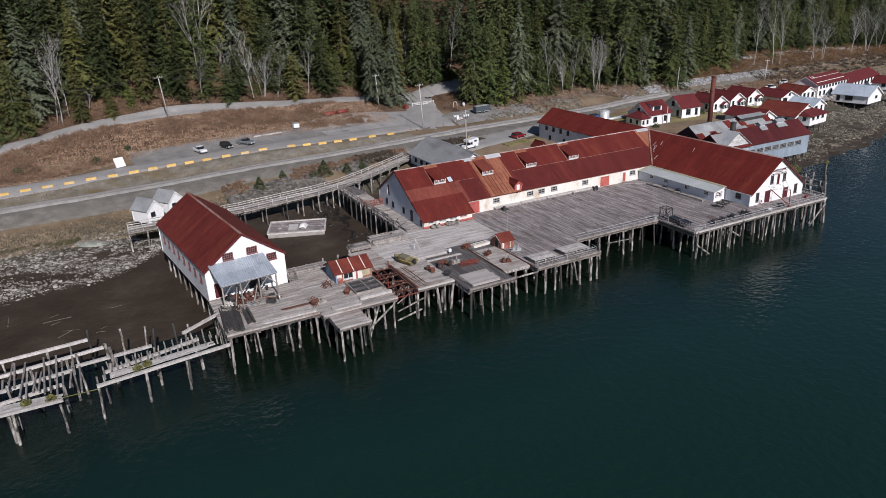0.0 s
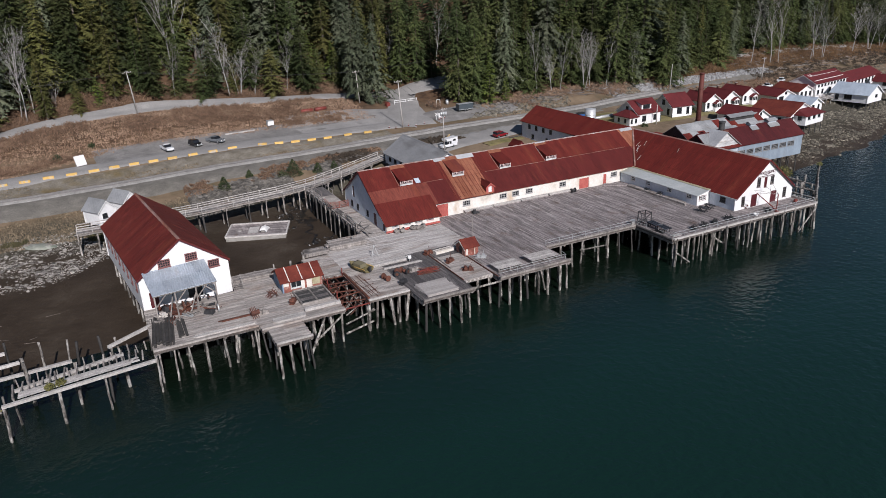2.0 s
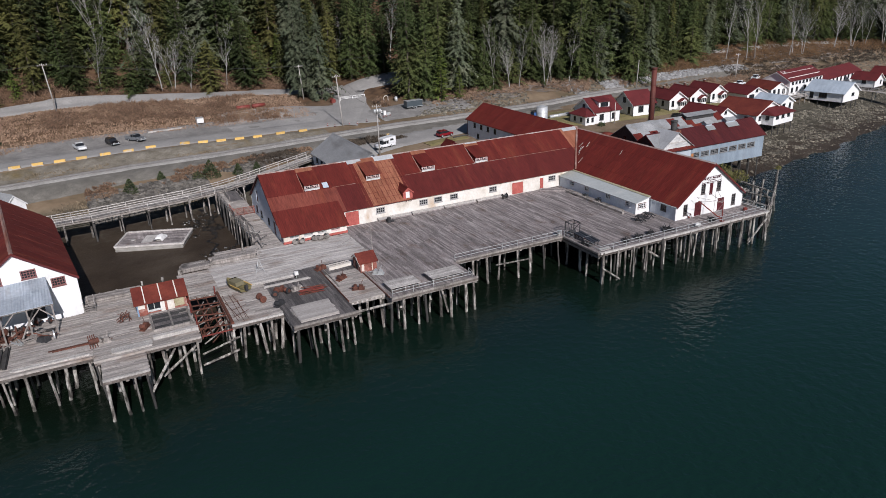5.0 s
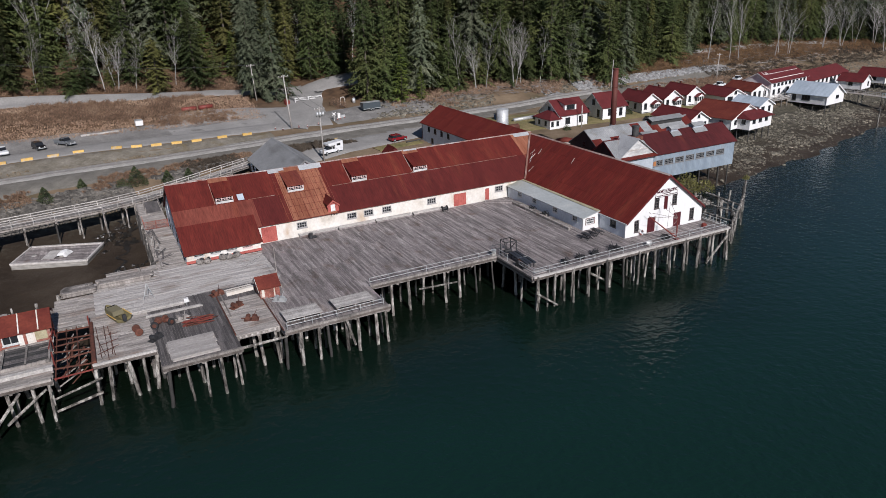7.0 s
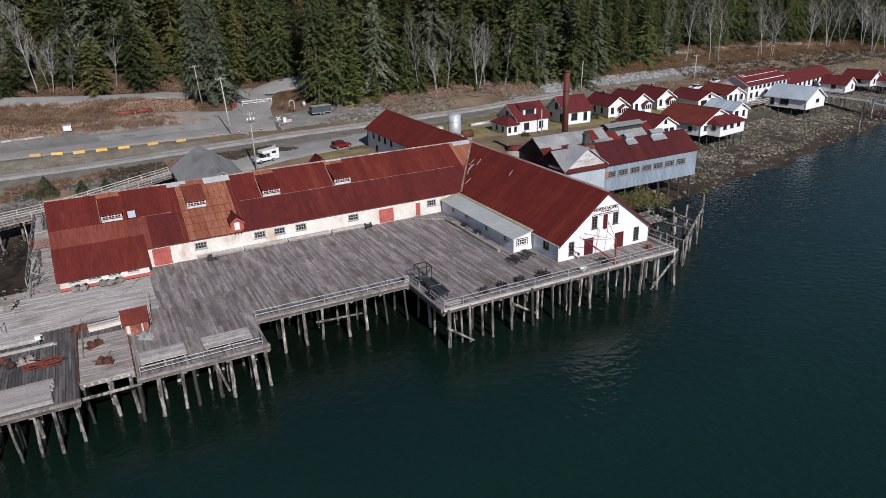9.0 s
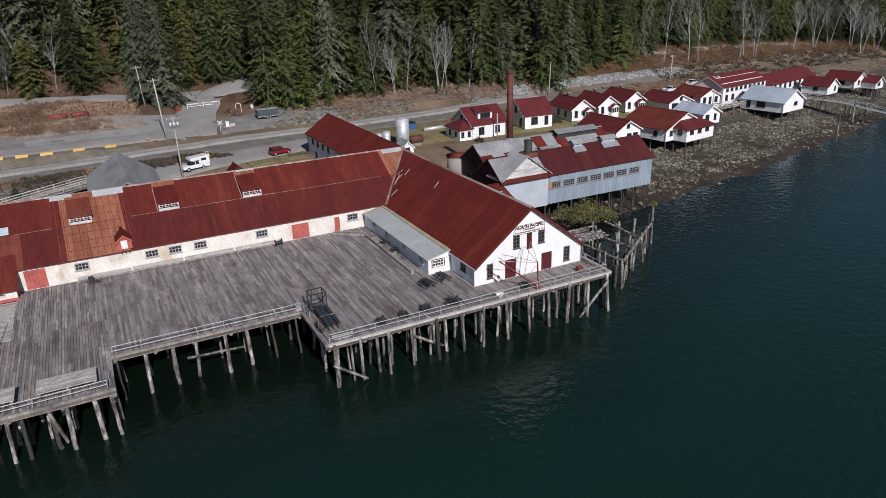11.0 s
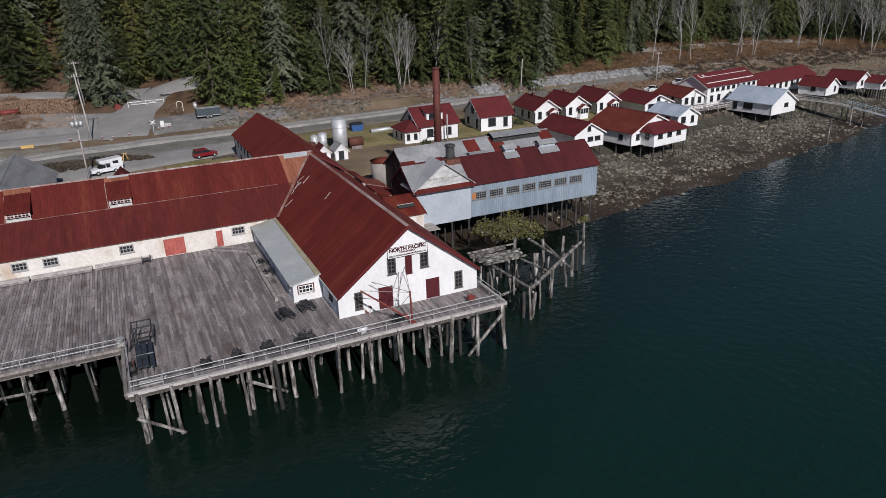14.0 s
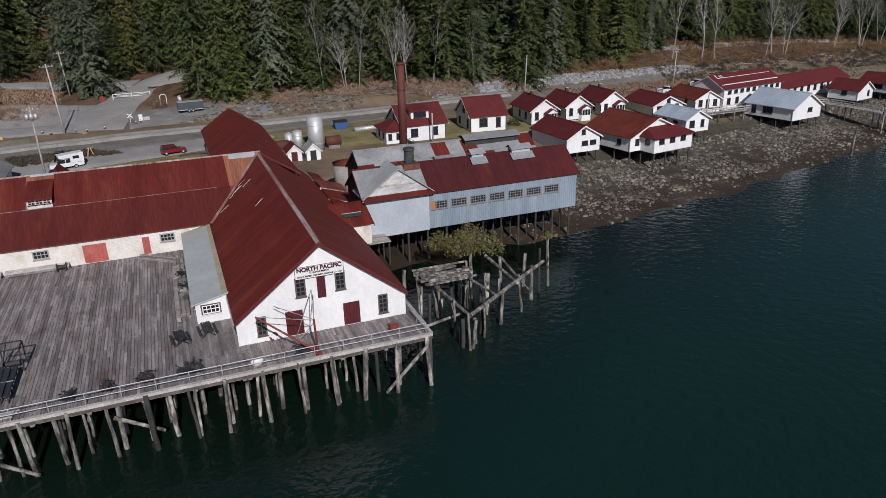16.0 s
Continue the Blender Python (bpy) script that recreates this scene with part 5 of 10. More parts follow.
solo("skylight_patch", Geo().slab([(-46.0, 29.9, 10.27), (-45.1, 29.9, 10.27), (-45.1, 30.9, 10.89), (-46.0, 30.9, 10.89)], (0, 0.05, -0.1)), M_ROOF_PALE, "small pale patch of new iron on the red roof", "roof patch")

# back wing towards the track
gable_building("back_wing", "two-storey boarded wing with shade-blue walls and red iron roof", "shed", pose(7.2, 34.8, 0), 9.2, 34.7, 5.2, 9.7, 12.75, M_SHADEBLUE, M_ROOF_Y,
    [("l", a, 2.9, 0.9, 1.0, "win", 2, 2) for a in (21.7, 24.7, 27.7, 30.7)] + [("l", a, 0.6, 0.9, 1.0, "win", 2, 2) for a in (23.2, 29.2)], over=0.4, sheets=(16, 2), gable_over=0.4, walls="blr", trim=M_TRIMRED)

# -- the old shed at the near end, with an iron awning --
B0M = pose(-87.85, 14.0, 0, 0, 0, 6.5)
B0 = gable_building("old_shed", "white boarded shed with streaked rusty red roof, wharf end", "shed", B0M, 11.6, 27.0, F, 9.1, 13.3, M_WHITE, M_ROOF_B0,
    [("f", 2.7, 5.3, 1.48, 1.0, "win", 5, 3, M_SASHRED), ("f", 6.2, 5.45, 1.5, 0.95, "win", 5, 3, M_SASHRED), ("f", 9.0, 3.75, 1.42, 1.0, "win", 5, 3, M_SASHRED), ("f", 0.9, 0.05, 1.1, 2.2, "door", M_TRIMRED),
     ("f", 5.8, 0.05, 1.9, 2.3, "door", M_DARKBOARD)] + [("l", 2.2 + i * 3.0, 1.9, 1.0, 1.15, "win", 2, 3, M_SASHRED) for i in range(8)],
    over=0.3, sheets=(20, 5), skirt=0.5, gable_over=0.25, trim=M_TRIMRED, corner=M_TRIMWHITE, cap_mat=M_ROOF_WORN)
stilts(B0, 11.2, 26.6, 4.1, 6.2, 4, 9, 0.16, M_PILE)
awn = thing("awning", "sloping bluish corrugated iron awning on timber posts", "awning", B0M)
AY, AZ0, AZ1 = -4.9, 8.35, 9.75
pitched(awn, -5.3, 2.7, AY - 0.2, -0.05, AZ0, AZ1, M_AWNING, "-y", 9, 2, seed=3)
for x in (-5.1, -2.6, 0.0, 2.5):
    part("post", Geo().beam((x, AY, F), (x, AY, AZ0 - 0.15), 0.17), M_TIMBER, awn)
    part("brace", Geo().beam((x, AY, 6.6), (x + (1.4 if x < 1 else -1.4), AY, AZ0 - 0.25), 0.12), M_TIMBER, awn)
part("beam", Geo().beam((-5.3, AY, AZ0 - 0.15), (2.7, AY, AZ0 - 0.15), 0.18, 0.24), M_TIMBER, awn)
for i in range(6):
    x = lerp(-5.1, 2.5, i / 5)
    part("rafter", Geo().beam((x, AY - 0.1, AZ0 - 0.15), (x, -0.05, AZ1 - 0.2), 0.1, 0.14), M_TIMBER, awn)
part("brace", Geo().beam((-1.0, AY, F + 0.3), (1.6, -1.5, 8.4), 0.14), M_TIMBER, awn)
part("brace", Geo().beam((-3.6, AY, F + 0.3), (-2.0, -2.0, 8.2), 0.14), M_TIMBER, awn)

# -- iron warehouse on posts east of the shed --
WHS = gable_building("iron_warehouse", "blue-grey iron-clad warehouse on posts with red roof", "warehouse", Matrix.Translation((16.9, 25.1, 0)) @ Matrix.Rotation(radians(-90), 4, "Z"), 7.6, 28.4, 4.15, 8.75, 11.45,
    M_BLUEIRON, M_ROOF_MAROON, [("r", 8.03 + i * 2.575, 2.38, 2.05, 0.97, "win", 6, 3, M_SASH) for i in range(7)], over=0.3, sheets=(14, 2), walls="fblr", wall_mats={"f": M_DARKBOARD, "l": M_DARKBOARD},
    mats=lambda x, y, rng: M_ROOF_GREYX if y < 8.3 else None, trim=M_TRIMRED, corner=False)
stilts(WHS, 7.4, 28.0, 4.1, 5.5, 4, 12, 0.15)
part("cladding", Geo().box(3.82, 0.0, 4.05, 3.87, 7.9, 8.72), M_PALEIRON, WHS, "pale smooth iron cladding")
part("boarded_pane", Geo().box(3.8, 8.1, 6.6, 3.85, 8.72, 7.42), plain("orange_plywood", (0.42, 0.17, 0.06), 0.7), WHS, "orange plywood over a broken pane")
ped = thing("pediment", "weathered white pediment under a grey iron cross gable", "gable", pose(21.0, 21.25, 0))
wall(ped, (-4.0, 0, 0), (1, 0, 0), (0, 1, 0), 8.0, 8.75, gable_top(8.0, 9.1, 12.0), [], M_PEDIMENT, 0.15)
part("cornice", Geo().box(-2.6, -0.1, 10.15, 2.6, -0.01, 10.3), M_BLEACHED, ped)
pitched(ped, -4.4, 0, -0.35, 4.2, 8.95, 12.15, M_ZINC, "-x", 3, 2, seed=11)
pitched(ped, 0, 4.4, -0.35, 4.2, 8.95, 12.15, M_ZINC, "+x", 3, 2, seed=12)
part("ledge", Geo().slab([(-4.3, -0.75, 8.78), (4.3, -0.75, 8.78), (4.3, 0, 9.15), (-4.3, 0, 9.15)], (0, 0, -0.08)), M_ROOF_X, ped)
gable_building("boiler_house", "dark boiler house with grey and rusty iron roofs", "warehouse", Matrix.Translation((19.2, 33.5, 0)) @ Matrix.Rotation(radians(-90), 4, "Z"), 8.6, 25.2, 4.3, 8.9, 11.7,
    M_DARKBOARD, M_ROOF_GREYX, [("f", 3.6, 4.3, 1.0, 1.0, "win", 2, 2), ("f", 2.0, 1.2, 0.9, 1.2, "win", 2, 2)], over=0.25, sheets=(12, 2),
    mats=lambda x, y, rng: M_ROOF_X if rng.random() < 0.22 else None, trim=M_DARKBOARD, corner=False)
monitor = thing("roof_monitor", "long raised grey ridge ventilator", "ventilator", pose(38.4, 33.2, 0))
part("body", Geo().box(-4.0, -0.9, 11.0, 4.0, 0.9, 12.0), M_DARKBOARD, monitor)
pitched(monitor, -4.2, 4.2, -1.3, 0.0, 11.95, 12.45, M_ROOF_GREYX, "-y")
pitched(monitor, -4.2, 4.2, 0.0, 1.3, 11.95, 12.45, M_ROOF_GREYX, "+y")


def vent(x, y, z, w, d, h):
    root = thing("roof_vent", "small grey sheet-iron roof ventilator", "ventilator", pose(x, y, z), group="roof ventilators of the warehouse")
    part("body", Geo().box(-w / 2, -d / 2, -1.0, w / 2, d / 2, h), M_PALEIRON, root)
    pitched(root, -w / 2 - 0.2, w / 2 + 0.2, -d / 2 - 0.25, 0.0, h - 0.05, h + 0.4, M_ROOF_GREYX, "-y")
    pitched(root, -w / 2 - 0.2, w / 2 + 0.2, 0.0, d / 2 + 0.25, h - 0.05, h + 0.4, M_ROOF_GREYX, "+y")
    part("flashing", Geo().slab([(-w / 2 - 0.3, -d / 2 - 0.9, -0.72), (w / 2 + 0.3, -d / 2 - 0.9, -0.72), (w / 2 + 0.3, -d / 2, -0.05), (-w / 2 - 0.3, -d / 2, -0.05)], (0, 0, -0.05)), M_ROOF_GREYX, root)


vent(32.7, 25.1, 11.5, 1.6, 1.2, 0.5)
vent(38.8, 25.1, 11.5, 2.6, 1.2, 0.5)
vent(30.5, 29.0, 9.6, 3.6, 1.6, 1.0)
stack = thing("chimney_stack", "tall rusty iron chimney stack with a flared rim", "chimney", pose(26.1, 33.85, 0))
part("shaft", Geo().tube((0, 0, 9.5), (0, 0, 22.3), 0.56, 0.5, 20), M_STACK, stack, smooth=True)
part("rim", Geo().tube((0, 0, 22.2), (0, 0, 22.5), 0.55, 0.58, 20), M_STACK, stack, smooth=True)
part("base", Geo().tube((0, 0, 10.8), (0, 0, 12.0), 1.0, 0.62, 20), M_ROOF_GREYX, stack, smooth=True)
for z in (14, 16.5, 19):
    part("band", Geo().tube((0, 0, z), (0, 0, z + 0.12), 0.58, 0.58, 20), M_STACK, stack)
stub = thing("short_chimney", "short fat sooty iron chimney", "chimney", pose(23.8, 25.1, 0))
part("shaft", Geo().tube((0, 0, 10.5), (0, 0, 13.2), 0.62, 0.6, 18), M_DARKBOARD, stub, smooth=True)
part("cap", Geo().tube((0, 0, 13.2), (0, 0, 13.45), 0.74, 0.66, 18), M_DARKBOARD, stub)
part("collar", Geo().box(-1.0, -1.0, 10.4, 1.0, 1.0, 11.6), M_RUST, stub)
link = gable_building("link_shed", "small red-roofed link between shed and warehouse", "shed", Matrix.Translation((13.0, 22.0, 0)) @ Matrix.Rotation(radians(-90), 4, "Z"), 7.4, 3.7, 4.6, 7.1, 8.5, M_OLDWHITE, M_ROOF_X, over=0.3, corner=False, trim=M_TRIMRED)
part("skylight_slot", Geo().slab([(2.2, 0.8, 7.97), (2.75, 0.8, 7.76), (2.75, 3.0, 7.76), (2.2, 3.0, 7.97)], (0, 0, 0.04)), M_DARKBOARD, link)
part("skylight_curb", Geo().beam((2.15, 0.8, 8.02), (2.15, 3.0, 8.02), 0.1, 0.08), M_BLEACHED, link)
for (x0, x1, y0, y1, z0, z1, mat) in ((14.6, 17.4, 24.2, 29.6, 6.1, 7.0, M_ROOF_X), (14.6, 18.4, 29.9, 34.4, 6.0, 7.1, M_ROOF_Y), (14.6, 18.2, 34.8, 38.8, 6.2, 7.3, M_ROOF_FADE), (14.6, 16.2, 39.2, 43.6, 6.6, 7.2, M_ROOF_X)):
    out = thing("outshot", "low white outshot under a patched red iron roof", "shed", group="outshots along the cannery shed")
    pitched(out, x0, x1, y0, y1, z0, z1, mat, "+x", 3, 2, seed=int(y0))
    wall(out, (x1 - 0.3, y0 + 0.2, 0), (0, 1, 0), (-1, 0, 0), y1 - y0 - 0.4, 4.6, flat_top(z0), [], M_OLDWHITE, 0.12)
    wall(out, (x0, y0 + 0.2, 0), (1, 0, 0), (0, 1, 0), x1 - x0 - 0.3, 4.6, (lambda a, p=z1, q=z0, w=x1 - x0: p - 0.12 + (q - p) * a / w, ()), [], M_OLDWHITE, 0.12)
g = Geo()
for i in range(70):
    g.box(16.4, 18.5 + 0.4 * i, 4.35, 19.0, 18.87 + 0.4 * i, 4.45)
alley = solo("alley_boardwalk", g, M_LIGHT, "worn plank alley between shed and warehouse", "boardwalk", kind="structure")
tank = thing("rusty_roof_tank", "pale round tank with a rusty conical roof", "tank", pose(19.6, 39.8, 0))
part("shell", Geo().tube((0, 0, 4.6), (0, 0, 8.8), 1.9, 1.9, 28), M_CONCRETE, tank, smooth=True)
part("roof", Geo().tube((0, 0, 8.8), (0, 0, 9.3), 2.05, 0.2, 28), M_ROOF_RUSTHOUSE, tank, smooth=True)

# -- grey-roofed shed beyond the long one --
gable_building("grey_roof_shed", "boarded shed with shade-blue walls and plain grey roof", "shed", pose(-31.2, 46.2, 0), 10.0, 21.6, 4.8, 7.3, 10.65, M_SHADEBLUE, M_ROOF_SLATE,
    [("l", 3 + 3.0 * i, 0.9, 1.2, 0.9, "win", 2, 1) for i in range(6)], over=0.45, corner=False, trim=M_ROOF_SLATE)

# ---- cottages and bunkhouses along the shore ----


def cottage(name, label, m, W, L, base, eave, ridge, roof, holes, group="", skirt=1.0, over=0.45, trim=M_TRIMWHITE, stilt=0, wall_mat=M_WHITE, frame=M_DARKTRIM, band=True, sheets=(1, 1)):
    root = gable_building(name, label, "house", m, W, L, base, eave, ridge, wall_mat, roof, holes, over=over, trim=trim, frame=frame, group=group, skirt=skirt, corner=M_DARKTRIM if band else True, sheets=sheets)
    if band:
        part("sill_band", Geo().box(-W / 2 - 0.03, -0.03, base - 0.1, W / 2 + 0.03, -0.004, base + 0.06), M_DARKTRIM, root)
        part("sill_band", Geo().box(-W / 2 - 0.03, 0, base - 0.1, -W / 2 - 0.004, L, base + 0.06), M_DARKTRIM, root)
    if stilt:
        stilts(root, W, L, base - skirt, stilt, 4, 4, 0.15)
    return root


def flue(x, y, z, h=1.2):
    c = thing("flue", "small brick-red chimney flue on the roof", "chimney", pose(x, y, z))
    part("shaft", Geo().box(-0.25, -0.25, -0.9, 0.25, 0.25, h), M_RUST, c)
    part("cap", Geo().box(-0.3, -0.3, h, 0.3, 0.3, h + 0.1), M_CONCRETE, c)


def turn_x(x, y, rot=0.0):
    """Pose for a building whose ridge runs along world x, its gable end at (x, y)."""
    return Matrix.Translation((x, y, 0)) @ Matrix.Rotation(radians(-90 + rot), 4, "Z")


cottage("dormer_house", "white two-storey house with maroon roof and front dormer", turn_x(35.7, 67.6, 2), 8.0, 8.4, 5.3, 8.3, 11.1, M_ROOF_HOUSE,
    [("r", 1.5, 0.7, 1.3, 1.4, "win", 2, 2), ("r", 5.6, 0.7, 1.1, 1.4, "win", 2, 2), ("f", 3.4, 3.2, 0.9, 1.2, "win", 1, 2)], skirt=0.9)
dm = thing("house_dormer", "broad white front dormer with dark window", "dormer", pose(39.6, 64.6, 8.95))
wall(dm, (-1.7, 0, 0), (1, 0, 0), (0, 1, 0), 3.4, -0.3, flat_top(1.5), [(0.55, 0.25, 2.85, 1.2)], M_WHITE, 0.12)
window(dm, (-1.15, 0, 0.25), (1, 0, 0), (0, 1, 0), 2.3, 0.95, 3, 1, M_DARKTRIM)
for sx in (-1.7, 1.6):
    part("cheek", Geo().slab([(sx, 0.1, -0.3), (sx, 0.1, 1.5), (sx, 2.4, 1.9), (sx, 2.4, 0.9)], (0.1, 0, 0)), M_WHITE, dm)
pitched(dm, -2.0, 2.0, -0.35, 3.0, 1.5, 2.2, M_ROOF_HOUSE, "-y")
wing = thing("house_porch", "low enclosed porch with hipped maroon roof", "porch", pose(34.3, 66.4, 0))
wall(wing, (-1.6, -3.2, 0), (1, 0, 0), (0, 1, 0), 3.0, 4.5, flat_top(7.6), [(0.4, 6.0, 1.0, 7.0), (1.9, 6.0, 2.5, 7.0)], M_WHITE, 0.15)
wall(wing, (-1.6, -3.05, 0), (0, 1, 0), (1, 0, 0), 6.0, 4.5, flat_top(7.6), [(1.2, 6.0, 1.9, 7.0), (3.8, 6.0, 4.5, 7.0)], M_WHITE, 0.15)
for a in (0.4, 1.9):
    window(wing, (-1.6 + a, -3.2, 6.0), (1, 0, 0), (0, 1, 0), 0.6, 1.0, 1, 2, M_DARKTRIM)
for a in (1.2, 3.8):
    window(wing, (-1.6, -3.05 + a, 6.0), (0, 1, 0), (1, 0, 0), 0.7, 1.0, 1, 2, M_DARKTRIM)
part("roof", Geo().slab([(-2.0, -3.6, 7.55), (1.7, -3.6, 7.55), (1.5, -0.6, 8.9), (0.9, -0.4, 8.95)], (0, 0, -0.1)), M_ROOF_HOUSE, wing)
part("roof", Geo().slab([(-2.0, -3.6, 7.55), (0.9, -0.4, 8.95), (0.9, 1.4, 8.95), (-2.0, 3.4, 7.55)], (0, 0, -0.1)), M_ROOF_HOUSE, wing)
cottage("gable_house", "white house with steep maroon roof and corner porch", turn_x(50.2, 69.2, -3), 7.6, 7.2, 5.4, 8.4, 11.2, M_ROOF_HOUSE,
    [("r", 1.6, 0.8, 1.6, 1.5, "win", 2, 2), ("r", 5.0, 0.5, 0.9, 1.8, "win", 1, 2), ("f", 3.4, 3.1, 1.1, 1.3, "win", 2, 2), ("f", 1.2, 0.7, 1.0, 1.3, "win", 2, 2), ("f", 5.6, 0.4, 0.9, 1.7, "win", 1, 2)], skirt=1.0)


def bay_cottage(x, y, rot):
    m = pose(x, y, 0, 0, 0, rot)
    root = cottage("bay_cottage", "white cottage with a hooded bay and maroon roof", m, 5.6, 9.2, 5.4, 8.3, 10.2, M_ROOF_HOUSE,
        [("f", 0.8, 0.9, 0.75, 1.4, "win", 1, 2), ("l", 2.0, 0.8, 0.8, 1.3, "win", 1, 2), ("l", 5.0, 0.8, 0.8, 1.3, "win", 1, 2)], "cottages with hooded bays", 1.0, 0.5)
    part("bay", Geo().slab([(0.3, -0.9, 4.6), (2.3, -0.9, 4.6), (2.6, 0, 4.6), (0.1, 0, 4.6)], (0, 0, 1.7)), M_WHITE, root)
    part("bay_glazing", Geo().slab([(0.36, -0.84, 6.3), (2.24, -0.84, 6.3), (2.5, 0, 6.3), (0.2, 0, 6.3)], (0, 0, 1.15)), M_GLASS, root)
    for xx in (0.33, 0.95, 1.6, 2.2):
        part("mullion", Geo().box(xx, -0.93, 6.3, xx + 0.1, -0.85, 7.45), M_TRIMWHITE, root)
    for s in (-1, 1):
        part("hood", Geo().slab([(1.3, -1.3, 8.35), (1.3 + s * 1.5, -1.3, 7.45), (1.3 + s * 1.5, 0, 7.45), (1.3, 0, 8.35)], (0, 0, -0.1)), M_ROOF_HOUSE, root)
    part("hood_gable", Geo().slab([(-0.1, -1.1, 7.45), (2.7, -1.1, 7.45), (1.3, -1.1, 8.25)], (0, 0.08, 0)), M_WHITE, root)
    return root


bay_cottage(65.9, 65.6, -4)
bay_cottage(74.0, 66.2, -3)
bay_cottage(82.9, 67.2, -3)
for x, y, z in ((66.3, 71.5, 10.0), (74.6, 72.0, 10.0), (83.4, 73.0, 10.0)):
    flue(x, y, z, 0.9)
cottage("low_house", "low white house with dark red roof", pose(93.4, 62.8, 0, 0, 0, -2), 7.4, 10, 5.2, 7.3, 9.0, M_ROOF_HOUSE,
    [("f", 1.0, 0.6, 1.8, 1.2, "win", 3, 1), ("f", 3.3, 2.4, 0.8, 0.9, "win", 1, 2), ("f", 5.4, 0.2, 0.9, 1.9, "door", M_DARKTRIM)], skirt=0.8)
cottage("rust_roof_house", "white house with rusty red roof beside a boardwalk", pose(105.6, 64.9, 0, 0, 0, -4), 6.4, 10, 5.0, 7.2, 8.9, M_ROOF_RUSTHOUSE,
    [("f", 0.9, 0.6, 0.9, 1.3, "win", 1, 2), ("f", 4.6, 0.6, 0.9, 1.3, "win", 1, 2), ("f", 2.7, 0.1, 0.9, 1.9, "door", M_DARKTRIM), ("l", 2.5, 0.7, 0.9, 1.2, "win", 1, 2)], skirt=0.8)
BUNK = cottage("bunkhouse", "long two-storey white bunkhouse with maroon roof", turn_x(108.6, 68.6, 10), 8.4, 20.0, 4.9, 9.0, 11.3, M_ROOF_HOUSE,
    [("r", 1.2 + 2.1 * i, 2.8, 1.1, 0.7, "win", 2, 1) for i in range(9)] + [("r", 1.2, 0.6, 1.1, 1.3, "win", 2, 2), ("r", 4.0, 0.6, 1.1, 1.3, "win", 2, 2), ("r", 9.0, 0.6, 1.1, 1.3, "win", 2, 2), ("r", 15.0, 0.6, 1.1, 1.3, "win", 2, 2)], skirt=0.6, wall_mat=M_WHITE, band=False)
part("roof_stripe", Geo().box(3.3, 0.3, 9.55, 3.42, 19.5, 9.62), M_TRIMWHITE, BUNK)
cottage("long_row_house", "long low white row house with maroon roof", turn_x(127.6, 72.5, 13), 8.0, 33.0, 4.6, 6.8, 8.9, M_ROOF_HOUSE,
    [("r", 1.5 + 3.0 * i, 0.5, 1.2, 1.3, "win", 2, 1) for i in range(10)], skirt=1.5, stilt=2, band=False)
cottage("grey_roof_house", "white house on stilts with pale grey-blue roof", pose(119.8, 51.8, 0, 0, 0, 9), 9.2, 11.0, 3.9, 6.3, 8.9, M_ROOF_PALE,
    [("f", 4.8, 1.2, 1.5, 0.8, "win", 2, 1), ("l", 4.5, 0.7, 2.2, 1.3, "win", 3, 1), ("l", 8.4, 0.4, 1.0, 1.6, "win", 1, 1)], skirt=0.2, stilt=3.6, band=False, sheets=(5, 1))
cottage("end_house", "white boarded house on stilts with maroon roof", pose(151.0, 63.2, 0, 0, 0, 12), 6.6, 7.0, 3.8, 5.9, 7.8, M_ROOF_HOUSE, [("f", 4.2, 0.5, 0.9, 1.2, "win", 1, 2), ("l", 2.5, 0.8, 1.2, 1.0, "win", 2, 1)], skirt=0.3, stilt=3, band=False)
cottage("last_house", "white house with maroon roof at the end of the row", pose(163.4, 63.6, 0, 0, 0, 8), 6.4, 8.4, 4.4, 6.3, 8.3, M_ROOF_HOUSE, [("l", 2.5, 0.6, 2.0, 1.1, "win", 2, 1), ("f", 2.0, 0.5, 0.9, 1.2, "win", 1, 2)], skirt=0.3, stilt=3, band=False)
cottage("last_annex", "small white annex with maroon roof on stilts", pose(166.8, 60.0, 0, 0, 0, 8), 4.2, 4.5, 4.2, 5.8, 7.2, M_ROOF_HOUSE, [("f", 1.0, 0.5, 1.4, 1.1, "win", 2, 1)], skirt=0.3, stilt=3, band=False)

# the three on the beach
cottage("beach_shed", "white shed on posts with maroon roof above the beach", pose(62.5, 46.3, 0, 0, 0, 3), 6.6, 11.0, 4.25, 6.9, 8.75, M_ROOF_HOUSE,
    [("f", 2.9, 3.0, 0.7, 0.8, "win", 1, 1), ("f", 3.0, 1.1, 1.2, 0.7, "win", 2, 1), ("f", 4.7, 1.1, 1.2, 0.7, "win", 2, 1)], skirt=0.05, stilt=4, band=False)
cottage("beach_house", "broad white house on posts with rusty maroon roof", pose(76.0, 44.2, 0, 0, 0, 9), 12.4, 11.5, 4.0, 6.5, 9.2, M_ROOF_RUSTHOUSE,
    [("f", 1.2, 1.0, 0.9, 1.0, "win", 1, 1), ("l", 2.0, 0.9, 0.9, 0.9, "win", 1, 1), ("l", 7.0, 0.9, 0.9, 0.9, "win", 1, 1)], skirt=0.05, stilt=4.5, band=False)
ext = thing("beach_house_extension", "white glazed extension on posts with hipped maroon roof", "house", pose(77.3, 41.2, 0, 0, 0, 9))
hs = [(1.1, 5.4, 2.3, 6.2), (3.7, 5.4, 4.9, 6.2), (6.3, 5.4, 7.5, 6.2)]
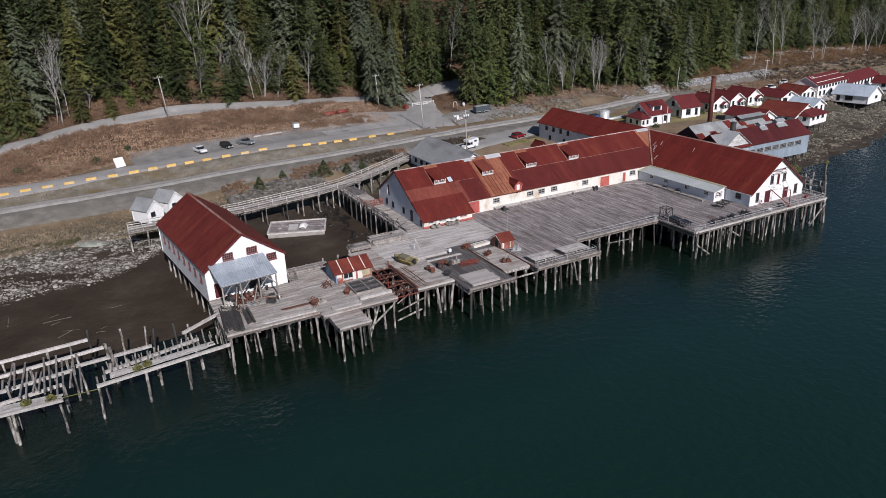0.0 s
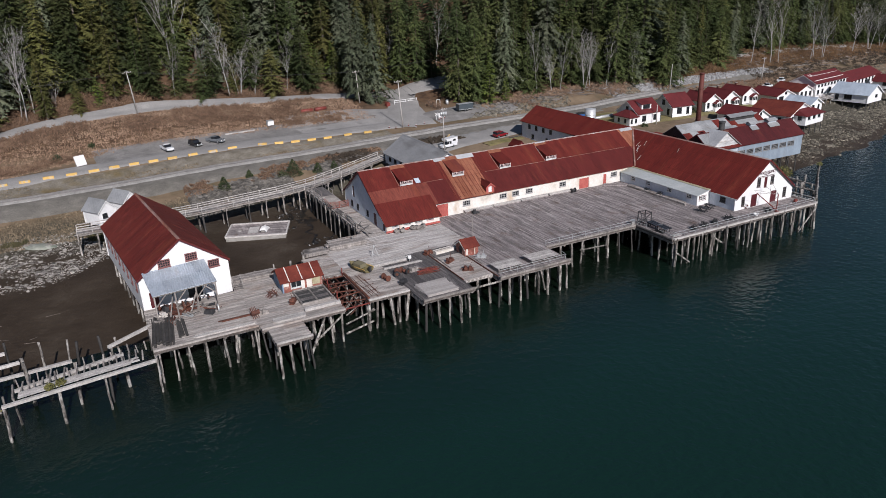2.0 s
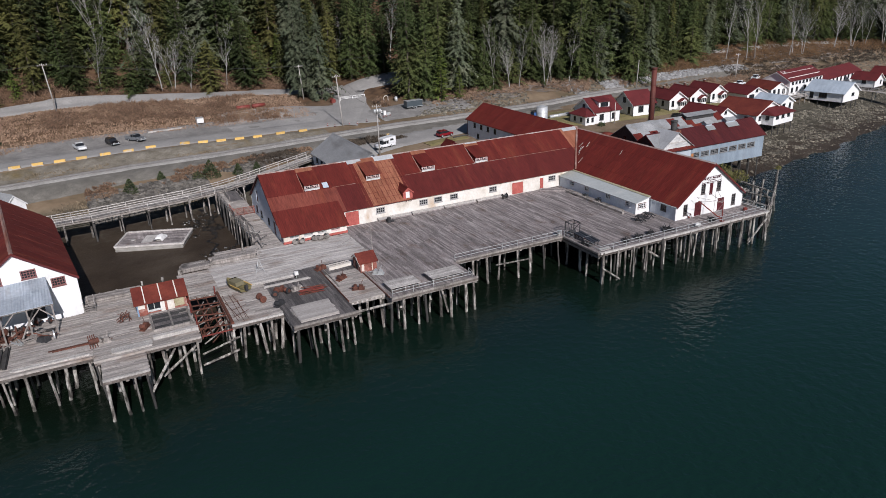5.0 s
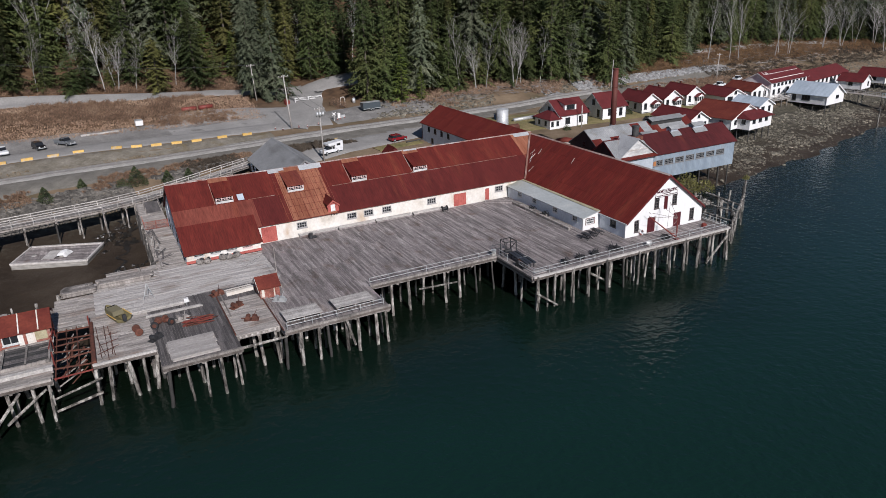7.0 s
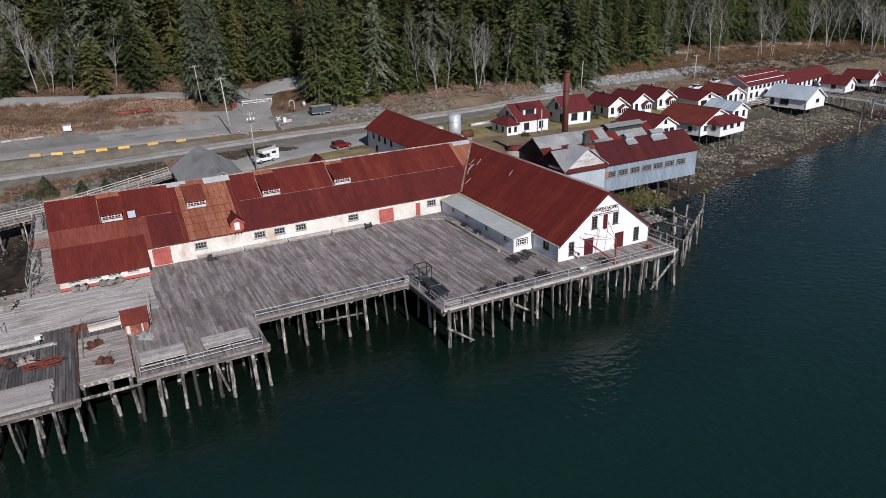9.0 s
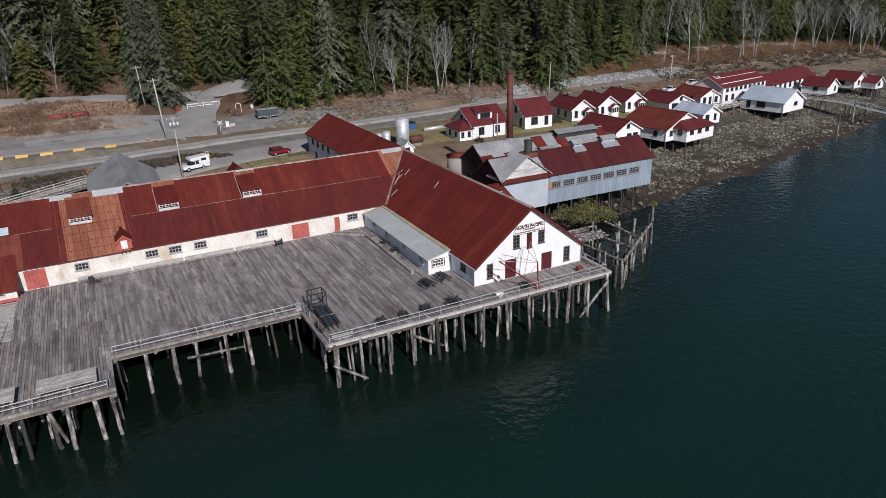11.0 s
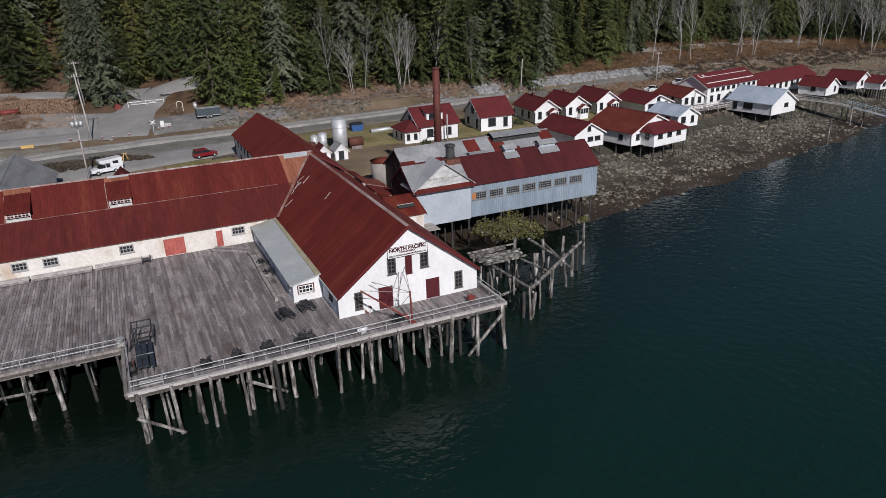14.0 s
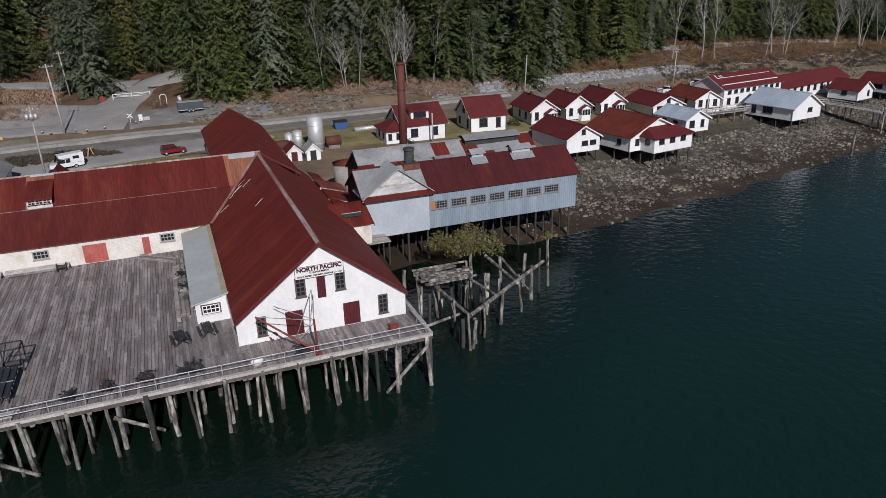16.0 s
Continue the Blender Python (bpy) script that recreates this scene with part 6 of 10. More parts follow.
wall(ext, (-4.6, 0, 0), (1, 0, 0), (0, 1, 0), 9.2, 3.95, flat_top(6.5), hs, M_WHITE, 0.15)
for h in hs:
    window(ext, (-4.6 + h[0], 0, h[1]), (1, 0, 0), (0, 1, 0), 1.2, 0.8, 2, 1, M_DARKTRIM)
for s in (-1, 1):
    wall(ext, (s * 4.6, 0.15, 0), (0, 1, 0), (-s, 0, 0), 3.4, 3.95, flat_top(6.5), [(1.0, 5.3, 1.9, 6.2)], M_WHITE, 0.15)
    window(ext, (s * 4.6, 1.15, 5.3), (0, 1, 0), (-s, 0, 0), 0.9, 0.9, 1, 1, M_DARKTRIM)
part("roof", Geo().slab([(-5.0, -0.5, 6.5), (5.0, -0.5, 6.5), (3.2, 3.6, 7.9), (-3.2, 3.6, 7.9)], (0, 0, -0.1)), M_ROOF_HOUSE, ext)
part("roof", Geo().slab([(-5.0, -0.5, 6.5), (-3.2, 3.6, 7.9), (-5.0, 3.6, 6.5)], (0, 0, -0.1)), M_ROOF_HOUSE, ext)
part("roof", Geo().slab([(5.0, -0.5, 6.5), (5.0, 3.6, 6.5), (3.2, 3.6, 7.9)], (0, 0, -0.1)), M_ROOF_HOUSE, ext)
part("floor_slab", Geo().box(-4.5, 0.1, 3.85, 4.5, 3.5, 3.95), M_TIMBER, ext)
for x in (-4.3, -1.5, 1.5, 4.3):
    for y in (0.2, 3.2):
        part("post", Geo().tube((x, y, -0.5), (x, y, 3.95), 0.15, 0.13, 8), M_TAR, ext)
cottage("blue_roof_cottage", "small white cottage on posts with pale blue roof", pose(90.1, 50.2, 0, 0, 0, 4), 5.6, 8.0, 4.3, 6.8, 8.3, M_ROOF_PALE,
    [("f", 0.9, 0.9, 1.2, 1.2, "win", 1, 1), ("f", 3.7, 0.8, 0.8, 1.3, "win", 1, 1), ("l", 2.0, 0.9, 1.2, 1.0, "win", 1, 1), ("l", 5.0, 0.9, 1.0, 1.0, "win", 1, 1)], skirt=0.05, stilt=4, band=False, sheets=(4, 1))

# small things between shed and cottages
for x, y, r, z0, z1, lab in ((20.5, 64.6, 1.35, 5.0, 11.2, "tall silver upright tank"), (17.6, 66.0, 0.8, 5.5, 8.6, "small silver upright tank"), (16.2, 66.6, 0.7, 5.5, 8.2, "small silver upright tank")):
    t = thing("storage_tank", lab, "tank", pose(x, y, 0))
    part("shell", Geo().tube((0, 0, z0), (0, 0, z1), r, r, 24), M_SILVER, t, smooth=True)
    part("lid", Geo().tube((0, 0, z1), (0, 0, z1 + 0.25), r * 1.02, r * 0.15, 24), M_SILVER, t)
    for k in range(1, 4):
        z = lerp(z0, z1, k / 4)
        part("hoop", Geo().tube((0, 0, z), (0, 0, z + 0.08), r + 0.03, r + 0.03, 24), M_SILVER, t)
for x, y in ((23.5, 64.8), (14.6, 65.2)):
    d = thing("oil_drum_tank", "rusty horizontal oil tank on a cradle", "tank", pose(x, y, 0))
    part("drum", Geo().tube((-1.3, 0, 6.6), (1.3, 0, 6.6), 0.85, 0.85, 20), M_RUST, d, smooth=True)
    part("cradle", Geo().box(-1.0, -0.6, 5.2, 1.0, 0.6, 5.9), M_TIMBER, d)
for x, y, rot, roof in ((15.6, 58.4, 0, M_ROOF_HOUSE), (18.6, 58.0, 0, M_ROOF_GREYX)):
    gable_building("hut", "tiny white hut with a gabled roof", "hut", pose(x, y, 0, 0, 0, rot), 2.3, 2.8, 5.1, 6.9, 8.0, M_WHITE, roof, [("f", 0.6, 0.1, 1.0, 1.6, "door", M_TRIMRED if x < 17 else M_DARKTRIM)], over=0.25, corner=False)
dump = thing("skip_bin", "blue steel skip bin", "bin", pose(28.1, 78.0, land(28, 78)))
part("body", Geo().slab([(-1.1, -0.8, 0.1), (1.1, -0.8, 0.1), (1.3, -0.8, 1.4), (-1.3, -0.8, 1.4)], (0, 1.6, 0)), plain("blue_bin_paint", (0.03, 0.09, 0.25), 0.5), dump)
part("lid", Geo().slab([(-1.3, -0.9, 1.4), (1.3, -0.9, 1.4), (1.3, 0.9, 1.6), (-1.3, 0.9, 1.6)], (0, 0, 0.06)), M_BLACK, dump)
culv = thing("culvert_pipe", "long grey corrugated culvert pipe lying on grass", "pipe", pose(33.5, 74.8, land(33, 75) + 0.45))
part("barrel", Geo().tube((-3.6, -0.4, 0), (3.6, 0.4, 0), 0.45, 0.45, 18), M_GALV, culv, smooth=True)
for k in range(9):
    t = k / 8
    part("rib", Geo().tube((lerp(-3.5, 3.4, t), lerp(-0.39, 0.38, t), 0), (lerp(-3.5, 3.4, t) + 0.1, lerp(-0.39, 0.38, t) + 0.011, 0), 0.48, 0.48, 18), M_GALV, culv)

# ---- cabins and trestle on the landward side of the basin ----
for x, y, rot in ((-95.6, 57.7, 33), (-91.2, 61.6, 33)):
    gable_building("cabin", "small white cabin with grey shingled roof", "hut", pose(x, y, 0, 0, 0, rot), 3.6, 4.4, 4.7, 7.0, 8.7, M_WHITE, M_ROOF_GREYX,
        [("f", 0.8, 0.9, 0.9, 0.8, "win", 2, 2), ("f", 2.3, 0.1, 0.8, 1.8, "door", M_TRIMWHITE)], over=0.25, skirt=0.2, group="cabins by the trestle")


def railing(label, pts, z, h=1.0, step=2.3, r=0.035, mat=None, square=False, mid=(0.55,), name="railing"):
    mat = mat or M_GALV
    root = thing(name, label, "railing")
    for p, d in along([(x, y, z if len(q) == 0 else q[0]) for x, y, *q in pts], step):
        if square:
            part("post", Geo().beam((p.x, p.y, p.z - 0.3), (p.x, p.y, p.z + h), 0.11), mat, root)
        else:
            part("post", Geo().tube((p.x, p.y, p.z - 0.05), (p.x, p.y, p.z + h), r, r, 6), mat, root)
    for hh in (h, *[m * h for m in mid]):
        for a, b in zip(pts, pts[1:]):
            za, zb = (a[2] if len(a) > 2 else z), (b[2] if len(b) > 2 else z)
            if square:
                part("rail", Geo().beam((a[0], a[1], za + hh), (b[0], b[1], zb + hh), 0.06, 0.13), mat, root)
            else:
                part("rail", Geo().tube((a[0], a[1], za + hh), (b[0], b[1], zb + hh), r, r, 6), mat, root)
    return root


TREST = [(-101, 54.2, 4.7), (-88.6, 54.2, 4.75), (-80, 54.5, 4.8), (-71, 56.0, 4.85), (-64, 57.0, 4.9), (-57, 59.0, 5.0), (-50, 62.4, 5.2), (-41, 67.2, 5.6), (-36, 70.0, 5.75)]
tr = thing("trestle_walk", "grey timber trestle walkway across the mud basin", "walkway", kind="structure")
g = Geo()
rng = random.Random(3)
for p, d in along(TREST, 0.26):
    s = Vector((d.y, -d.x, 0)).normalized() * 1.5
    z = p.z + rng.uniform(-0.015, 0.015)
    g.beam((p.x - s.x, p.y - s.y, z), (p.x + s.x, p.y + s.y, z), 0.23, 0.08)
part("planking", g, M_LIGHT, tr)["kind"] = "stuff"
for a, b in zip(TREST, TREST[1:]):
    for k in (-1.1, 1.1):
        dd = Vector((b[0] - a[0], b[1] - a[1], 0)).normalized()
        s = Vector((dd.y, -dd.x, 0)) * k
        part("stringer", Geo().beam((a[0] + s.x, a[1] + s.y, a[2] - 0.28), (b[0] + s.x, b[1] + s.y, b[2] - 0.28), 0.25, 0.42), M_TIMBER, tr)
for p, d in along(TREST, 3.1):
    s = Vector((d.y, -d.x, 0)).normalized()
    for k in (-1.2, 1.2):
        pile(p.x + s.x * k, p.y + s.y * k, p.z - 0.45, tr, 2.5, 0.25)
    part("cap", Geo().beam(tuple(p - s * 1.6 - Vector((0, 0, 0.6))), tuple(p + s * 1.6 - Vector((0, 0, 0.6))), 0.28, 0.28), M_TIMBER, tr)
for k in (-1.45, 1.45):
    pts = []
    for i, (x, y, z) in enumerate(TREST):
        a, b = TREST[max(i - 1, 0)], TREST[min(i + 1, len(TREST) - 1)]
        dd = Vector((b[0] - a[0], b[1] - a[1], 0)).normalized()
        pts.append((x + dd.y * k, y - dd.x * k, z))
    railing("weathered grey timber railing of the trestle", pts, 0, 0.95, 2.4, mat=M_BLEACHED, square=True, name="timber_railing")
railing("dark weathered timber railing of the boardwalk", [(-58.6, 27.5), (-58.6, 56.5)], DECK, 1.0, 2.6, mat=M_TIMBER, square=True, name="timber_railing")
lat = thing("lattice_gate", "rusty red lattice gate across the boardwalk", "gate")
M_LATH = plain("faded_red_lath", (0.27, 0.1, 0.075), 0.8, 0, 0.2)
for x in (-58.5, -56.8, -55.05):
    part("post", Geo().box(x - 0.06, 41.24, DECK, x + 0.06, 41.36, DECK + 1.35), M_LATH, lat)
for z in (0.1, 1.2):
    part("rail", Geo().box(-58.5, 41.2, DECK + z, -55.0, 41.24, DECK + z + 0.09), M_LATH, lat)
for i in range(15):
    x = -58.4 + 0.23 * i
    part("lath", Geo().beam((x, 41.17, DECK + 0.12), (min(x + 0.5, -55.05), 41.17, DECK + 1.2), 0.06, 0.03), M_LATH, lat)
    part("lath", Geo().beam((x, 41.14, DECK + 1.2), (min(x + 0.5, -55.05), 41.14, DECK + 0.12), 0.06, 0.03), M_LATH, lat)
for i in range(9):
    y = 41.5 + 0.42 * i
    part("lath", Geo().beam((-58.45, y, DECK + 0.1), (-58.45, y + 0.3, DECK + 1.15), 0.07, 0.03), M_LATH, lat)
ramp = thing("gangplank", "dark wet planks laid over the boardwalk between low rails", "gangway")
for i in range(19):
    part("plank", Geo().box(-57.3, 50.3 + 0.36 * i, DECK + 0.02, -55.1, 50.62 + 0.36 * i, DECK + 0.08), M_DARKDECK, ramp)
for x in (-57.4, -55.0):
    part("rail", Geo().beam((x, 50.3, DECK + 0.95), (x, 57.0, DECK + 0.95), 0.1), M_TIMBER, ramp)
    for y in (50.4, 52.6, 54.8, 56.9):
        part("post", Geo().box(x - 0.05, y - 0.05, DECK + 0.02, x + 0.05, y + 0.05, DECK + 0.95), M_TIMBER, ramp)
WR = random.Random(17)
scrap = thing("scrap_boards", "jumble of broken grey boards along the boardwalk fence", "timber")
for i in range(26):
    x, y, a, ln = WR.uniform(-58.2, -57.3), WR.uniform(24.5, 40), WR.gauss(1.57, 0.4), WR.uniform(1.0, 3.4)
    z = DECK + 0.05 + 0.012 * i
    part("board", Geo().beam((x - ln / 2 * math.cos(a), y - ln / 2 * math.sin(a), z), (x + ln / 2 * math.cos(a), y + ln / 2 * math.sin(a), z + WR.uniform(0, 0.35)), WR.uniform(0.1, 0.24), 0.05), WR.choice((M_TIMBER, M_DARKDECK, M_BLEACHED)), scrap)

# barge aground in the basin
bg = thing("barge", "pale weathered wooden barge aground in the mud", "barge", pose(-71.0, 47.7, 0.05, 0, 0.6, -20.5) @ Matrix.Diagonal((1.0, 1.2, 1.0, 1)))
part("hull", Geo().slab([(-5.3, -3.0, 0), (5.3, -3.0, 0), (5.5, -3.15, 1.1), (-5.5, -3.15, 1.1)], (0, 6.2, 0)), M_CONCRETE, bg)
g = Geo()
for r in planks(-5.4, -3.0, 5.4, 2.95, "x", 0.4, 5, 77, 0, 1.2, 0.06):
    g.box(*r)
part("deck_planks", g, M_DECK, bg)
for a, b in (((-5.45, -3.1), (5.45, -3.1)), ((-5.45, 3.0), (5.45, 3.0)), ((-5.45, -3.1), (-5.45, 3.0)), ((5.45, -3.1), (5.45, 3.0))):
    part("rim", Geo().beam((*a, 1.28), (*b, 1.28), 0.3, 0.25), M_BLEACHED, bg)
for k in range(5):
    part("rubbing_strake", Geo().beam((-5.4, -3.17, 0.25 + 0.2 * k), (5.4, -3.17, 0.25 + 0.2 * k), 0.06, 0.16), M_CONCRETE, bg)
cov = thing("covered_gear", "low gear under a crumpled white sheet on the barge", "bundle", pose(-70.2, 46.5, 1.26, 0, 0, -20))
g = Geo()
SR = random.Random(4)
for a in range(6):
    for b in range(7):
        u, v = a / 5 * 2 - 1, b / 6 * 2 - 1
        hump = max(0, 1 - u * u) * max(0, 1 - 0.8 * v * v)
        g.v.append((u * 0.75 + 0.2 * v + SR.uniform(-0.05, 0.05), v * 1.15 + SR.uniform(-0.05, 0.05), 0.03 + 0.8 * math.sqrt(hump) + SR.uniform(0, 0.07)))
g.f = [(a * 7 + b, (a + 1) * 7 + b, (a + 1) * 7 + b + 1, a * 7 + b + 1) for a in range(5) for b in range(6)]
part("sheet", g, M_TRIMWHITE, cov)
part("load", Geo().box(-0.45, -0.8, 0, 0.45, 0.8, 0.32), M_CONCRETE, cov)
part("deck_patch", Geo().box(-1.7, -1.9, 1.262, 0.1, 1.2, 1.285), M_BLEACHED, bg, "pale patch of newer boards")
part("hatch_ring", Geo().tube((-3.4, -0.4, 1.25), (-3.4, -0.4, 1.34), 0.4, 0.36, 16), M_BLEACHED, bg)

# ---- ruined wharf at the near end: bare piles, caps and stringers ----
ruin = thing("ruined_wharf", "ruined wharf of bare bleached piles and stringers", "ruin", kind="structure")
rng = random.Random(21)
for x0, y0, x1, y1, z in ((-128, 9.3, -109.5, 10.6, 4.3), (-128, 5.2, -107.8, 7.2, 4.1), (-128, 1.5, -111.4, 3.2, 3.9), (-128, -1.4, -112.6, 1.0, 3.8), (-128, -2.8, -112.4, -3.6, 4.0),
                          (-111.0, 3.9, -102.4, 4.6, 4.2), (-108.0, 0.4, -97.0, 2.6, 4.2), (-109.0, -2.5, -93.8, -0.7, 4.2), (-98.5, 5.6, -93.5, 8.4, 4.3)):
    part("stringer", Geo().beam((x0, y0, z), (x1, y1, z + rng.uniform(-0.1, 0.25)), 0.36, 0.34), M_BLEACHED, ruin)
    n = int((x1 - x0) / 4.0)
    for i in range(n + 1):
        t = i / max(n, 1)
        for k in range(2 if rng.random() < 0.2 else 1):
            pile(lerp(x0, x1, t) + rng.uniform(-0.4, 0.4), lerp(y0, y1, t) + rng.uniform(-0.3, 0.3) + k * 1.0, z + rng.choice((-0.2, -0.2, -0.2, -0.2, 0.6, 1.4)), ruin, 3, 0.1)
for i in range(26):
    x = -126 + i * 0.62
    y0, y1 = rng.uniform(-3.2, 3), rng.uniform(4, 10)
    part("cross_tie", Geo().beam((x, y0, 4.25 + rng.uniform(-0.25, 0.1)), (x + rng.uniform(-0.4, 0.4), y1, 4.4 + rng.uniform(-0.3, 0.1)), 0.2, 0.18), M_TIMBER, ruin)
for i in range(20):
    x = -108 + i * 0.68
    part("cross_tie", Geo().beam((x, -1.6 + 0.1 * i, 4.45 + rng.uniform(-0.2, 0.05)), (x + rng.uniform(-0.2, 0.2), 1.8 + 0.05 * i + rng.uniform(-1, 1), 4.5), 0.17, 0.16), M_TIMBER, ruin)
for k in range(4):
    part("deck_board", Geo().beam((-107.5, -1.9 + 0.35 * k, 4.52), (-95.5 + rng.uniform(-1, 1), -0.4 + 0.35 * k, 4.5), 0.3, 0.08), M_BLEACHED, ruin)
    part("deck_board", Geo().beam((-127.5, -2.2 + 0.4 * k, 4.25), (-112.8 + rng.uniform(-1, 1), -3.2 + 0.4 * k, 4.25), 0.34, 0.08), M_BLEACHED, ruin)
part("rope", Geo().tube((-112.5, -3.0, 4.2), (-109.0, -2.6, 3.9), 0.05, 0.05, 6), M_MOSS, ruin)

# ruins past the outer corner, by the warehouse
ruin2 = thing("ruined_pier", "collapsed pier of dark piles and fallen timbers", "ruin", kind="structure")
for i in range(34):
    u, v = rng.uniform(0, 1), rng.uniform(0, 1)
    pile(16.3 + 9.5 * u, -1.5 + 13.5 * v, rng.uniform(2.0, 4.6), ruin2, 6, 0.35)
for x, y, t in ((20, -1, 3.9), (22.5, 0.8, 3.2), (25.4, 2.6, 3.6), (28, 4.4, 4.2), (30.5, 6.2, 4.0), (32.2, 7.6, 5.2), (33.6, 8.4, 6.0), (31.5, 9.5, 4.0), (28.2, 9.0, 4.4), (26, 12, 4)):
    pile(x, y, t, ruin2, 4, 0.3)
for p, q, w in (((20.1, -1.05, 3.6), (32.7, 7.6, 3.6), 0.4), ((19.6, 6.4, 3.7), (20.2, -1.2, 3.6), 0.36), ((27.4, 11.0, 3.9), (27.6, 3.8, 3.5), 0.36), ((22.6, 10.5, 3.9), (24.4, 1.9, 3.5), 0.32), ((16.5, 1.5, 2.0), (21, 3.4, 1.6), 0.3), ((29.5, 11.5, 3.2), (30.2, 5.8, 1.2), 0.28)):
    part("fallen_beam", Geo().tube(p, q, w / 2, w / 2 * 0.85, 8), M_PILE, ruin2)
for k in range(13):
    y = 6.1 + 0.34 * k
    part("rotten_plank", Geo().beam((18.6 + rng.uniform(-0.3, 0.9), y, 3.95 + rng.uniform(-0.1, 0.2)), (24.4 + rng.uniform(-1.6, 0.8), y + rng.uniform(-0.5, 0.5), 3.95 + rng.uniform(-0.15, 0.2)), rng.uniform(0.18, 0.36), 0.16), M_PILE, ruin2)

# pale battens laid on the bunkhouse roof
for p, q in (((1.3, 1.2), (1.3, 19.2)), ((3.3, 1.0), (3.3, 19.4)), ((0.3, 1.2), (1.3, 1.2)), ((0.5, 2.4), (1.3, 2.4)), ((0.5, 3.0), (1.3, 3.0))):
    part("roof_batten", Geo().beam((p[0], p[1], 11.46 - 0.548 * p[0]), (q[0], q[1], 11.46 - 0.548 * q[0]), 0.2, 0.07), M_TRIMWHITE, BUNK)

# lead flashing in the valley between the two long roofs, and loose battens left on the slope
K = 5.6 / 7.15
part("valley_flashing", Geo().beam((-7.05, 24.95, 7.42), (-0.1, 33.85, 12.86), 0.3, 0.08), M_ROOF_WORN, NP)
BATR = random.Random(17)
for i in range(7):
    x, y, ln = BATR.uniform(1.2, 4.6), BATR.uniform(26.6, 30.5), BATR.uniform(0.7, 2.2)
    y = max(y, 25.4 + 0.0 * x)
    y = min(y, 24.6 + 1.28 * x - 0.5) if i < 6 else BATR.uniform(6, 20)
    dx, dy = ln * 0.55, ln * BATR.uniform(-0.1, 0.35)
    solo("loose_batten", Geo().beam((x, y, 7.27 + K * x), (x + dx, y + dy, 7.27 + K * (x + dx)), 0.06, 0.04), M_BLEACHED, "pale loose batten lying on the red roof", "batten", group="loose battens on the shed roof")

# ---- railings on the wharf ----
RL = "light grey pipe railing along the wharf edge"
railing(RL, [(-36.5, 3.85), (-18.7, 3.85)], DECK)
railing(RL, [(-18.3, 3.6), (-18.3, 1.6)], DECK)
railing(RL, [(-18.2, -1.0), (-18.2, -4.3), (14.7, -4.3), (14.7, 2.6)], DECK)
railing(RL, [(-48.4, -2.2), (-37.2, -2.1), (-37.0, -0.8)], DECK, 0.9)

# ---- sheds and gear on the old wharf ----
# the west gable is coloured blue to stand for its skylit shade
HUTA = gable_building("paint_hut", "low patched hut with rusty red iron roof", "hut", turn_x(-76.4, 11.0), 4.6, 5.6, F, 6.2, 7.3, M_HUTRED, M_ROOF_RUSTHOUSE,
    [("r", 1.0, 0.5, 1.5, 1.0, "win", 2, 1, M_PEDIMENT), ("r", 3.2, 0.05, 0.8, 1.5, "door", M_OLDWHITE)], over=0.25, corner=False, sheets=(6, 1), wall_mats={"f": plain("faded_blue_paint", (0.18, 0.27, 0.38), 0.7)}, trim=M_RUST)
part("patch", Geo().box(2.305, 4.2, F + 0.4, 2.34, 5.3, F + 1.4), M_OCHRE, HUTA)
part("patch", Geo().box(2.305, 2.62, F + 0.1, 2.34, 3.1, F + 1.5), M_OLDWHITE, HUTA)
part("patch", Geo().box(2.305, 0.15, F + 0.9, 2.34, 0.9, F + 1.5), M_OLDWHITE, HUTA)
for i in range(3):
    part("batten", Geo().beam((2.5, 1.0 + 1.8 * i, 6.22), (0.05, 1.0 + 1.8 * i, 7.47), 0.12, 0.05), M_OLDWHITE, HUTA)
# a black panel fills the doorway in place of its dark interior
HUTB = gable_building("net_hut", "small rusty red shack with patched walls and open doorway", "hut", turn_x(-49.0, 8.4), 2.8, 2.3, F, 5.95, 6.8, M_HUTRED, M_ROOF_RUSTHOUSE,
    [("f", 0.9, 0.05, 0.9, 1.2, "door", M_BLACK)], over=0.2, corner=False, sheets=(3, 1), trim=M_OLDWHITE)
part("white_patch", Geo().box(1.405, 0.2, F + 0.2, 1.43, 0.5, F + 1.2), M_OLDWHITE, HUTB)
part("white_patch", Geo().box(1.405, 1.6, F + 0.1, 1.43, 1.75, F + 1.25), M_OLDWHITE, HUTB)

# slipway pit with red steel frame
pit = thing("steel_slip_frame", "rusty red steel slip frame in an open deck bay", "steel frame")
PITR = random.Random(77)
for i in range(4):
    x = lerp(-70.5, -67.3, i / 3)
    part("girder", Geo().beam((x, -0.2, DECK - 0.3), (x + PITR.uniform(-0.2, 0.2), 10.8, DECK - 0.1), 0.1, 0.2), M_RUST, pit)
for j in range(7):
    y = lerp(0.0, 10.4, j / 6)
    part("crossbar", Geo().beam((-70.6, y + PITR.uniform(-0.4, 0.4), DECK - 0.05), (-67.2, y + PITR.uniform(-0.4, 0.4), DECK - PITR.uniform(0.0, 0.3)), 0.09, 0.15), M_REDSTEEL if j == 0 else M_RUST, pit)
for j in range(16):
    y = 0.6 + 0.6 * j
    part("strut", Geo().beam((PITR.uniform(-70.5, -69), y, DECK - PITR.uniform(1.2, 2.4)), (PITR.uniform(-69, -67.4), y + PITR.uniform(-0.8, 1.6), DECK - 0.3), 0.11), M_RUST if j % 3 else M_TIMBER, pit)
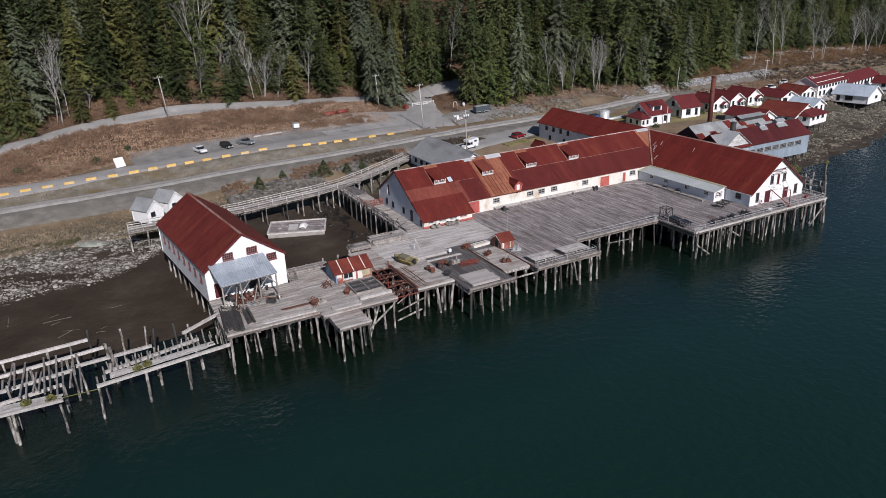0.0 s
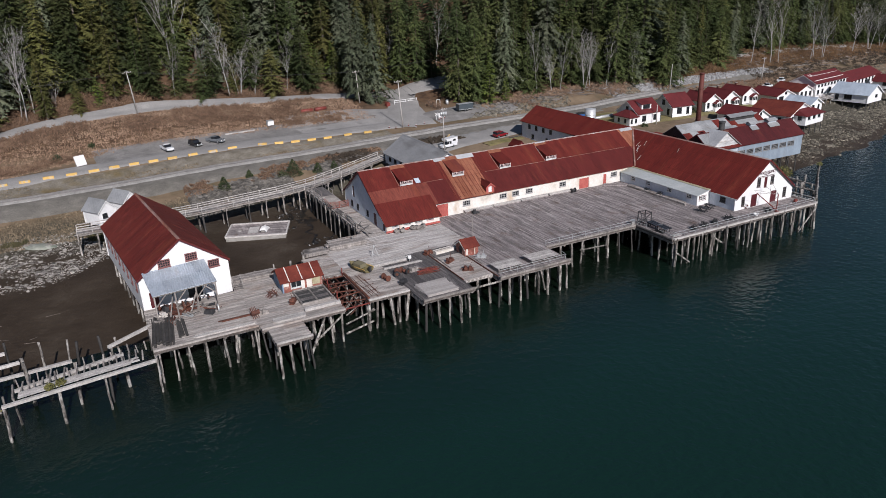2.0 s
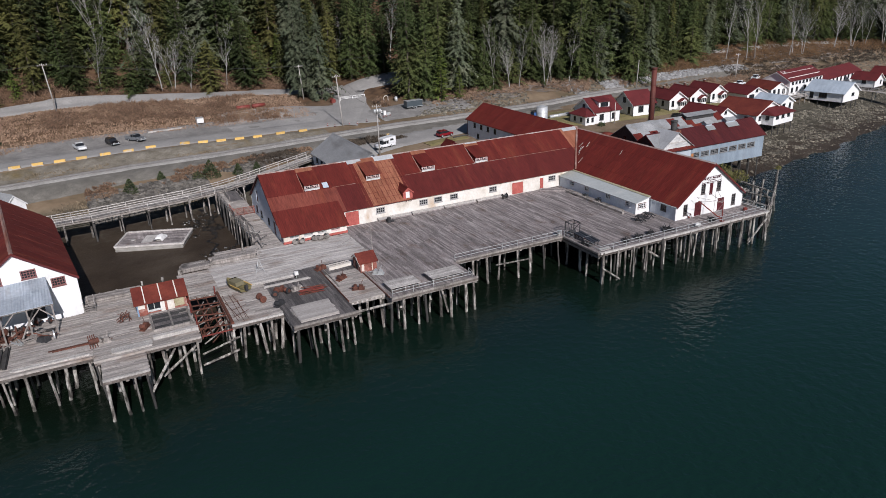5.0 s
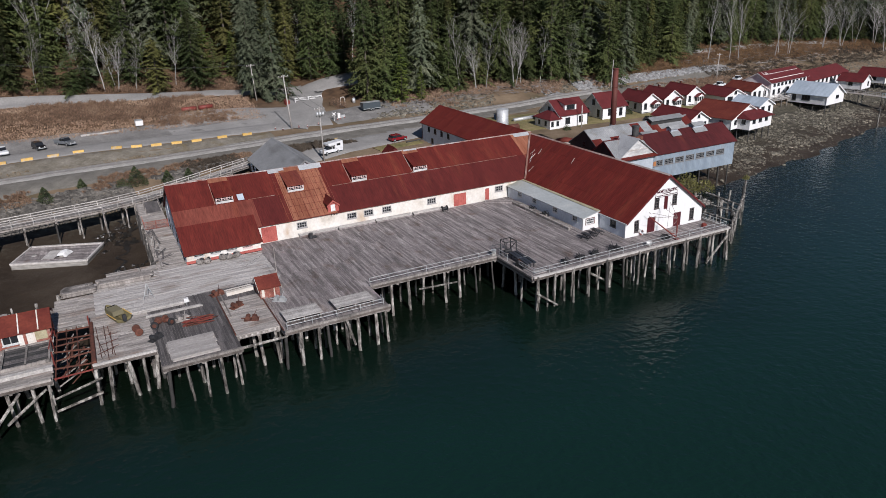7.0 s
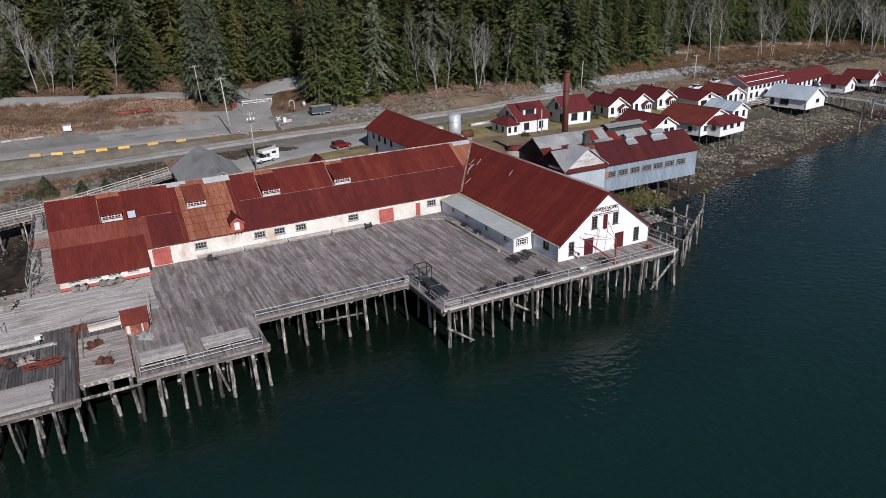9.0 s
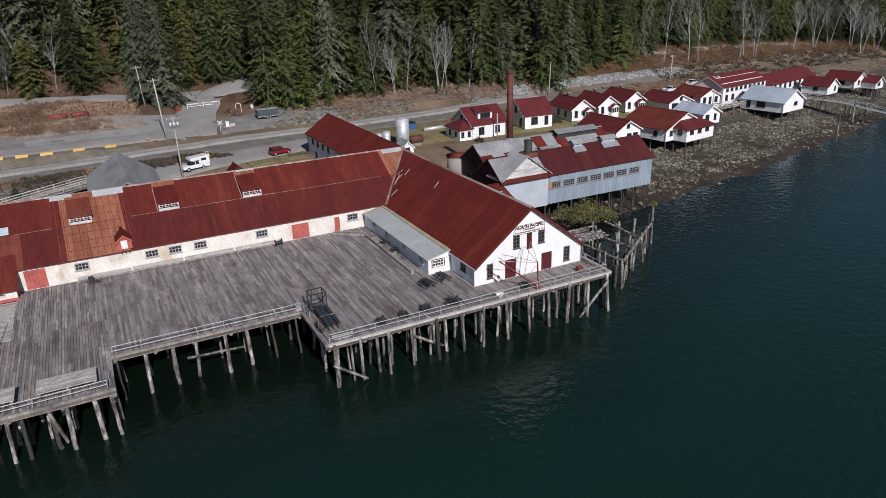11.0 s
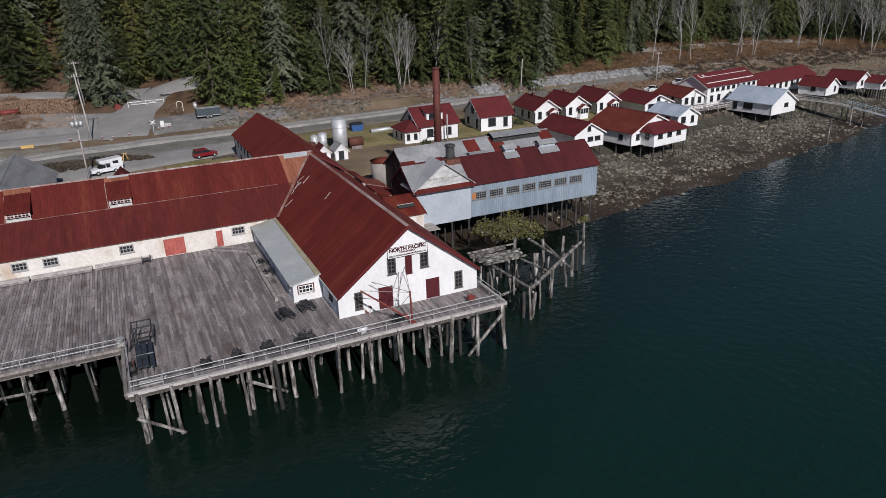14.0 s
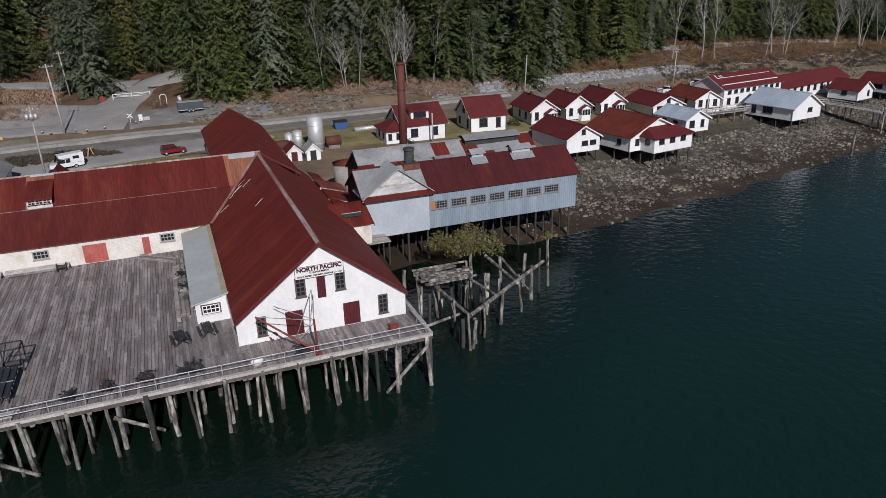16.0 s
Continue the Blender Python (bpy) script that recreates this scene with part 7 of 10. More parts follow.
for x, y, h in ((-70.6, 10.2, 2.6), (-70.7, 6.5, 1.5), (-70.6, 3.0, 1.3), (-67.2, 10.8, 1.0)):
    part("upright", Geo().tube((x, y, DECK - 0.4), (x, y, DECK + h), 0.09, 0.08, 8), M_REDSTEEL, pit)
part("log_edge", Geo().tube((-67.0, 0.8, DECK + 0.12), (-67.0, 10.6, DECK + 0.15), 0.2, 0.18, 10), M_RUST, pit)
part("tie_beam", Geo().tube((-70.9, 4.5, DECK + 1.0), (-70.5, 9.8, DECK + 1.2), 0.07, 0.07, 8), M_REDSTEEL, pit)
rack = thing("rusty_rails", "bundle of rusty thin rails lying on the deck", "rails")
for k in range(5):
    part("rod", Geo().tube((-66.3 + 0.32 * k + 0.3 * math.sin(3.1 * k), 1.4 + 0.9 * math.sin(2.3 * k), DECK + 0.05), (-66.6 + 0.34 * k - 0.4 * math.sin(1.7 * k), 8.2 + 1.2 * math.cos(2.9 * k), DECK + 0.07), 0.035, 0.035, 6), M_RUST, rack)
for k in range(3):
    part("cross_rod", Geo().tube((-66.7 + 0.4 * k, 2.4 + 2.1 * k, DECK + 0.11), (-64.6, 3.6 + 1.5 * k, DECK + 0.12), 0.03, 0.03, 6), M_RUST, rack)


def stack(name, label, x0, y0, x1, y1, layers, w, axis, mat, seed, h=0.12, gap=0.02, category="timber", stray=0.3):
    """A loose stack of boards on the deck."""
    rng = random.Random(seed)
    root = thing(name, label, category)
    a0, a1, b0, b1 = (y0, y1, x0, x1) if axis == "x" else (x0, x1, y0, y1)
    n = max(1, int((a1 - a0) / w))
    for l in range(layers):
        for i in range(n):
            a = a0 + w * i + rng.uniform(0, gap)
            s, e = b0 + rng.uniform(-stray, stray), b1 + rng.uniform(-stray, stray) * 1.3
            z = DECK + 0.02 + l * h
            bx = (s, a, z, e, a + w - gap * 1.5, z + h - 0.01) if axis == "x" else (a, s, z, a + w - gap * 1.5, e, z + h - 0.01)
            part("board", Geo().box(*bx), mat, root)
    return root


stack("plank_stack", "flat stack of pale sawn planks", -60.2, -3.0, -55.6, 1.1, 3, 0.58, "x", M_PALEPLANK, 1, 0.12, 0.02, "timber", 0.12)
stack("lumber_stack", "low stack of grey planks", -63.0, 10.4, -56.6, 11.8, 3, 0.35, "x", M_BLEACHED, 2)
stack("lumber_stack", "low stack of grey planks", -61.5, 8.8, -55.2, 9.5, 2, 0.35, "x", M_BLEACHED, 3)
hatch = thing("hatch_cover", "low timber hatch frame with dark slats", "hatch")
for p, q in (((-75.2, 3.6), (-71.0, 3.6)), ((-75.2, 8.2), (-71.0, 8.2)), ((-75.2, 3.6), (-75.2, 8.2)), ((-71.0, 3.6), (-71.0, 8.2)), ((-73.1, 3.6), (-73.1, 8.2))):
    part("frame", Geo().beam((*p, DECK + 0.16), (*q, DECK + 0.16), 0.2, 0.3), M_TIMBER, hatch)
HR = random.Random(10)
for i in range(10):
    y = 3.85 + 0.43 * i
    part("slat", Geo().box(-75.05, y + HR.uniform(-0.04, 0.04), DECK + 0.08, -71.15 - HR.choice((0, 0, 0, 0.9)), y + 0.33, DECK + 0.2), HR.choice((M_DARKBOARD, M_DARKBOARD, M_DARKDECK)), hatch)
stack("squared_timber", "long pale squared timber with bolts", -75.6, 1.5, -70.9, 2.1, 1, 0.55, "x", M_BLEACHED, 5, 0.4)
stack("old_boards", "stack of old weathered boards at the deck edge", -81.8, 15.6, -75.2, 17.6, 4, 0.45, "x", M_TIMBER, 6, 0.14)
stack("old_boards", "stack of old weathered boards at the deck edge", -69.8, 19.8, -66.4, 22.4, 4, 0.45, "x", M_TIMBER, 7, 0.14)
stack("old_boards", "stack of old weathered boards at the deck edge", -65.8, 20.4, -59.6, 22.6, 5, 0.45, "x", M_TIMBER, 8, 0.14)
stack("loose_planks", "loose planks lying on the deck", -85.5, 4.3, -79.6, 5.0, 1, 0.25, "x", M_RUST, 12, 0.1)
stack("loose_planks", "loose planks lying on the deck", -89.0, 1.6, -82.0, 2.4, 2, 0.3, "x", M_BLEACHED, 13, 0.1)
stack("loose_planks", "loose planks lying on the deck", -79.6, 0.3, -75.9, 1.6, 2, 0.4, "x", M_BLEACHED, 14, 0.12)
for x0, x1 in ((-39.0, -33.2), (-33.0, -27.2), (-27.0, -21.0), (-20.7, -14.7)):
    b = thing("wall_bench", "long low bench of pale weathered planks against the shed wall", "bench", group="benches along the shed wall")
    for k in range(3):
        part("board", Geo().slab([(x0, 24.72 + 0.27 * k, DECK + 0.36 + 0.05 * k), (x1, 24.72 + 0.27 * k, DECK + 0.36 + 0.05 * k), (x1, 24.97 + 0.27 * k, DECK + 0.4 + 0.05 * k), (x0, 24.97 + 0.27 * k, DECK + 0.4 + 0.05 * k)], (0, 0, 0.05)), M_BLEACHED, b)
    part("apron", Geo().box(x0 + 0.02, 24.74, DECK + 0.1, x1 - 0.02, 24.78, DECK + 0.36), M_PLANK, b)
    for xx in (x0 + 0.15, (x0 + x1) / 2, x1 - 0.15):
        part("leg", Geo().box(xx - 0.06, 24.8, DECK, xx + 0.06, 25.4, DECK + 0.35), M_TIMBER, b)
HEAPR = random.Random(23)


def heap(name, label, p, q, width, n, layers, w, h, mat, category="timber"):
    """Loose timbers piled roughly along the line p to q."""
    root = thing(name, label, category)
    d = Vector((q[0] - p[0], q[1] - p[1], 0))
    u = d.normalized()
    v = Vector((-u.y, u.x, 0))
    for l in range(layers):
        m = max(1, n - l)
        for i in range(m):
            c = Vector((p[0], p[1], 0)) + d * 0.5 + v * (width * ((i + 0.5) / m - 0.5) * (1 - 0.1 * l) + HEAPR.uniform(-0.05, 0.05))
            ln = d.length * HEAPR.uniform(0.8, 1.04) / 2
            a = HEAPR.gauss(0, 0.02)
            e = Vector((u.x * math.cos(a) - u.y * math.sin(a), u.x * math.sin(a) + u.y * math.cos(a), 0))
            z = DECK + 0.03 + h * (l + 0.5)
            part("timber", Geo().beam(tuple(c - e * ln + Vector((0, 0, z + HEAPR.uniform(0, 0.02)))), tuple(c + e * ln + Vector((0, 0, z + HEAPR.uniform(0, 0.03)))), w * HEAPR.uniform(0.75, 1.0), h * 0.96), mat, root)
    return root


heap("plank_heap", "long weathered planks heaped across the inner corner", (-8.0, 25.0), (-4.0, 21.9), 1.0, 4, 3, 0.26, 0.13, M_PLANK)
stack("gutter_timber", "weathered timber skid beside the lean-to", -4.6, 6.6, -3.9, 15.0, 2, 0.35, "y", M_LIGHT, 17, 0.2)
stack("gutter_timber", "weathered timber skid beside the lean-to", -4.5, 16.4, -3.9, 20.0, 2, 0.3, "y", M_LIGHT, 18, 0.2)

for p, q, w, n, mat in (((17.2, 28.5), (17.6, 33.5), 0.9, 4, M_TIMBER), ((18.0, 35.0), (17.4, 39.5), 0.8, 3, M_PLANK), ((17.8, 41.0), (18.4, 45.0), 1.0, 4, M_TIMBER)):
    heap("alley_timber", "old timbers heaped in the alley between buildings", p, q, w, n, 2, 0.2, 0.14, mat)
heap("tarred_timbers", "heap of dark tarred timbers", (-92.6, 1.4), (-91.9, 9.6), 2.6, 8, 3, 0.3, 0.15, M_TAR)
heap("tarred_timbers", "heap of dark tarred timbers", (-90.1, 2.6), (-90.0, 8.0), 1.1, 3, 2, 0.3, 0.16, M_TAR)
# benches of planks behind the railing
for x0, x1 in ((-48.2, -44.1), (-42.5, -37.9)):
    b = thing("plank_platform", "long low pale plank platform behind the railing", "platform")
    for k in range(7):
        part("board", Geo().box(x0, -1.2 + 0.36 * k, DECK + 0.62, x1, -0.87 + 0.36 * k, DECK + 0.7), M_BLEACHED, b)
    for xx in (x0 + 0.2, (x0 + x1) / 2, x1 - 0.2):
        part("leg", Geo().box(xx - 0.08, -1.1, DECK, xx + 0.08, 1.2, DECK + 0.61), M_TIMBER, b)

# olive boat
boat = thing("skiff", "faded olive yellow wooden skiff with small cabin", "boat", pose(-64.4, 10.8, DECK + 0.02, 0, 0, 112) @ Matrix.Diagonal((0.86, 0.95, 0.9, 1)))
vs, fs = [], []
ST = 9
for i in range(ST):
    t = i / (ST - 1)
    x = lerp(-2.3, 2.6, t)
    w = 0.95 * (1 - max(0, (t - 0.45) / 0.55) ** 2 * 0.98)
    sheer = 0.75 + 0.3 * t * t
    for (yy, zz) in ((-w, sheer), (-w * 0.82, 0.3), (0, 0.02 + 0.12 * t * t), (w * 0.82, 0.3), (w, sheer), (w * 0.9, sheer - 0.02), (0, 0.3), (-w * 0.9, sheer - 0.02)):
        vs.append((x, yy, zz))
for i in range(ST - 1):
    for k in range(8):
        fs.append((i * 8 + k, i * 8 + (k + 1) % 8, (i + 1) * 8 + (k + 1) % 8, (i + 1) * 8 + k))
fs += [tuple(range(8)), tuple(range((ST - 1) * 8, ST * 8))[::-1]]
g = Geo()
g.add(vs, fs)
part("hull", g, M_OLIVE, boat)
part("cabin", Geo().slab([(-0.9, -0.66, 0.6), (1.0, -0.66, 0.7), (0.85, -0.6, 1.3), (-0.85, -0.6, 1.22)], (0, 1.26, 0)), plain("faded_khaki_canvas", (0.17, 0.15, 0.09), 0.8), boat)
part("windscreen", Geo().slab([(1.0, -0.55, 0.95), (1.0, 0.55, 0.95), (0.85, 0.5, 1.4), (0.85, -0.5, 1.4)], (0.04, 0, 0)), M_GLASS, boat)
for yy in (-0.95, 0.95):
    part("gunwale", Geo().beam((-2.3, yy, 0.8), (0.2, yy, 0.86), 0.09, 0.07), M_YELLOW, boat)
part("motor", Geo().box(-2.65, -0.18, 0.3, -2.3, 0.18, 1.15), M_BLACK, boat)


def wheel(parent, x, y, z, r, w=0.22, tyre=M_RUBBER, rim=M_GALV):
    g = Geo()
    n = 18
    for (yy, rr) in ((-w / 2, r * 0.82), (-w / 2 * 0.7, r), (w / 2 * 0.7, r), (w / 2, r * 0.82)):
        for i in range(n):
            a = 2 * math.pi * i / n
            g.v.append((x + rr * math.cos(a), y + yy, z + rr * math.sin(a)))
    for j in range(3):
        g.f += [(j * n + i, j * n + (i + 1) % n, (j + 1) * n + (i + 1) % n, (j + 1) * n + i) for i in range(n)]
    g.f += [tuple(range(n))[::-1], tuple(range(3 * n, 4 * n))]
    t = part("wheel", g, tyre, parent, smooth=False)
    part("rim", Geo().tube((x, y - w / 2 - 0.015, z), (x, y + w / 2 + 0.015, z), r * 0.52, r * 0.52, 14), rim, t)


# axle sets and engines
for k, (x, y, rot) in enumerate(((-62.6, 5.4, 20), (-60.6, 6.1, -15), (-59.4, 6.2, 35))):
    ax = thing("axle_set", "rusty wheel and axle set lying on the deck", "machinery", pose(x, y, DECK, 0, 0, rot), group="axle sets on the deck")
    wheel(ax, -0.1, -0.6, 0.42, 0.42, 0.24, M_RUBBER if k else M_RUST, M_RUST)
    wheel(ax, 0.1, 0.6, 0.42, 0.42, 0.24, M_RUST, M_RUST)
    part("axle", Geo().tube((0, -0.6, 0.42), (0, 0.6, 0.42), 0.09, 0.09, 10), M_RUST, ax)
    part("hub_casing", Geo().ellipsoid((0, 0, 0.42), (0.3, 0.24, 0.28), 12, 8), M_RUST, ax)
for k, (x, y, rot, mat) in enumerate(((-57.9, 6.2, 10, M_TIMBER), (-61.0, 3.0, 40, M_BLACK), (-51.9, 6.4, 30, M_RUST), (-51.2, 2.2, -20, M_RUST), (-76.0, 5.2, 60, M_RUST), (-80.4, 4.0, 0, M_TIMBER), (-53.2, 11.0, 15, M_RUST), (-47.2, 5.4, -35, M_GALV))):
    r2 = random.Random(60 + k)
    mc = thing("old_machine", "old rusty winch part lying on the deck" if mat == M_RUST else "worn block of machinery on the deck", "machinery", pose(x, y, DECK, 0, 0, rot))
    part("bed", Geo().box(-0.8, -0.3, 0, 0.8, 0.3, 0.16), mat, mc)
    part("drum", Geo().tube((-0.35, -0.35, 0.42), (-0.35, 0.35, 0.42), 0.26, 0.26, 14), mat, mc)
    part("casing", Geo().slab([(0.05, -0.25, 0.16), (0.7, -0.25, 0.16), (0.6, -0.25, 0.55), (0.15, -0.25, 0.62)], (0, 0.5, 0)), mat, mc)
    part("lever", Geo().tube((0.3, 0.1, 0.5), (0.6 + r2.uniform(-0.2, 0.3), 0.4, 1.1), 0.035, 0.03, 6), mat, mc)
    part("shaft", Geo().tube((-1.1, 0.05, 0.3), (0.9, 0.05, 0.3), 0.05, 0.05, 8), mat, mc)
rng = random.Random(9)
hp = thing("rebar_heap", "heap of rusty red steel bars", "scrap")
for k in range(16):
    a = rng.uniform(-0.35, 0.25)
    c = (-56.2 + rng.uniform(-0.5, 0.5), 4.6 + rng.uniform(-0.6, 0.6))
    part("bar", Geo().beam((c[0] - 1.5 * math.cos(a), c[1] - 1.5 * math.sin(a), DECK + 0.08 + 0.03 * k), (c[0] + 1.5 * math.cos(a), c[1] + 1.5 * math.sin(a), DECK + 0.12 + 0.03 * k), 0.07), M_REDSTEEL if k % 3 else M_RUST, hp)
tri = thing("tripod", "thin steel tripod standing on the deck", "tripod", pose(-60.6, 14.6, DECK))
for a in (90, 210, 330):
    part("leg", Geo().tube((0.7 * math.cos(radians(a)), 0.7 * math.sin(radians(a)), 0), (0, 0, 1.9), 0.035, 0.03, 6), M_GALV, tri)
part("stay", Geo().tube((0.5, -0.3, 0.5), (-0.5, -0.3, 0.5), 0.025, 0.025, 6), M_GALV, tri)
skf = thing("upturned_skiff", "pale upturned flat skiff beside the shack", "boat", pose(-50.6, 10.7, DECK, 0, 0, 5))
part("hull", Geo().slab([(-1.8, -0.55, 0), (1.4, -0.55, 0), (1.9, 0, 0), (1.4, 0.55, 0), (-1.8, 0.55, 0)], (0.0, 0, 0.42)), M_OLDWHITE, skf)
part("keel", Geo().beam((-1.8, 0, 0.45), (1.8, 0, 0.45), 0.08), M_TIMBER, skf)
bx = thing("white_box", "small white metal box on a post", "box", pose(-56.9, 9.9, DECK))
part("post", Geo().tube((0, 0, 0), (0, 0, 0.5), 0.05, 0.05, 6), M_GALV, bx)
part("case", Geo().box(-0.25, -0.2, 0.5, 0.25, 0.2, 0.95), M_TRIMWHITE, bx)
mast = thing("derrick_pole", "thin steel derrick pole with a guy wire", "pole", pose(-46.3, 9.2, DECK))
part("pole", Geo().tube((0, 0, 0), (0, 0.1, 5.4), 0.05, 0.035, 8), M_TIMBER, mast)
part("guy", Geo().tube((0, 0.1, 5.3), (-2.5, 8.5, 0.1), 0.012, 0.012, 4), M_BLACK, mast)
for y0, y1 in ((7.6, 12.4), (13.6, 17.0), (18.4, 22.0)):
    stack("wall_bench", "long low brown timber bench against the lean-to", -4.5, y0, -3.35, y1, 2, 0.36, "y", M_TIMBER, int(y0), 0.17, 0.02, "timber", 0.05)
# old hull half sunk in the weed at the head of the mud
hull = thing("sunken_hull", "pale greenish old hull lying upturned on the shore", "boat", pose(-107.8, 60.4, 1.25, 6, 3, -20))
g = Geo()
for i in range(11):
    u = i / 10
    wd = 1.25 * math.sin(math.pi * min(0.97, 0.12 + u * 0.82)) ** 0.7
    for k in range(7):
        a = math.pi * k / 6
        g.v.append((lerp(-3.1, 3.1, u), wd * math.cos(a), 0.62 * math.sin(a) ** 0.8 * (0.55 + 0.45 * math.sin(math.pi * u))))
g.f = [(i * 7 + k, i * 7 + k + 1, (i + 1) * 7 + k + 1, (i + 1) * 7 + k) for i in range(10) for k in range(6)] + [tuple(range(7)), tuple(range(76, 69, -1))]
part("planking", g, material("weedy_pale_hull", [(0.3, (0.1, 0.12, 0.095)), (0.5, (0.21, 0.22, 0.185)), (0.7, (0.33, 0.32, 0.28))], 0.6, (0.8, 0.95), 0, 0.3, 8, fine=0.2), hull, smooth=True)
part("keel", Geo().beam((-2.9, 0, 0.5), (2.9, 0, 0.52), 0.1, 0.14), M_TIMBER, hull)
# kerb beams and rust rails between bays
for (x, y0, y1, mat) in ((-48.8, -2.2, 8.6, M_RUST), (-53.5, -0.6, 10.5, M_RUST), (-48.3, 3.0, 9.5, M_TIMBER), (-53.0, 4.0, 12.0, M_TIMBER)):
    solo("bay_rail", Geo().beam((x, y0, DECK + 0.09), (x, y1, DECK + 0.09), 0.12, 0.14), mat, "rusty rail edging a deck bay", "rail", group="rails edging the deck bays")
# debris under the awning
rng = random.Random(31)
for k in range(26):
    x, y = rng.uniform(-4.3, 2.4), rng.uniform(-6.6, -1.0)
    p = B0M @ Vector((x, y, F))
    kind = rng.random()
    mat = rng.choice((M_RUST, M_RUST, M_TIMBER, M_TIMBER, M_BLACK, M_OLDWHITE, M_GALV))
    s = rng.uniform(0.35, 0.8)
    d = thing("scrap_piece", "piece of rusty scrap gear under the awning", "scrap", pose(p.x, p.y, F, 0, 0, rng.uniform(0, 360)), group="scrap under the awning")
    if kind < 0.4:
        part("block", Geo().slab([(-s, -s * 0.6, 0), (s, -s * 0.5, 0), (s * 0.8, -s * 0.4, s), (-s * 0.7, -s * 0.5, s * 0.8)], (0, s * 1.1, 0)), mat, d)
        part("pipe", Geo().tube((-s, 0, s * 0.9), (s, 0.1, s * 1.1), 0.06, 0.06, 8), M_RUST, d)
    elif kind < 0.7:
        wheel(d, 0, 0, s * 0.7, s * 0.7, 0.2, mat, M_RUST)
        part("spindle", Geo().tube((0, -0.5, s * 0.7), (0, 0.5, s * 0.7), 0.05, 0.05, 8), M_RUST, d)
    else:
        for q in range(5):
            part("bar", Geo().beam((-s * 1.3, rng.uniform(-0.4, 0.4), 0.06 + 0.08 * q), (s * 1.3, rng.uniform(-0.4, 0.4), 0.08 + 0.08 * q), 0.09), mat, d)
cr = thing("rusty_capstan", "rusty red capstan gear at the deck edge", "machinery", pose(-81.4, 3.6, DECK, 0, 0, 12))
for k in range(4):
    part("upright", Geo().tube((-0.4 + 0.25 * k, -0.5, 0), (-0.3 + 0.2 * k, 0.5, 1.2), 0.05, 0.05, 8), M_RUST, cr)
part("barrel", Geo().tube((-0.4, 0, 0.6), (0.6, 0, 0.6), 0.3, 0.3, 14), M_RUST, cr)
nl = thing("rusty_lattice", "heap of rusty lattice scrap beside the hut", "scrap", pose(-77.8, 8.8, DECK))
for k in range(14):
    part("bar", Geo().tube((rng.uniform(-1, 0.8), rng.uniform(-1, 0.6), 0.05), (rng.uniform(-0.8, 0.8), rng.uniform(-0.8, 0.8), rng.uniform(0.5, 1.1)), 0.04, 0.04, 6), M_RUST, nl)
# timber barrels by the annex
for x, y in ((-53.3, 22.5), (-52.4, 22.3), (-50.3, 22.4), (-49.6, 22.2), (-48.5, 22.4)):
    b = thing("net_bundle", "bundle of old rope and floats by the annex wall", "bundle", pose(x, y, DECK, 0, 0, x * 40), group="bundles by the annex")
    r2 = random.Random(int(x * 10))
    part("coil", Geo().ellipsoid((0, 0, 0.35), (0.6, 0.45, 0.4), 12, 7, 0.22, r2), M_TIMBER, b)
    part("float_row", Geo().ellipsoid((0.2, -0.1, 0.65), (0.35, 0.25, 0.15), 9, 5, 0.25, r2), M_BLACK, b)
pb = thing("potted_drum", "dark drum with coiled gear by the shed wall", "drum", pose(-37.6, 24.0, DECK))
part("drum", Geo().tube((0, 0, 0), (0, 0, 0.8), 0.3, 0.3, 14), M_BLACK, pb)
part("coil", Geo().ellipsoid((0.5, -0.1, 0.2), (0.4, 0.35, 0.2), 10, 6, 0.2, random.Random(2)), M_BLACK, pb)
pb2 = thing("winch", "small black iron winch by the shed wall", "winch", pose(-15.4, 24.6, DECK))
part("drum", Geo().tube((-0.35, 0, 0.45), (0.35, 0, 0.45), 0.22, 0.22, 14), M_BLACK, pb2)
for sx in (-0.4, 0.4):
    part("wheel", Geo().tube((sx, 0, 0.45), (sx * 1.15, 0, 0.45), 0.42, 0.42, 16), M_BLACK, pb2)
    part("leg", Geo().beam((sx, -0.35, 0), (sx, 0, 0.45), 0.09), M_BLACK, pb2)
    part("leg", Geo().beam((sx, 0.35, 0), (sx, 0, 0.45), 0.09), M_BLACK, pb2)
part("crank", Geo().beam((0.46, 0, 0.45), (0.5, 0.1, 0.95), 0.06), M_BLACK, pb2)

# loading frame and covered conveyor at the outer corner
fr = thing("lifting_frame", "black steel lifting frame on the deck", "machinery", pose(-16.8, 3.6, DECK))
for x in (-0.8, 0.8):
    for y in (-0.6, 0.8):
        part("upright", Geo().beam((x, y, 0), (x, y, 2.0), 0.09), M_BLACK, fr)
    part("side_bar", Geo().beam((x, -0.6, 1.95), (x, 0.8, 1.95), 0.09), M_BLACK, fr)
for y in (-0.6, 0.8):
    part("top_bar", Geo().beam((-0.8, y, 2.0), (0.8, y, 2.0), 0.09), M_BLACK, fr)
    part("foot_bar", Geo().beam((-0.8, y, 0.3), (0.8, y, 0.3), 0.09), M_BLACK, fr)
part("winch", Geo().tube((-0.5, 0.1, 0.5), (0.5, 0.1, 0.5), 0.22, 0.22, 14), M_BLACK, fr)
for p, q in (((-0.8, -0.6, 0.1), (-0.3, 0.8, 1.95)), ((0.8, -0.6, 1.9), (0.4, 0.8, 0.1)), ((-1.2, -0.2, 0.0), (-0.9, 0.6, 1.6)), ((-1.3, -0.9, 0.1), (-0.8, -0.6, 1.3))):
    part("brace", Geo().beam(p, q, 0.08), M_BLACK, fr)
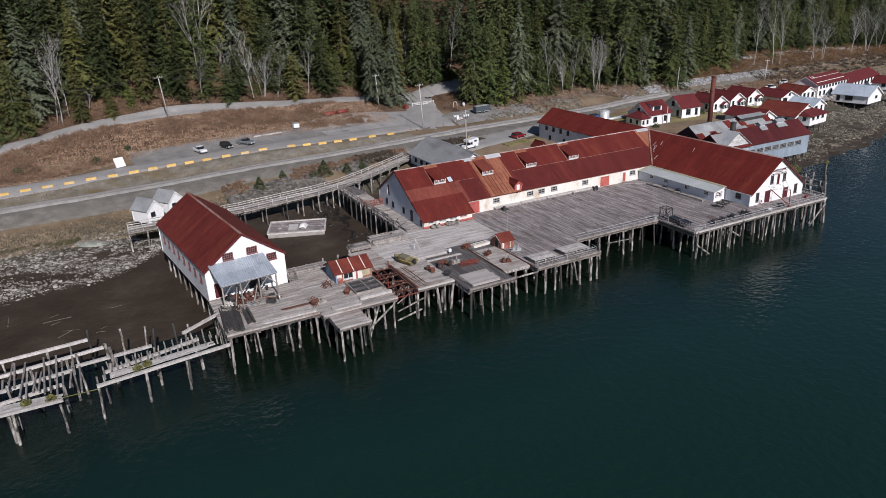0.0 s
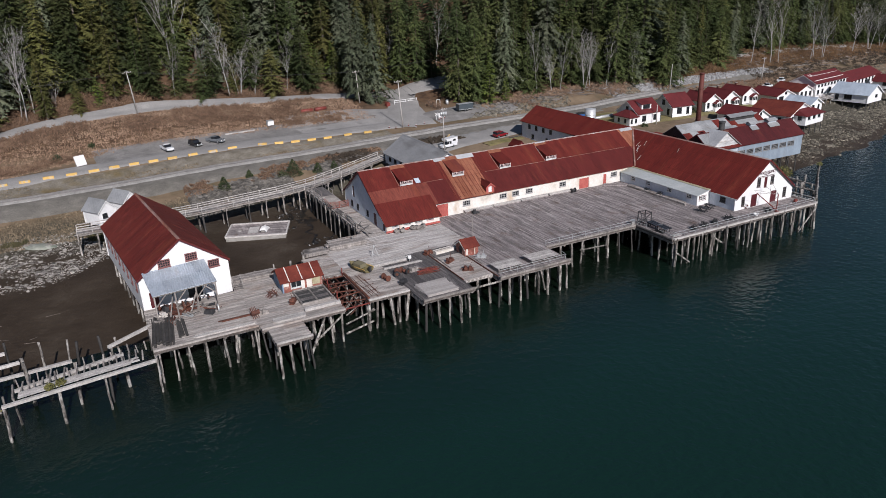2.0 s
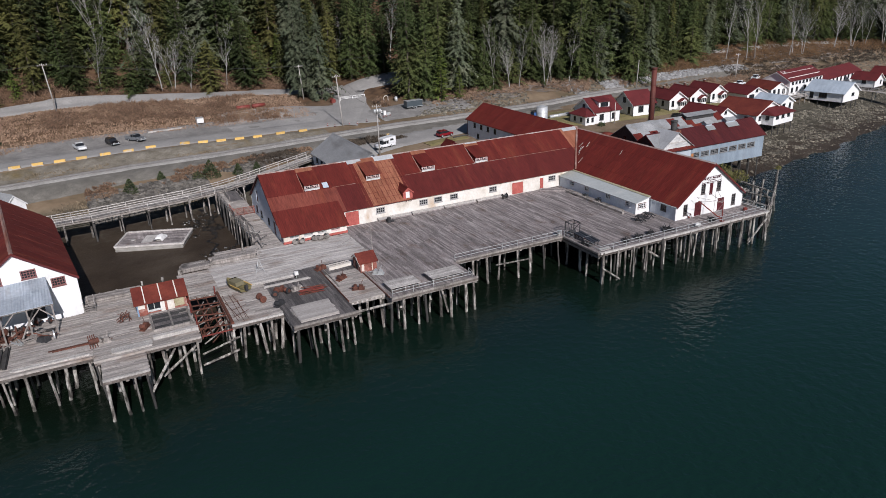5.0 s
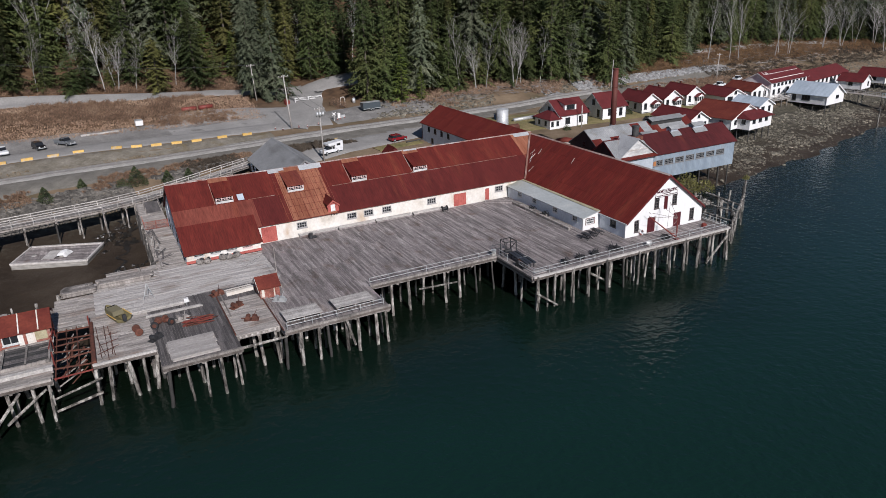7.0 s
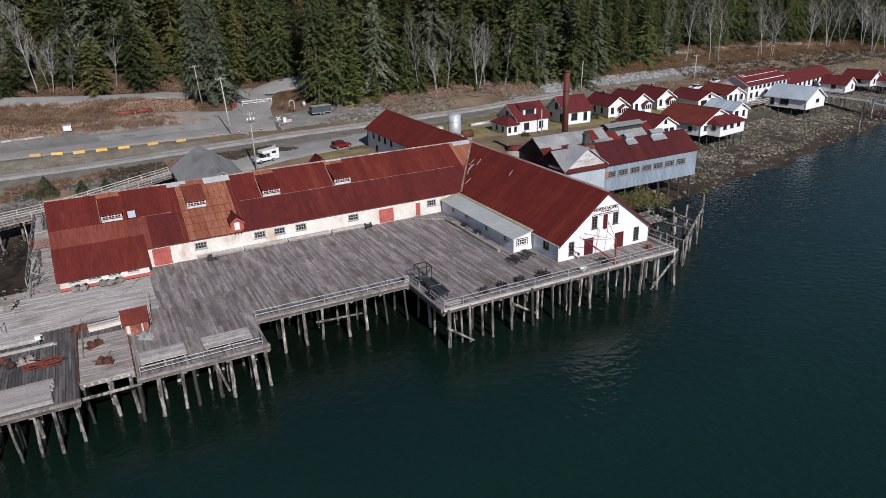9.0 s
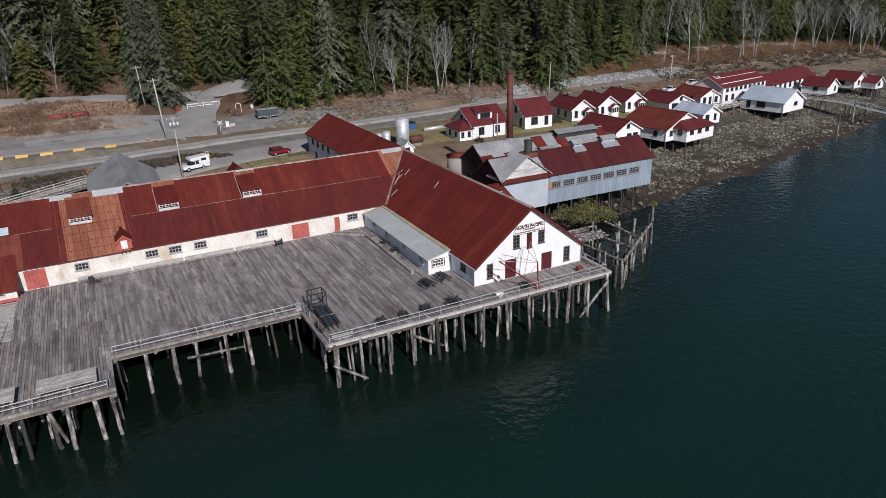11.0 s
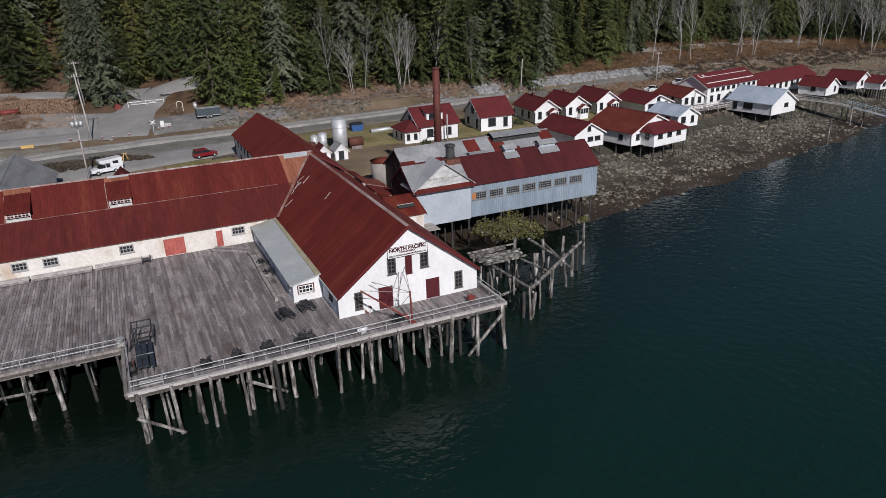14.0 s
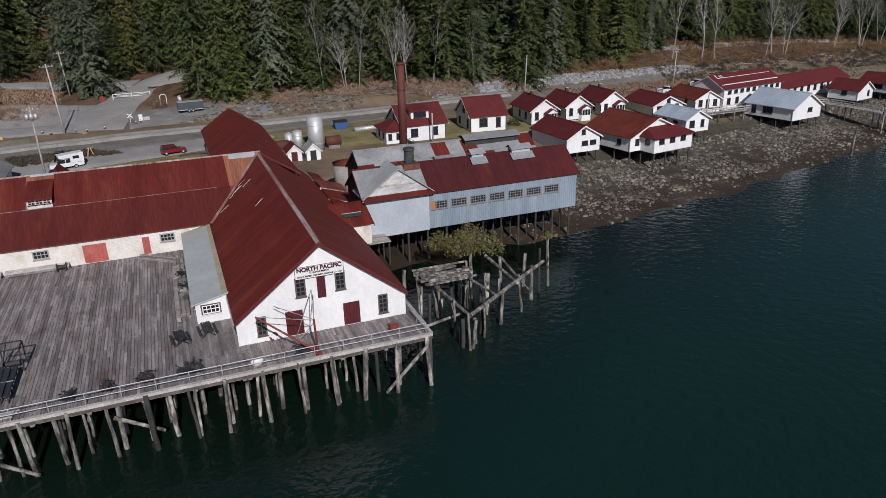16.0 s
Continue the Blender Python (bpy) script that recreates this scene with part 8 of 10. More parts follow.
cv = thing("covered_conveyor", "black roller conveyor tables lying side by side", "machinery", pose(-17.0, 0.4, DECK, 0, 0, 0))
for k, (x, y0, y1, w) in enumerate(((-0.35, -0.1, 2.0, 0.38), (-0.35, -2.2, -0.3, 0.38), (0.12, -0.1, 2.0, 0.38), (0.12, -2.2, -0.3, 0.38), (0.62, -0.2, 2.1, 0.3), (0.62, -2.3, -0.4, 0.3))):
    part("bed", Geo().slab([(x - w / 2, y0, 0.62), (x + w / 2, y0, 0.62), (x + w / 2, y1, 0.74), (x - w / 2, y1, 0.74)], (0, 0, 0.1)), M_SLATE, cv)
    for sx in (-1, 1):
        part("side_rail", Geo().beam((x + sx * w / 2, y0, 0.66), (x + sx * w / 2, y1, 0.78), 0.05, 0.16), M_BLACK, cv)
    for yy in (y0 + 0.25, y1 - 0.25):
        part("leg", Geo().beam((x, yy, 0), (x, yy, 0.64), 0.09), M_BLACK, cv)
part("cross_bar", Geo().beam((-0.6, -0.2, 0.78), (0.8, -0.2, 0.8), 0.06), M_GALV, cv)
mot = thing("winch_motor", "black motor and gearbox beside the conveyor", "machinery", pose(-18.0, -0.9, DECK, 0, 0, 8))
part("bed", Geo().box(-0.35, -0.8, 0, 0.3, 0.7, 0.14), M_BLACK, mot)
part("casing", Geo().tube((0, -0.6, 0.42), (0, 0.1, 0.42), 0.28, 0.26, 14), M_BLACK, mot, smooth=True)
part("gearbox", Geo().slab([(-0.28, 0.15, 0.14), (0.25, 0.15, 0.14), (0.2, 0.15, 0.7), (-0.2, 0.15, 0.62)], (0, 0.45, 0)), M_BLACK, mot)
part("pipe", Geo().tube((0.15, -0.5, 0.6), (0.2, 0.5, 0.95), 0.05, 0.05, 8), M_RUST, mot)
vb = thing("capstan_head", "pale capstan head with coiled rope at the corner", "machinery", pose(-18.7, 4.3, DECK))
part("base", Geo().tube((0, 0, 0), (0, 0, 0.4), 0.4, 0.3, 14), M_CONCRETE, vb)
part("head", Geo().tube((0, 0, 0.4), (0, 0, 0.8), 0.22, 0.38, 14), M_GALV, vb)
ofc = thing("offcut_boards", "short pale offcut boards at the wharf corner", "timber")
for k in range(4):
    part("board", Geo().box(-17.6, -3.8 + 0.25 * k, DECK + 0.03 + 0.002 * k, -15.8 + 0.1 * k, -3.6 + 0.25 * k, DECK + 0.1), M_BLEACHED, ofc)


def picnic(x, y, rot):
    b = thing("picnic_table", "black slatted picnic table on the deck", "table", pose(x, y, DECK, 0, 0, rot), group="picnic tables by the lean-to")
    for k in range(4):
        part("top_slat", Geo().box(-0.4 + 0.2 * k, -0.9, 0.7, -0.22 + 0.2 * k, 0.9, 0.75), M_BLACK, b)
    for s in (-0.75, 0.55):
        part("seat", Geo().box(s, -0.9, 0.42, s + 0.22, 0.9, 0.47), M_BLACK, b)
    for yy in (-0.6, 0.6):
        part("leg", Geo().beam((-0.6, yy, 0), (0.2, yy, 0.7), 0.08), M_BLACK, b)
        part("leg", Geo().beam((0.6, yy, 0), (-0.2, yy, 0.7), 0.08), M_BLACK, b)


picnic(-4.5, 2.7, 8)
picnic(-2.3, 3.4, 5)
for x, y, s in ((-4.0, -2.4, 1.0), (-7.2, -2.3, 0.55), (-9.8, -2.6, 0.6), (-12.4, -2.8, 0.4), (4.6, -3.0, 0.6), (-3.6, 14.0, 0.5), (-3.7, 17.3, 0.5)):
    r2 = random.Random(int(100 * abs(x)))
    nb = thing("net_pile", "dark heap of nets and gear on the deck", "net", pose(x, y, DECK), group="heaps of gear along the wharf")
    part("net", Geo().ellipsoid((0, 0, 0.08), (0.75 * s + 0.15, 0.4 * s + 0.12, 0.4), 14, 6, 0.3, r2), M_BLACK, nb)
    g = Geo()
    for k in range(int(18 + 34 * s)):
        a = Vector((r2.gauss(0, 0.36) * s, r2.gauss(0, 0.22) * s, r2.uniform(0.05, 0.55)))
        for q in range(3):
            b = a + Vector((r2.uniform(-0.3, 0.3), r2.uniform(-0.3, 0.3), r2.uniform(-0.22, 0.22)))
            b.z = min(max(b.z, 0.05), 0.75)
            g.tube(tuple(a), tuple(b), 0.045, 0.04, 5, False)
            a = b
    part("tangle", g, M_BLACK, nb)
tub = thing("white_tub", "white rounded plastic tub beside the railing", "tub", pose(0.9, -3.7, DECK, 0, 0, 10))
g = Geo()
for zz, ra, rb in ((0.02, 0.36, 0.24), (0.3, 0.46, 0.3), (0.45, 0.52, 0.34), (0.46, 0.46, 0.28), (0.2, 0.38, 0.24)):
    g.v += [(ra * math.cos(2 * math.pi * i / 16), rb * math.sin(2 * math.pi * i / 16), zz) for i in range(16)]
g.f = [(j * 16 + i, j * 16 + (i + 1) % 16, (j + 1) * 16 + (i + 1) % 16, (j + 1) * 16 + i) for j in range(4) for i in range(16)] + [tuple(range(16))[::-1], tuple(range(64, 80))]
part("shell", g, M_TRIMWHITE, tub, smooth=True)
part("rim", Geo().beam((-0.5, 0.34, 0.46), (0.5, 0.34, 0.46), 0.05, 0.04), M_TRIMWHITE, tub)
ring = thing("life_ring", "red and white life ring leaning on the gable", "life ring", pose(2.75, -0.2, DECK + 0.42, 80, 0, 0))
n = 20
for k in range(4):
    g = Geo()
    for i in range(6):
        a = 2 * math.pi * (k * 5 + i) / 20
        for j in range(8):
            b = 2 * math.pi * j / 8
            g.v.append(((0.3 + 0.08 * math.cos(b)) * math.cos(a), (0.3 + 0.08 * math.cos(b)) * math.sin(a), 0.08 * math.sin(b)))
    g.f = [(i * 8 + j, i * 8 + (j + 1) % 8, (i + 1) * 8 + (j + 1) % 8, (i + 1) * 8 + j) for i in range(5) for j in range(8)]
    part("segment", g, M_TRIMWHITE if k % 2 else M_REDSTEEL, ring, smooth=True)
eng = thing("red_pump", "small red pump engine on the deck", "machinery", pose(12.4, -2.4, DECK) @ Matrix.Scale(0.68, 4))
part("base", Geo().box(-0.6, -0.35, 0, 0.6, 0.35, 0.15), M_BLACK, eng)
part("block", Geo().box(-0.4, -0.28, 0.15, 0.45, 0.28, 0.75), M_REDSTEEL, eng)
part("tank", Geo().tube((-0.5, 0, 0.85), (0.3, 0, 0.85), 0.16, 0.16, 12), M_REDSTEEL, eng)
part("wheel", Geo().tube((0.55, -0.05, 0.45), (0.55, 0.05, 0.45), 0.3, 0.3, 14), M_REDSTEEL, eng)
# red davit crane in front of the gable
dv = thing("davit_crane", "red steel davit crane with guy wires on the wharf edge", "crane")
part("mast", Geo().tube((5.65, -3.9, DECK), (5.55, -3.9, 7.75), 0.1, 0.085, 12), M_REDSTEEL, dv)
part("boom", Geo().tube((5.6, -3.95, DECK + 0.25), (1.25, -3.0, 8.4), 0.1, 0.07, 12), M_REDSTEEL, dv)
for p, q in (((1.25, -3.0, 8.4), (5.55, -3.9, 7.65)), ((2.9, -1.2, 8.2), (5.55, -3.9, 7.7)), ((5.55, -3.9, 7.7), (6.3, -0.3, 8.2)), ((5.55, -3.9, 7.7), (5.9, -2.0, 9.4)), ((4.0, -3.6, 6.0), (5.9, -2.0, 9.4)), ((4.2, -3.6, 5.9), (5.5, -3.9, 7.4)), ((2.9, -1.2, 8.2), (3.3, -1.2, 7.9))):
    part("guy_wire", Geo().tube(p, q, 0.03, 0.03, 6), M_TIMBER, dv)
part("footplate", Geo().box(5.35, -4.2, DECK + 0.02, 5.95, -3.6, DECK + 0.1), M_REDSTEEL, dv)
part("hand_winch", Geo().tube((5.0, -3.7, DECK + 0.7), (5.3, -3.7, DECK + 0.7), 0.2, 0.2, 14), M_REDSTEEL, dv)
# side stair and hoarding at the old shed
st = thing("side_stair", "short weathered timber stair beside the shed", "stair", pose(-81.4, 14.2, DECK))
for k in range(4):
    part("step", Geo().box(-0.6, -0.9 + 0.28 * k, 0.16 * k, 0.6, -0.6 + 0.28 * k, 0.16 * k + 0.07), M_TIMBER, st)
for x in (-0.62, 0.62):
    part("stringer", Geo().beam((x, -1.0, 0.1), (x, 0.4, 0.8), 0.07, 0.2), M_TIMBER, st)
    part("handrail", Geo().beam((x, -1.0, 1.0), (x, 0.4, 1.7), 0.06, 0.1), M_BLEACHED, st)

# stubs of the lost handrail and leftover timbers on the ruin
STR = random.Random(91)
for i in range(15):
    t = i / 14
    x, y = lerp(-107.5, -94.5, t), lerp(0.6, 2.9, t)
    part("rail_stub", Geo().beam((x, y, 4.1), (x + STR.uniform(-0.15, 0.15), y + STR.uniform(-0.1, 0.1), 4.4 + STR.uniform(0.5, 1.3)), 0.12), M_TIMBER, ruin)
for i in range(5):
    x, y = STR.uniform(-110, -97), STR.uniform(3.5, 8.5)
    pile(x, y, STR.uniform(3.6, 6.4), ruin, 7, 0.2)
# salvage heaped under the awning
for i, (x, y, lab, mat) in enumerate(((-91.6, 9.4, "heap of white-painted salvaged boards", M_OLDWHITE), (-90.2, 9.8, "heap of rusty salvaged iron", M_RUST), (-88.6, 10.3, "heap of rusty salvaged iron", M_RUST), (-87.0, 10.2, "heap of weathered salvaged timber", M_TIMBER), (-92.6, 8.2, "heap of weathered salvaged timber", M_TIMBER))):
    root = thing("salvage_heap", lab, "salvage", pose(x, y, DECK))
    for k in range(9):
        a, ln = STR.uniform(0, 6.28), STR.uniform(0.6, 1.5)
        cx, cy, z = STR.uniform(-0.5, 0.5), STR.uniform(-0.5, 0.5), 0.1 + 0.07 * k
        part("piece", Geo().beam((cx - ln / 2 * math.cos(a), cy - ln / 2 * math.sin(a), z), (cx + ln / 2 * math.cos(a), cy + ln / 2 * math.sin(a), z + STR.uniform(-0.05, 0.25)), STR.uniform(0.1, 0.3), 0.1), mat, root)

# ---- yard, vehicles and poles ----


def vehicle(name, label, m, paint, shape, category="car"):
    """A road vehicle facing +x: 'pickup', 'suv', 'car' or 'camper'."""
    root = thing(name, label, category, m)
    W = 0.92
    prof = {
        "pickup": ([(-2.7, 0.45), (2.6, 0.45), (2.65, 1.0), (1.35, 1.12), (-0.55, 1.12), (-2.7, 1.1)], [(1.25, 1.12), (0.55, 1.78), (-0.5, 1.8), (-0.75, 1.12)]),
        "camper": ([(-2.9, 0.45), (2.6, 0.45), (2.65, 1.0), (1.35, 1.12), (-0.55, 1.12), (-2.9, 1.1)], [(1.25, 1.12), (0.55, 1.78), (-0.5, 1.8), (-0.75, 1.12)]),
        "suv": ([(-2.2, 0.4), (2.2, 0.4), (2.25, 0.85), (1.1, 1.02), (-2.2, 1.02)], [(1.05, 1.02), (0.3, 1.62), (-1.9, 1.64), (-2.18, 1.02)]),
        "car": ([(-2.2, 0.35), (2.15, 0.35), (2.2, 0.75), (1.1, 0.92), (-2.2, 0.95)], [(1.05, 0.92), (0.25, 1.42), (-1.1, 1.42), (-1.8, 0.95)])}[shape]
    part("body", Geo().slab([(x, -W, z) for x, z in prof[0]], (0, 2 * W, 0)), paint, root)
    top = prof[1]
    g = Geo()
    i = 0.14
    g.slab([(top[0][0], -W + 0.03, top[0][1]), (top[1][0], -W + i, top[1][1]), (top[2][0], -W + i, top[2][1]), (top[3][0], -W + 0.03, top[3][1])], (0, 2 * (W - 0.08), 0))
    part("cabin_glass", g, M_GLASS, root)
    part("cabin_roof", Geo().box(top[2][0] - 0.03, -W + i - 0.02, top[1][1] - 0.03, top[1][0] + 0.05, W - i + 0.04, top[1][1] + 0.06), paint, root)
    for x in ((top[1][0] + top[2][0]) / 2,):
        for y in (-W + 0.06, W - 0.12):
            part("pillar", Geo().box(x - 0.05, y, top[0][1], x + 0.05, y + 0.08, top[1][1]), paint, root)
    for x in (-1.5, 1.6):
        for y in (-W + 0.05, W - 0.05):
            wheel(root, x, y, 0.37, 0.37, 0.24)
    fx = prof[0][1][0]
    for y in (-0.7, 0.45):
        part("headlight", Geo().box(fx - 0.02, y, 0.68, fx + 0.06, y + 0.28, 0.84), M_TRIMWHITE, root)
        part("tail_light", Geo().box(prof[0][0][0] - 0.03, y, 0.75, prof[0][0][0] + 0.02, y + 0.2, 0.95), M_REDSTEEL, root)
    part("bumper", Geo().box(fx - 0.05, -0.85, 0.42, fx + 0.12, 0.85, 0.6), M_GALV, root)
    if shape == "pickup":
        part("load_bed", Geo().box(-2.55, -0.78, 1.105, -0.85, 0.78, 1.115), M_BLACK, root)
        for y in (-0.92, 0.82):
            part("bed_side", Geo().box(-2.7, y, 1.1, -0.6, y + 0.1, 1.32), paint, root)
    if shape == "camper":
        part("camper_body", Geo().slab([(-2.95, -1.02, 1.1), (-0.75, -1.02, 1.1), (-0.75, -1.02, 1.95), (1.0, -1.02, 2.0), (1.15, -1.02, 2.55), (-2.95, -1.02, 2.75)], (0, 2.04, 0)), paint, root)
        for y in (-1.05, 1.02):
            part("camper_window", Geo().box(-2.2, y, 1.75, -1.2, y + 0.03, 2.25), M_GLASS, root)
    return root


def on_land(x, y, rot=0, dz=0.12):
    return pose(x, y, land(x, y) + dz, 0, 0, rot) @ Matrix.Scale(0.9, 4)


vehicle("pickup_truck", "white pickup truck parked on the gravel", on_land(-80.0, 98.0, -76), M_CARWHITE, "pickup", "truck")
vehicle("parked_car", "black car parked on the gravel", on_land(-73.3, 99.2, -70), M_CARBLACK, "suv")
vehicle("pickup_truck", "grey pickup truck parked on the gravel", on_land(-68.3, 99.9, -52), M_CARGREY, "pickup", "truck")
vehicle("red_car", "dark red estate car on the drive", on_land(-2.6, 71.6, 12), M_CARRED, "suv")
vehicle("camper_truck", "white pickup with a camper body", on_land(-18.9, 69.8, 196), M_CARWHITE, "camper", "truck")
vehicle("pickup_truck", "white pickup truck parked behind the cottages", on_land(94.5, 75.9, 15), M_CARWHITE, "pickup", "truck")
vehicle("pickup_truck", "white pickup truck parked behind the cottages", on_land(107.3, 80.6, 15), M_CARWHITE, "pickup", "truck")
vehicle("pickup_truck", "white pickup truck on the far road", on_land(121.0, 86.0, 25), M_CARWHITE, "pickup", "truck")

# concrete road barriers painted yellow
LINE = [(-122.4, 86.6), (-109.8, 87.6), (-96.5, 88.4), (-80, 89.8), (-66, 91.6), (-58.7, 91.6), (-51, 89.7), (-42.8, 89.3), (-31.6, 90.2)]
first = None
for p, d in along([(x, y, 0) for x, y in LINE], 3.9):
    m = pose(p.x, p.y, land(p.x, p.y) + 0.02, 0, 0, math.degrees(math.atan2(d.y, d.x)))
    if first is None:
        first = thing("road_barrier", "low concrete road barrier painted faded yellow", "barrier", m, group="barriers along the road")
        part("body", Geo().slab([(-1.05, -0.3, 0.0), (-1.05, 0.3, 0.0), (-1.05, 0.24, 0.2), (-1.05, 0.18, 0.55), (-1.05, -0.18, 0.55), (-1.05, -0.24, 0.2)], (2.1, 0, 0)), M_YELLOW, first)
        part("footing", Geo().box(-1.08, -0.34, -0.3, 1.08, 0.34, 0.04), M_CONCRETE, first)
    else:
        copy_thing(first, m)

# utility poles and wires


def utility_pole(x, y, h, lean=0.0, arm=True, cans=0, base=None, label="weathered grey utility pole with crossarm"):
    z = land(x, y) if base is None else base
    root = thing("utility_pole", label, "pole", pose(x, y, z, 0, lean, 0), group="utility poles")
    part("pole", Geo().tube((0, 0, -0.5), (0, 0, h), 0.17, 0.11, 10), M_BLEACHED, root, smooth=True)
    if arm:
        part("crossarm", Geo().beam((-1.1, 0, h - 0.5), (1.1, 0, h - 0.5), 0.12, 0.14), M_TIMBER, root)
        for k in (-1.0, -0.4, 0.4, 1.0):
            part("insulator", Geo().tube((k, 0, h - 0.43), (k, 0, h - 0.2), 0.05, 0.04, 8), M_TRIMWHITE, root)
    for k in range(cans):
        part("transformer", Geo().tube((-0.6 + 0.6 * k, -0.25, h - 1.9), (-0.6 + 0.6 * k, -0.25, h - 1.0), 0.27, 0.27, 14), M_GALV, root, smooth=True)
    return Vector((x + math.sin(radians(lean)) * h, y, z + h))


tops = [utility_pole(-160, 116, 11), utility_pole(-83.6, 121.0, 11.5, -4), utility_pole(-21.8, 120.8, 9.6, -3), utility_pole(-20.8, 91.8, 12.6, -3), utility_pole(-21.5, 66.4, 11.2, 0, True, 3, None, "utility pole with three grey transformers")]
utility_pole(41.0, 62.0, 5.2, 0, False, 0, None, "short weathered lamp post by the house")
utility_pole(76.5, 93.5, 8.5, 3, False)
utility_pole(101.0, 60.0, 6.0, 2, False)
utility_pole(118.5, 92.0, 8.0, 2)
utility_pole(47, 108, 9.0, 2)
for a, b in ((tops[0], tops[1]), (tops[1], tops[2]), (tops[2], tops[3]), (tops[3], tops[4]), (tops[2], Vector((60, 128, 26)))):
    for off in (-0.9, 0.9):
        g = Geo()
        last = None
        for i in range(13):
            t = i / 12
            p = a.lerp(b, t) + Vector((off, 0, -0.3 - 1.1 * 4 * t * (1 - t)))
            if last:
                g.tube(tuple(last), tuple(p), 0.022, 0.022, 4, False)
            last = p
        solo("overhead_wire", g, M_BLACK, "thin sagging overhead wire between poles", "wire", group="overhead wires")

# odds and ends of the yard
tl = thing("box_trailer", "dark grey enclosed box trailer", "trailer", on_land(2.0, 98.6, 4))
part("box", Geo().box(-2.7, -1.0, 0.55, 2.7, 1.0, 2.3), plain("slate_trailer_skin", (0.06, 0.075, 0.085), 0.4), tl)
part("roof_skin", Geo().box(-2.75, -1.05, 2.3, 2.75, 1.05, 2.36), M_GALV, tl)
for y in (-1.03, 1.0):
    part("skirt_strip", Geo().box(-2.7, y, 0.5, 2.7, y + 0.03, 0.65), M_GALV, tl)
for x in (-0.4, 0.45):
    for y in (-1.0, 1.0):
        wheel(tl, x, y, 0.36, 0.36, 0.22)
part("drawbar", Geo().beam((2.7, 0, 0.5), (4.0, 0, 0.5), 0.12), M_BLACK, tl)
gate = thing("road_gate", "white pipe gate across the road", "gate", on_land(-9.2, 115.2, 4, 0))
for x in (-4.2, 0.0, 4.2):
    part("post", Geo().tube((x, 0, -0.2), (x, 0, 1.25), 0.1, 0.1, 10), M_TRIMWHITE, gate)
for sx in (-1, 1):
    for z in (0.45, 1.1):
        part("bar", Geo().tube((sx * 0.1, 0, z), (sx * 4.1, 0, z), 0.06, 0.06, 8), M_TRIMWHITE, gate)
    part("diagonal", Geo().tube((sx * 0.2, 0, 0.45), (sx * 4.0, 0, 1.1), 0.05, 0.05, 8), M_TRIMWHITE, gate)
for x, y, rot in ((-40.2, 114.2, 6), (-36.0, 115.0, 10)):
    c = thing("steel_culvert", "rusty red steel culvert lying on its side", "pipe", on_land(x, y, rot, 0.55), group="steel culverts by the bank")
    part("barrel", Geo().tube((-2.0, 0, 0), (2.0, 0, 0), 0.6, 0.6, 18), M_REDSTEEL, c, smooth=True)
    for k in (-1.9, 0, 1.8):
        part("collar", Geo().tube((k, 0, 0), (k + 0.1, 0, 0), 0.64, 0.64, 18), M_RUST, c)
wb = thing("white_container", "small white fuel container beside the yard", "container", on_land(-52.6, 107.2, 6))
part("box", Geo().box(-0.9, -0.7, 0.15, 0.9, 0.7, 1.4), M_TRIMWHITE, wb)
part("skids", Geo().box(-0.9, -0.6, 0, 0.9, 0.6, 0.14), M_BLACK, wb)
part("lid", Geo().slab([(-0.95, -0.75, 1.4), (0.95, -0.75, 1.4), (0.95, 0.75, 1.55), (-0.95, 0.75, 1.55)], (0, 0, 0.05)), M_GALV, wb)
sb = thing("notice_board", "blank white notice board leaning beside the road", "sign", on_land(-98.6, 94.0, 28, 0))
part("board", Geo().slab([(-1.3, 0, 0.3), (1.3, 0, 0.3), (1.3, 0.9, 2.7), (-1.3, 0.9, 2.7)], (0, 0.12, -0.04)), M_TRIMWHITE, sb)
for x in (-1.1, 1.1):
    part("leg", Geo().beam((x, 0.9, -0.1), (x, 0.95, 2.6), 0.1), M_TIMBER, sb)
arch = thing("shelter_arch", "small arched white garden shelter", "shelter", on_land(-2.9, 105.8, 0, 0))
for s in (-0.7, 0.7):
    part("post", Geo().beam((s, 0, 0), (s, 0, 1.9), 0.14), M_OLDWHITE, arch)
for i in range(6):
    a0, a1 = math.pi * i / 6, math.pi * (i + 1) / 6
    part("arch_piece", Geo().beam((0.7 * math.cos(a0), 0, 1.9 + 0.6 * math.sin(a0)), (0.7 * math.cos(a1), 0, 1.9 + 0.6 * math.sin(a1)), 0.14), M_OLDWHITE, arch)
drm = thing("water_butt", "pale round water butt", "tank", on_land(0.4, 106.4, 0, 0))
part("barrel", Geo().tube((0, 0, 0), (0, 0, 1.3), 0.5, 0.5, 16), M_SILVER, drm, smooth=True)
part("lid", Geo().tube((0, 0, 1.3), (0, 0, 1.5), 0.52, 0.2, 16), M_SILVER, drm)
hyd = thing("red_hut_box", "small red hydrant box by the gate", "box", on_land(-15.2, 115.0, 10, 0))
part("box", Geo().box(-0.7, -0.6, 0, 0.7, 0.6, 1.0), M_REDSTEEL, hyd)
part("lid", Geo().slab([(-0.8, -0.7, 1.0), (0.8, -0.7, 1.0), (0.0, -0.7, 1.5)], (0, 1.4, 0)), M_REDSTEEL, hyd)
xs_ = thing("crossing_sign", "white crossbuck sign at the level crossing", "sign", on_land(-9.4, 94.2, 0, 0) @ Matrix.Scale(0.85, 4))
part("post", Geo().tube((0, 0, 0), (0, 0, 2.6), 0.06, 0.06, 8), M_TRIMWHITE, xs_)
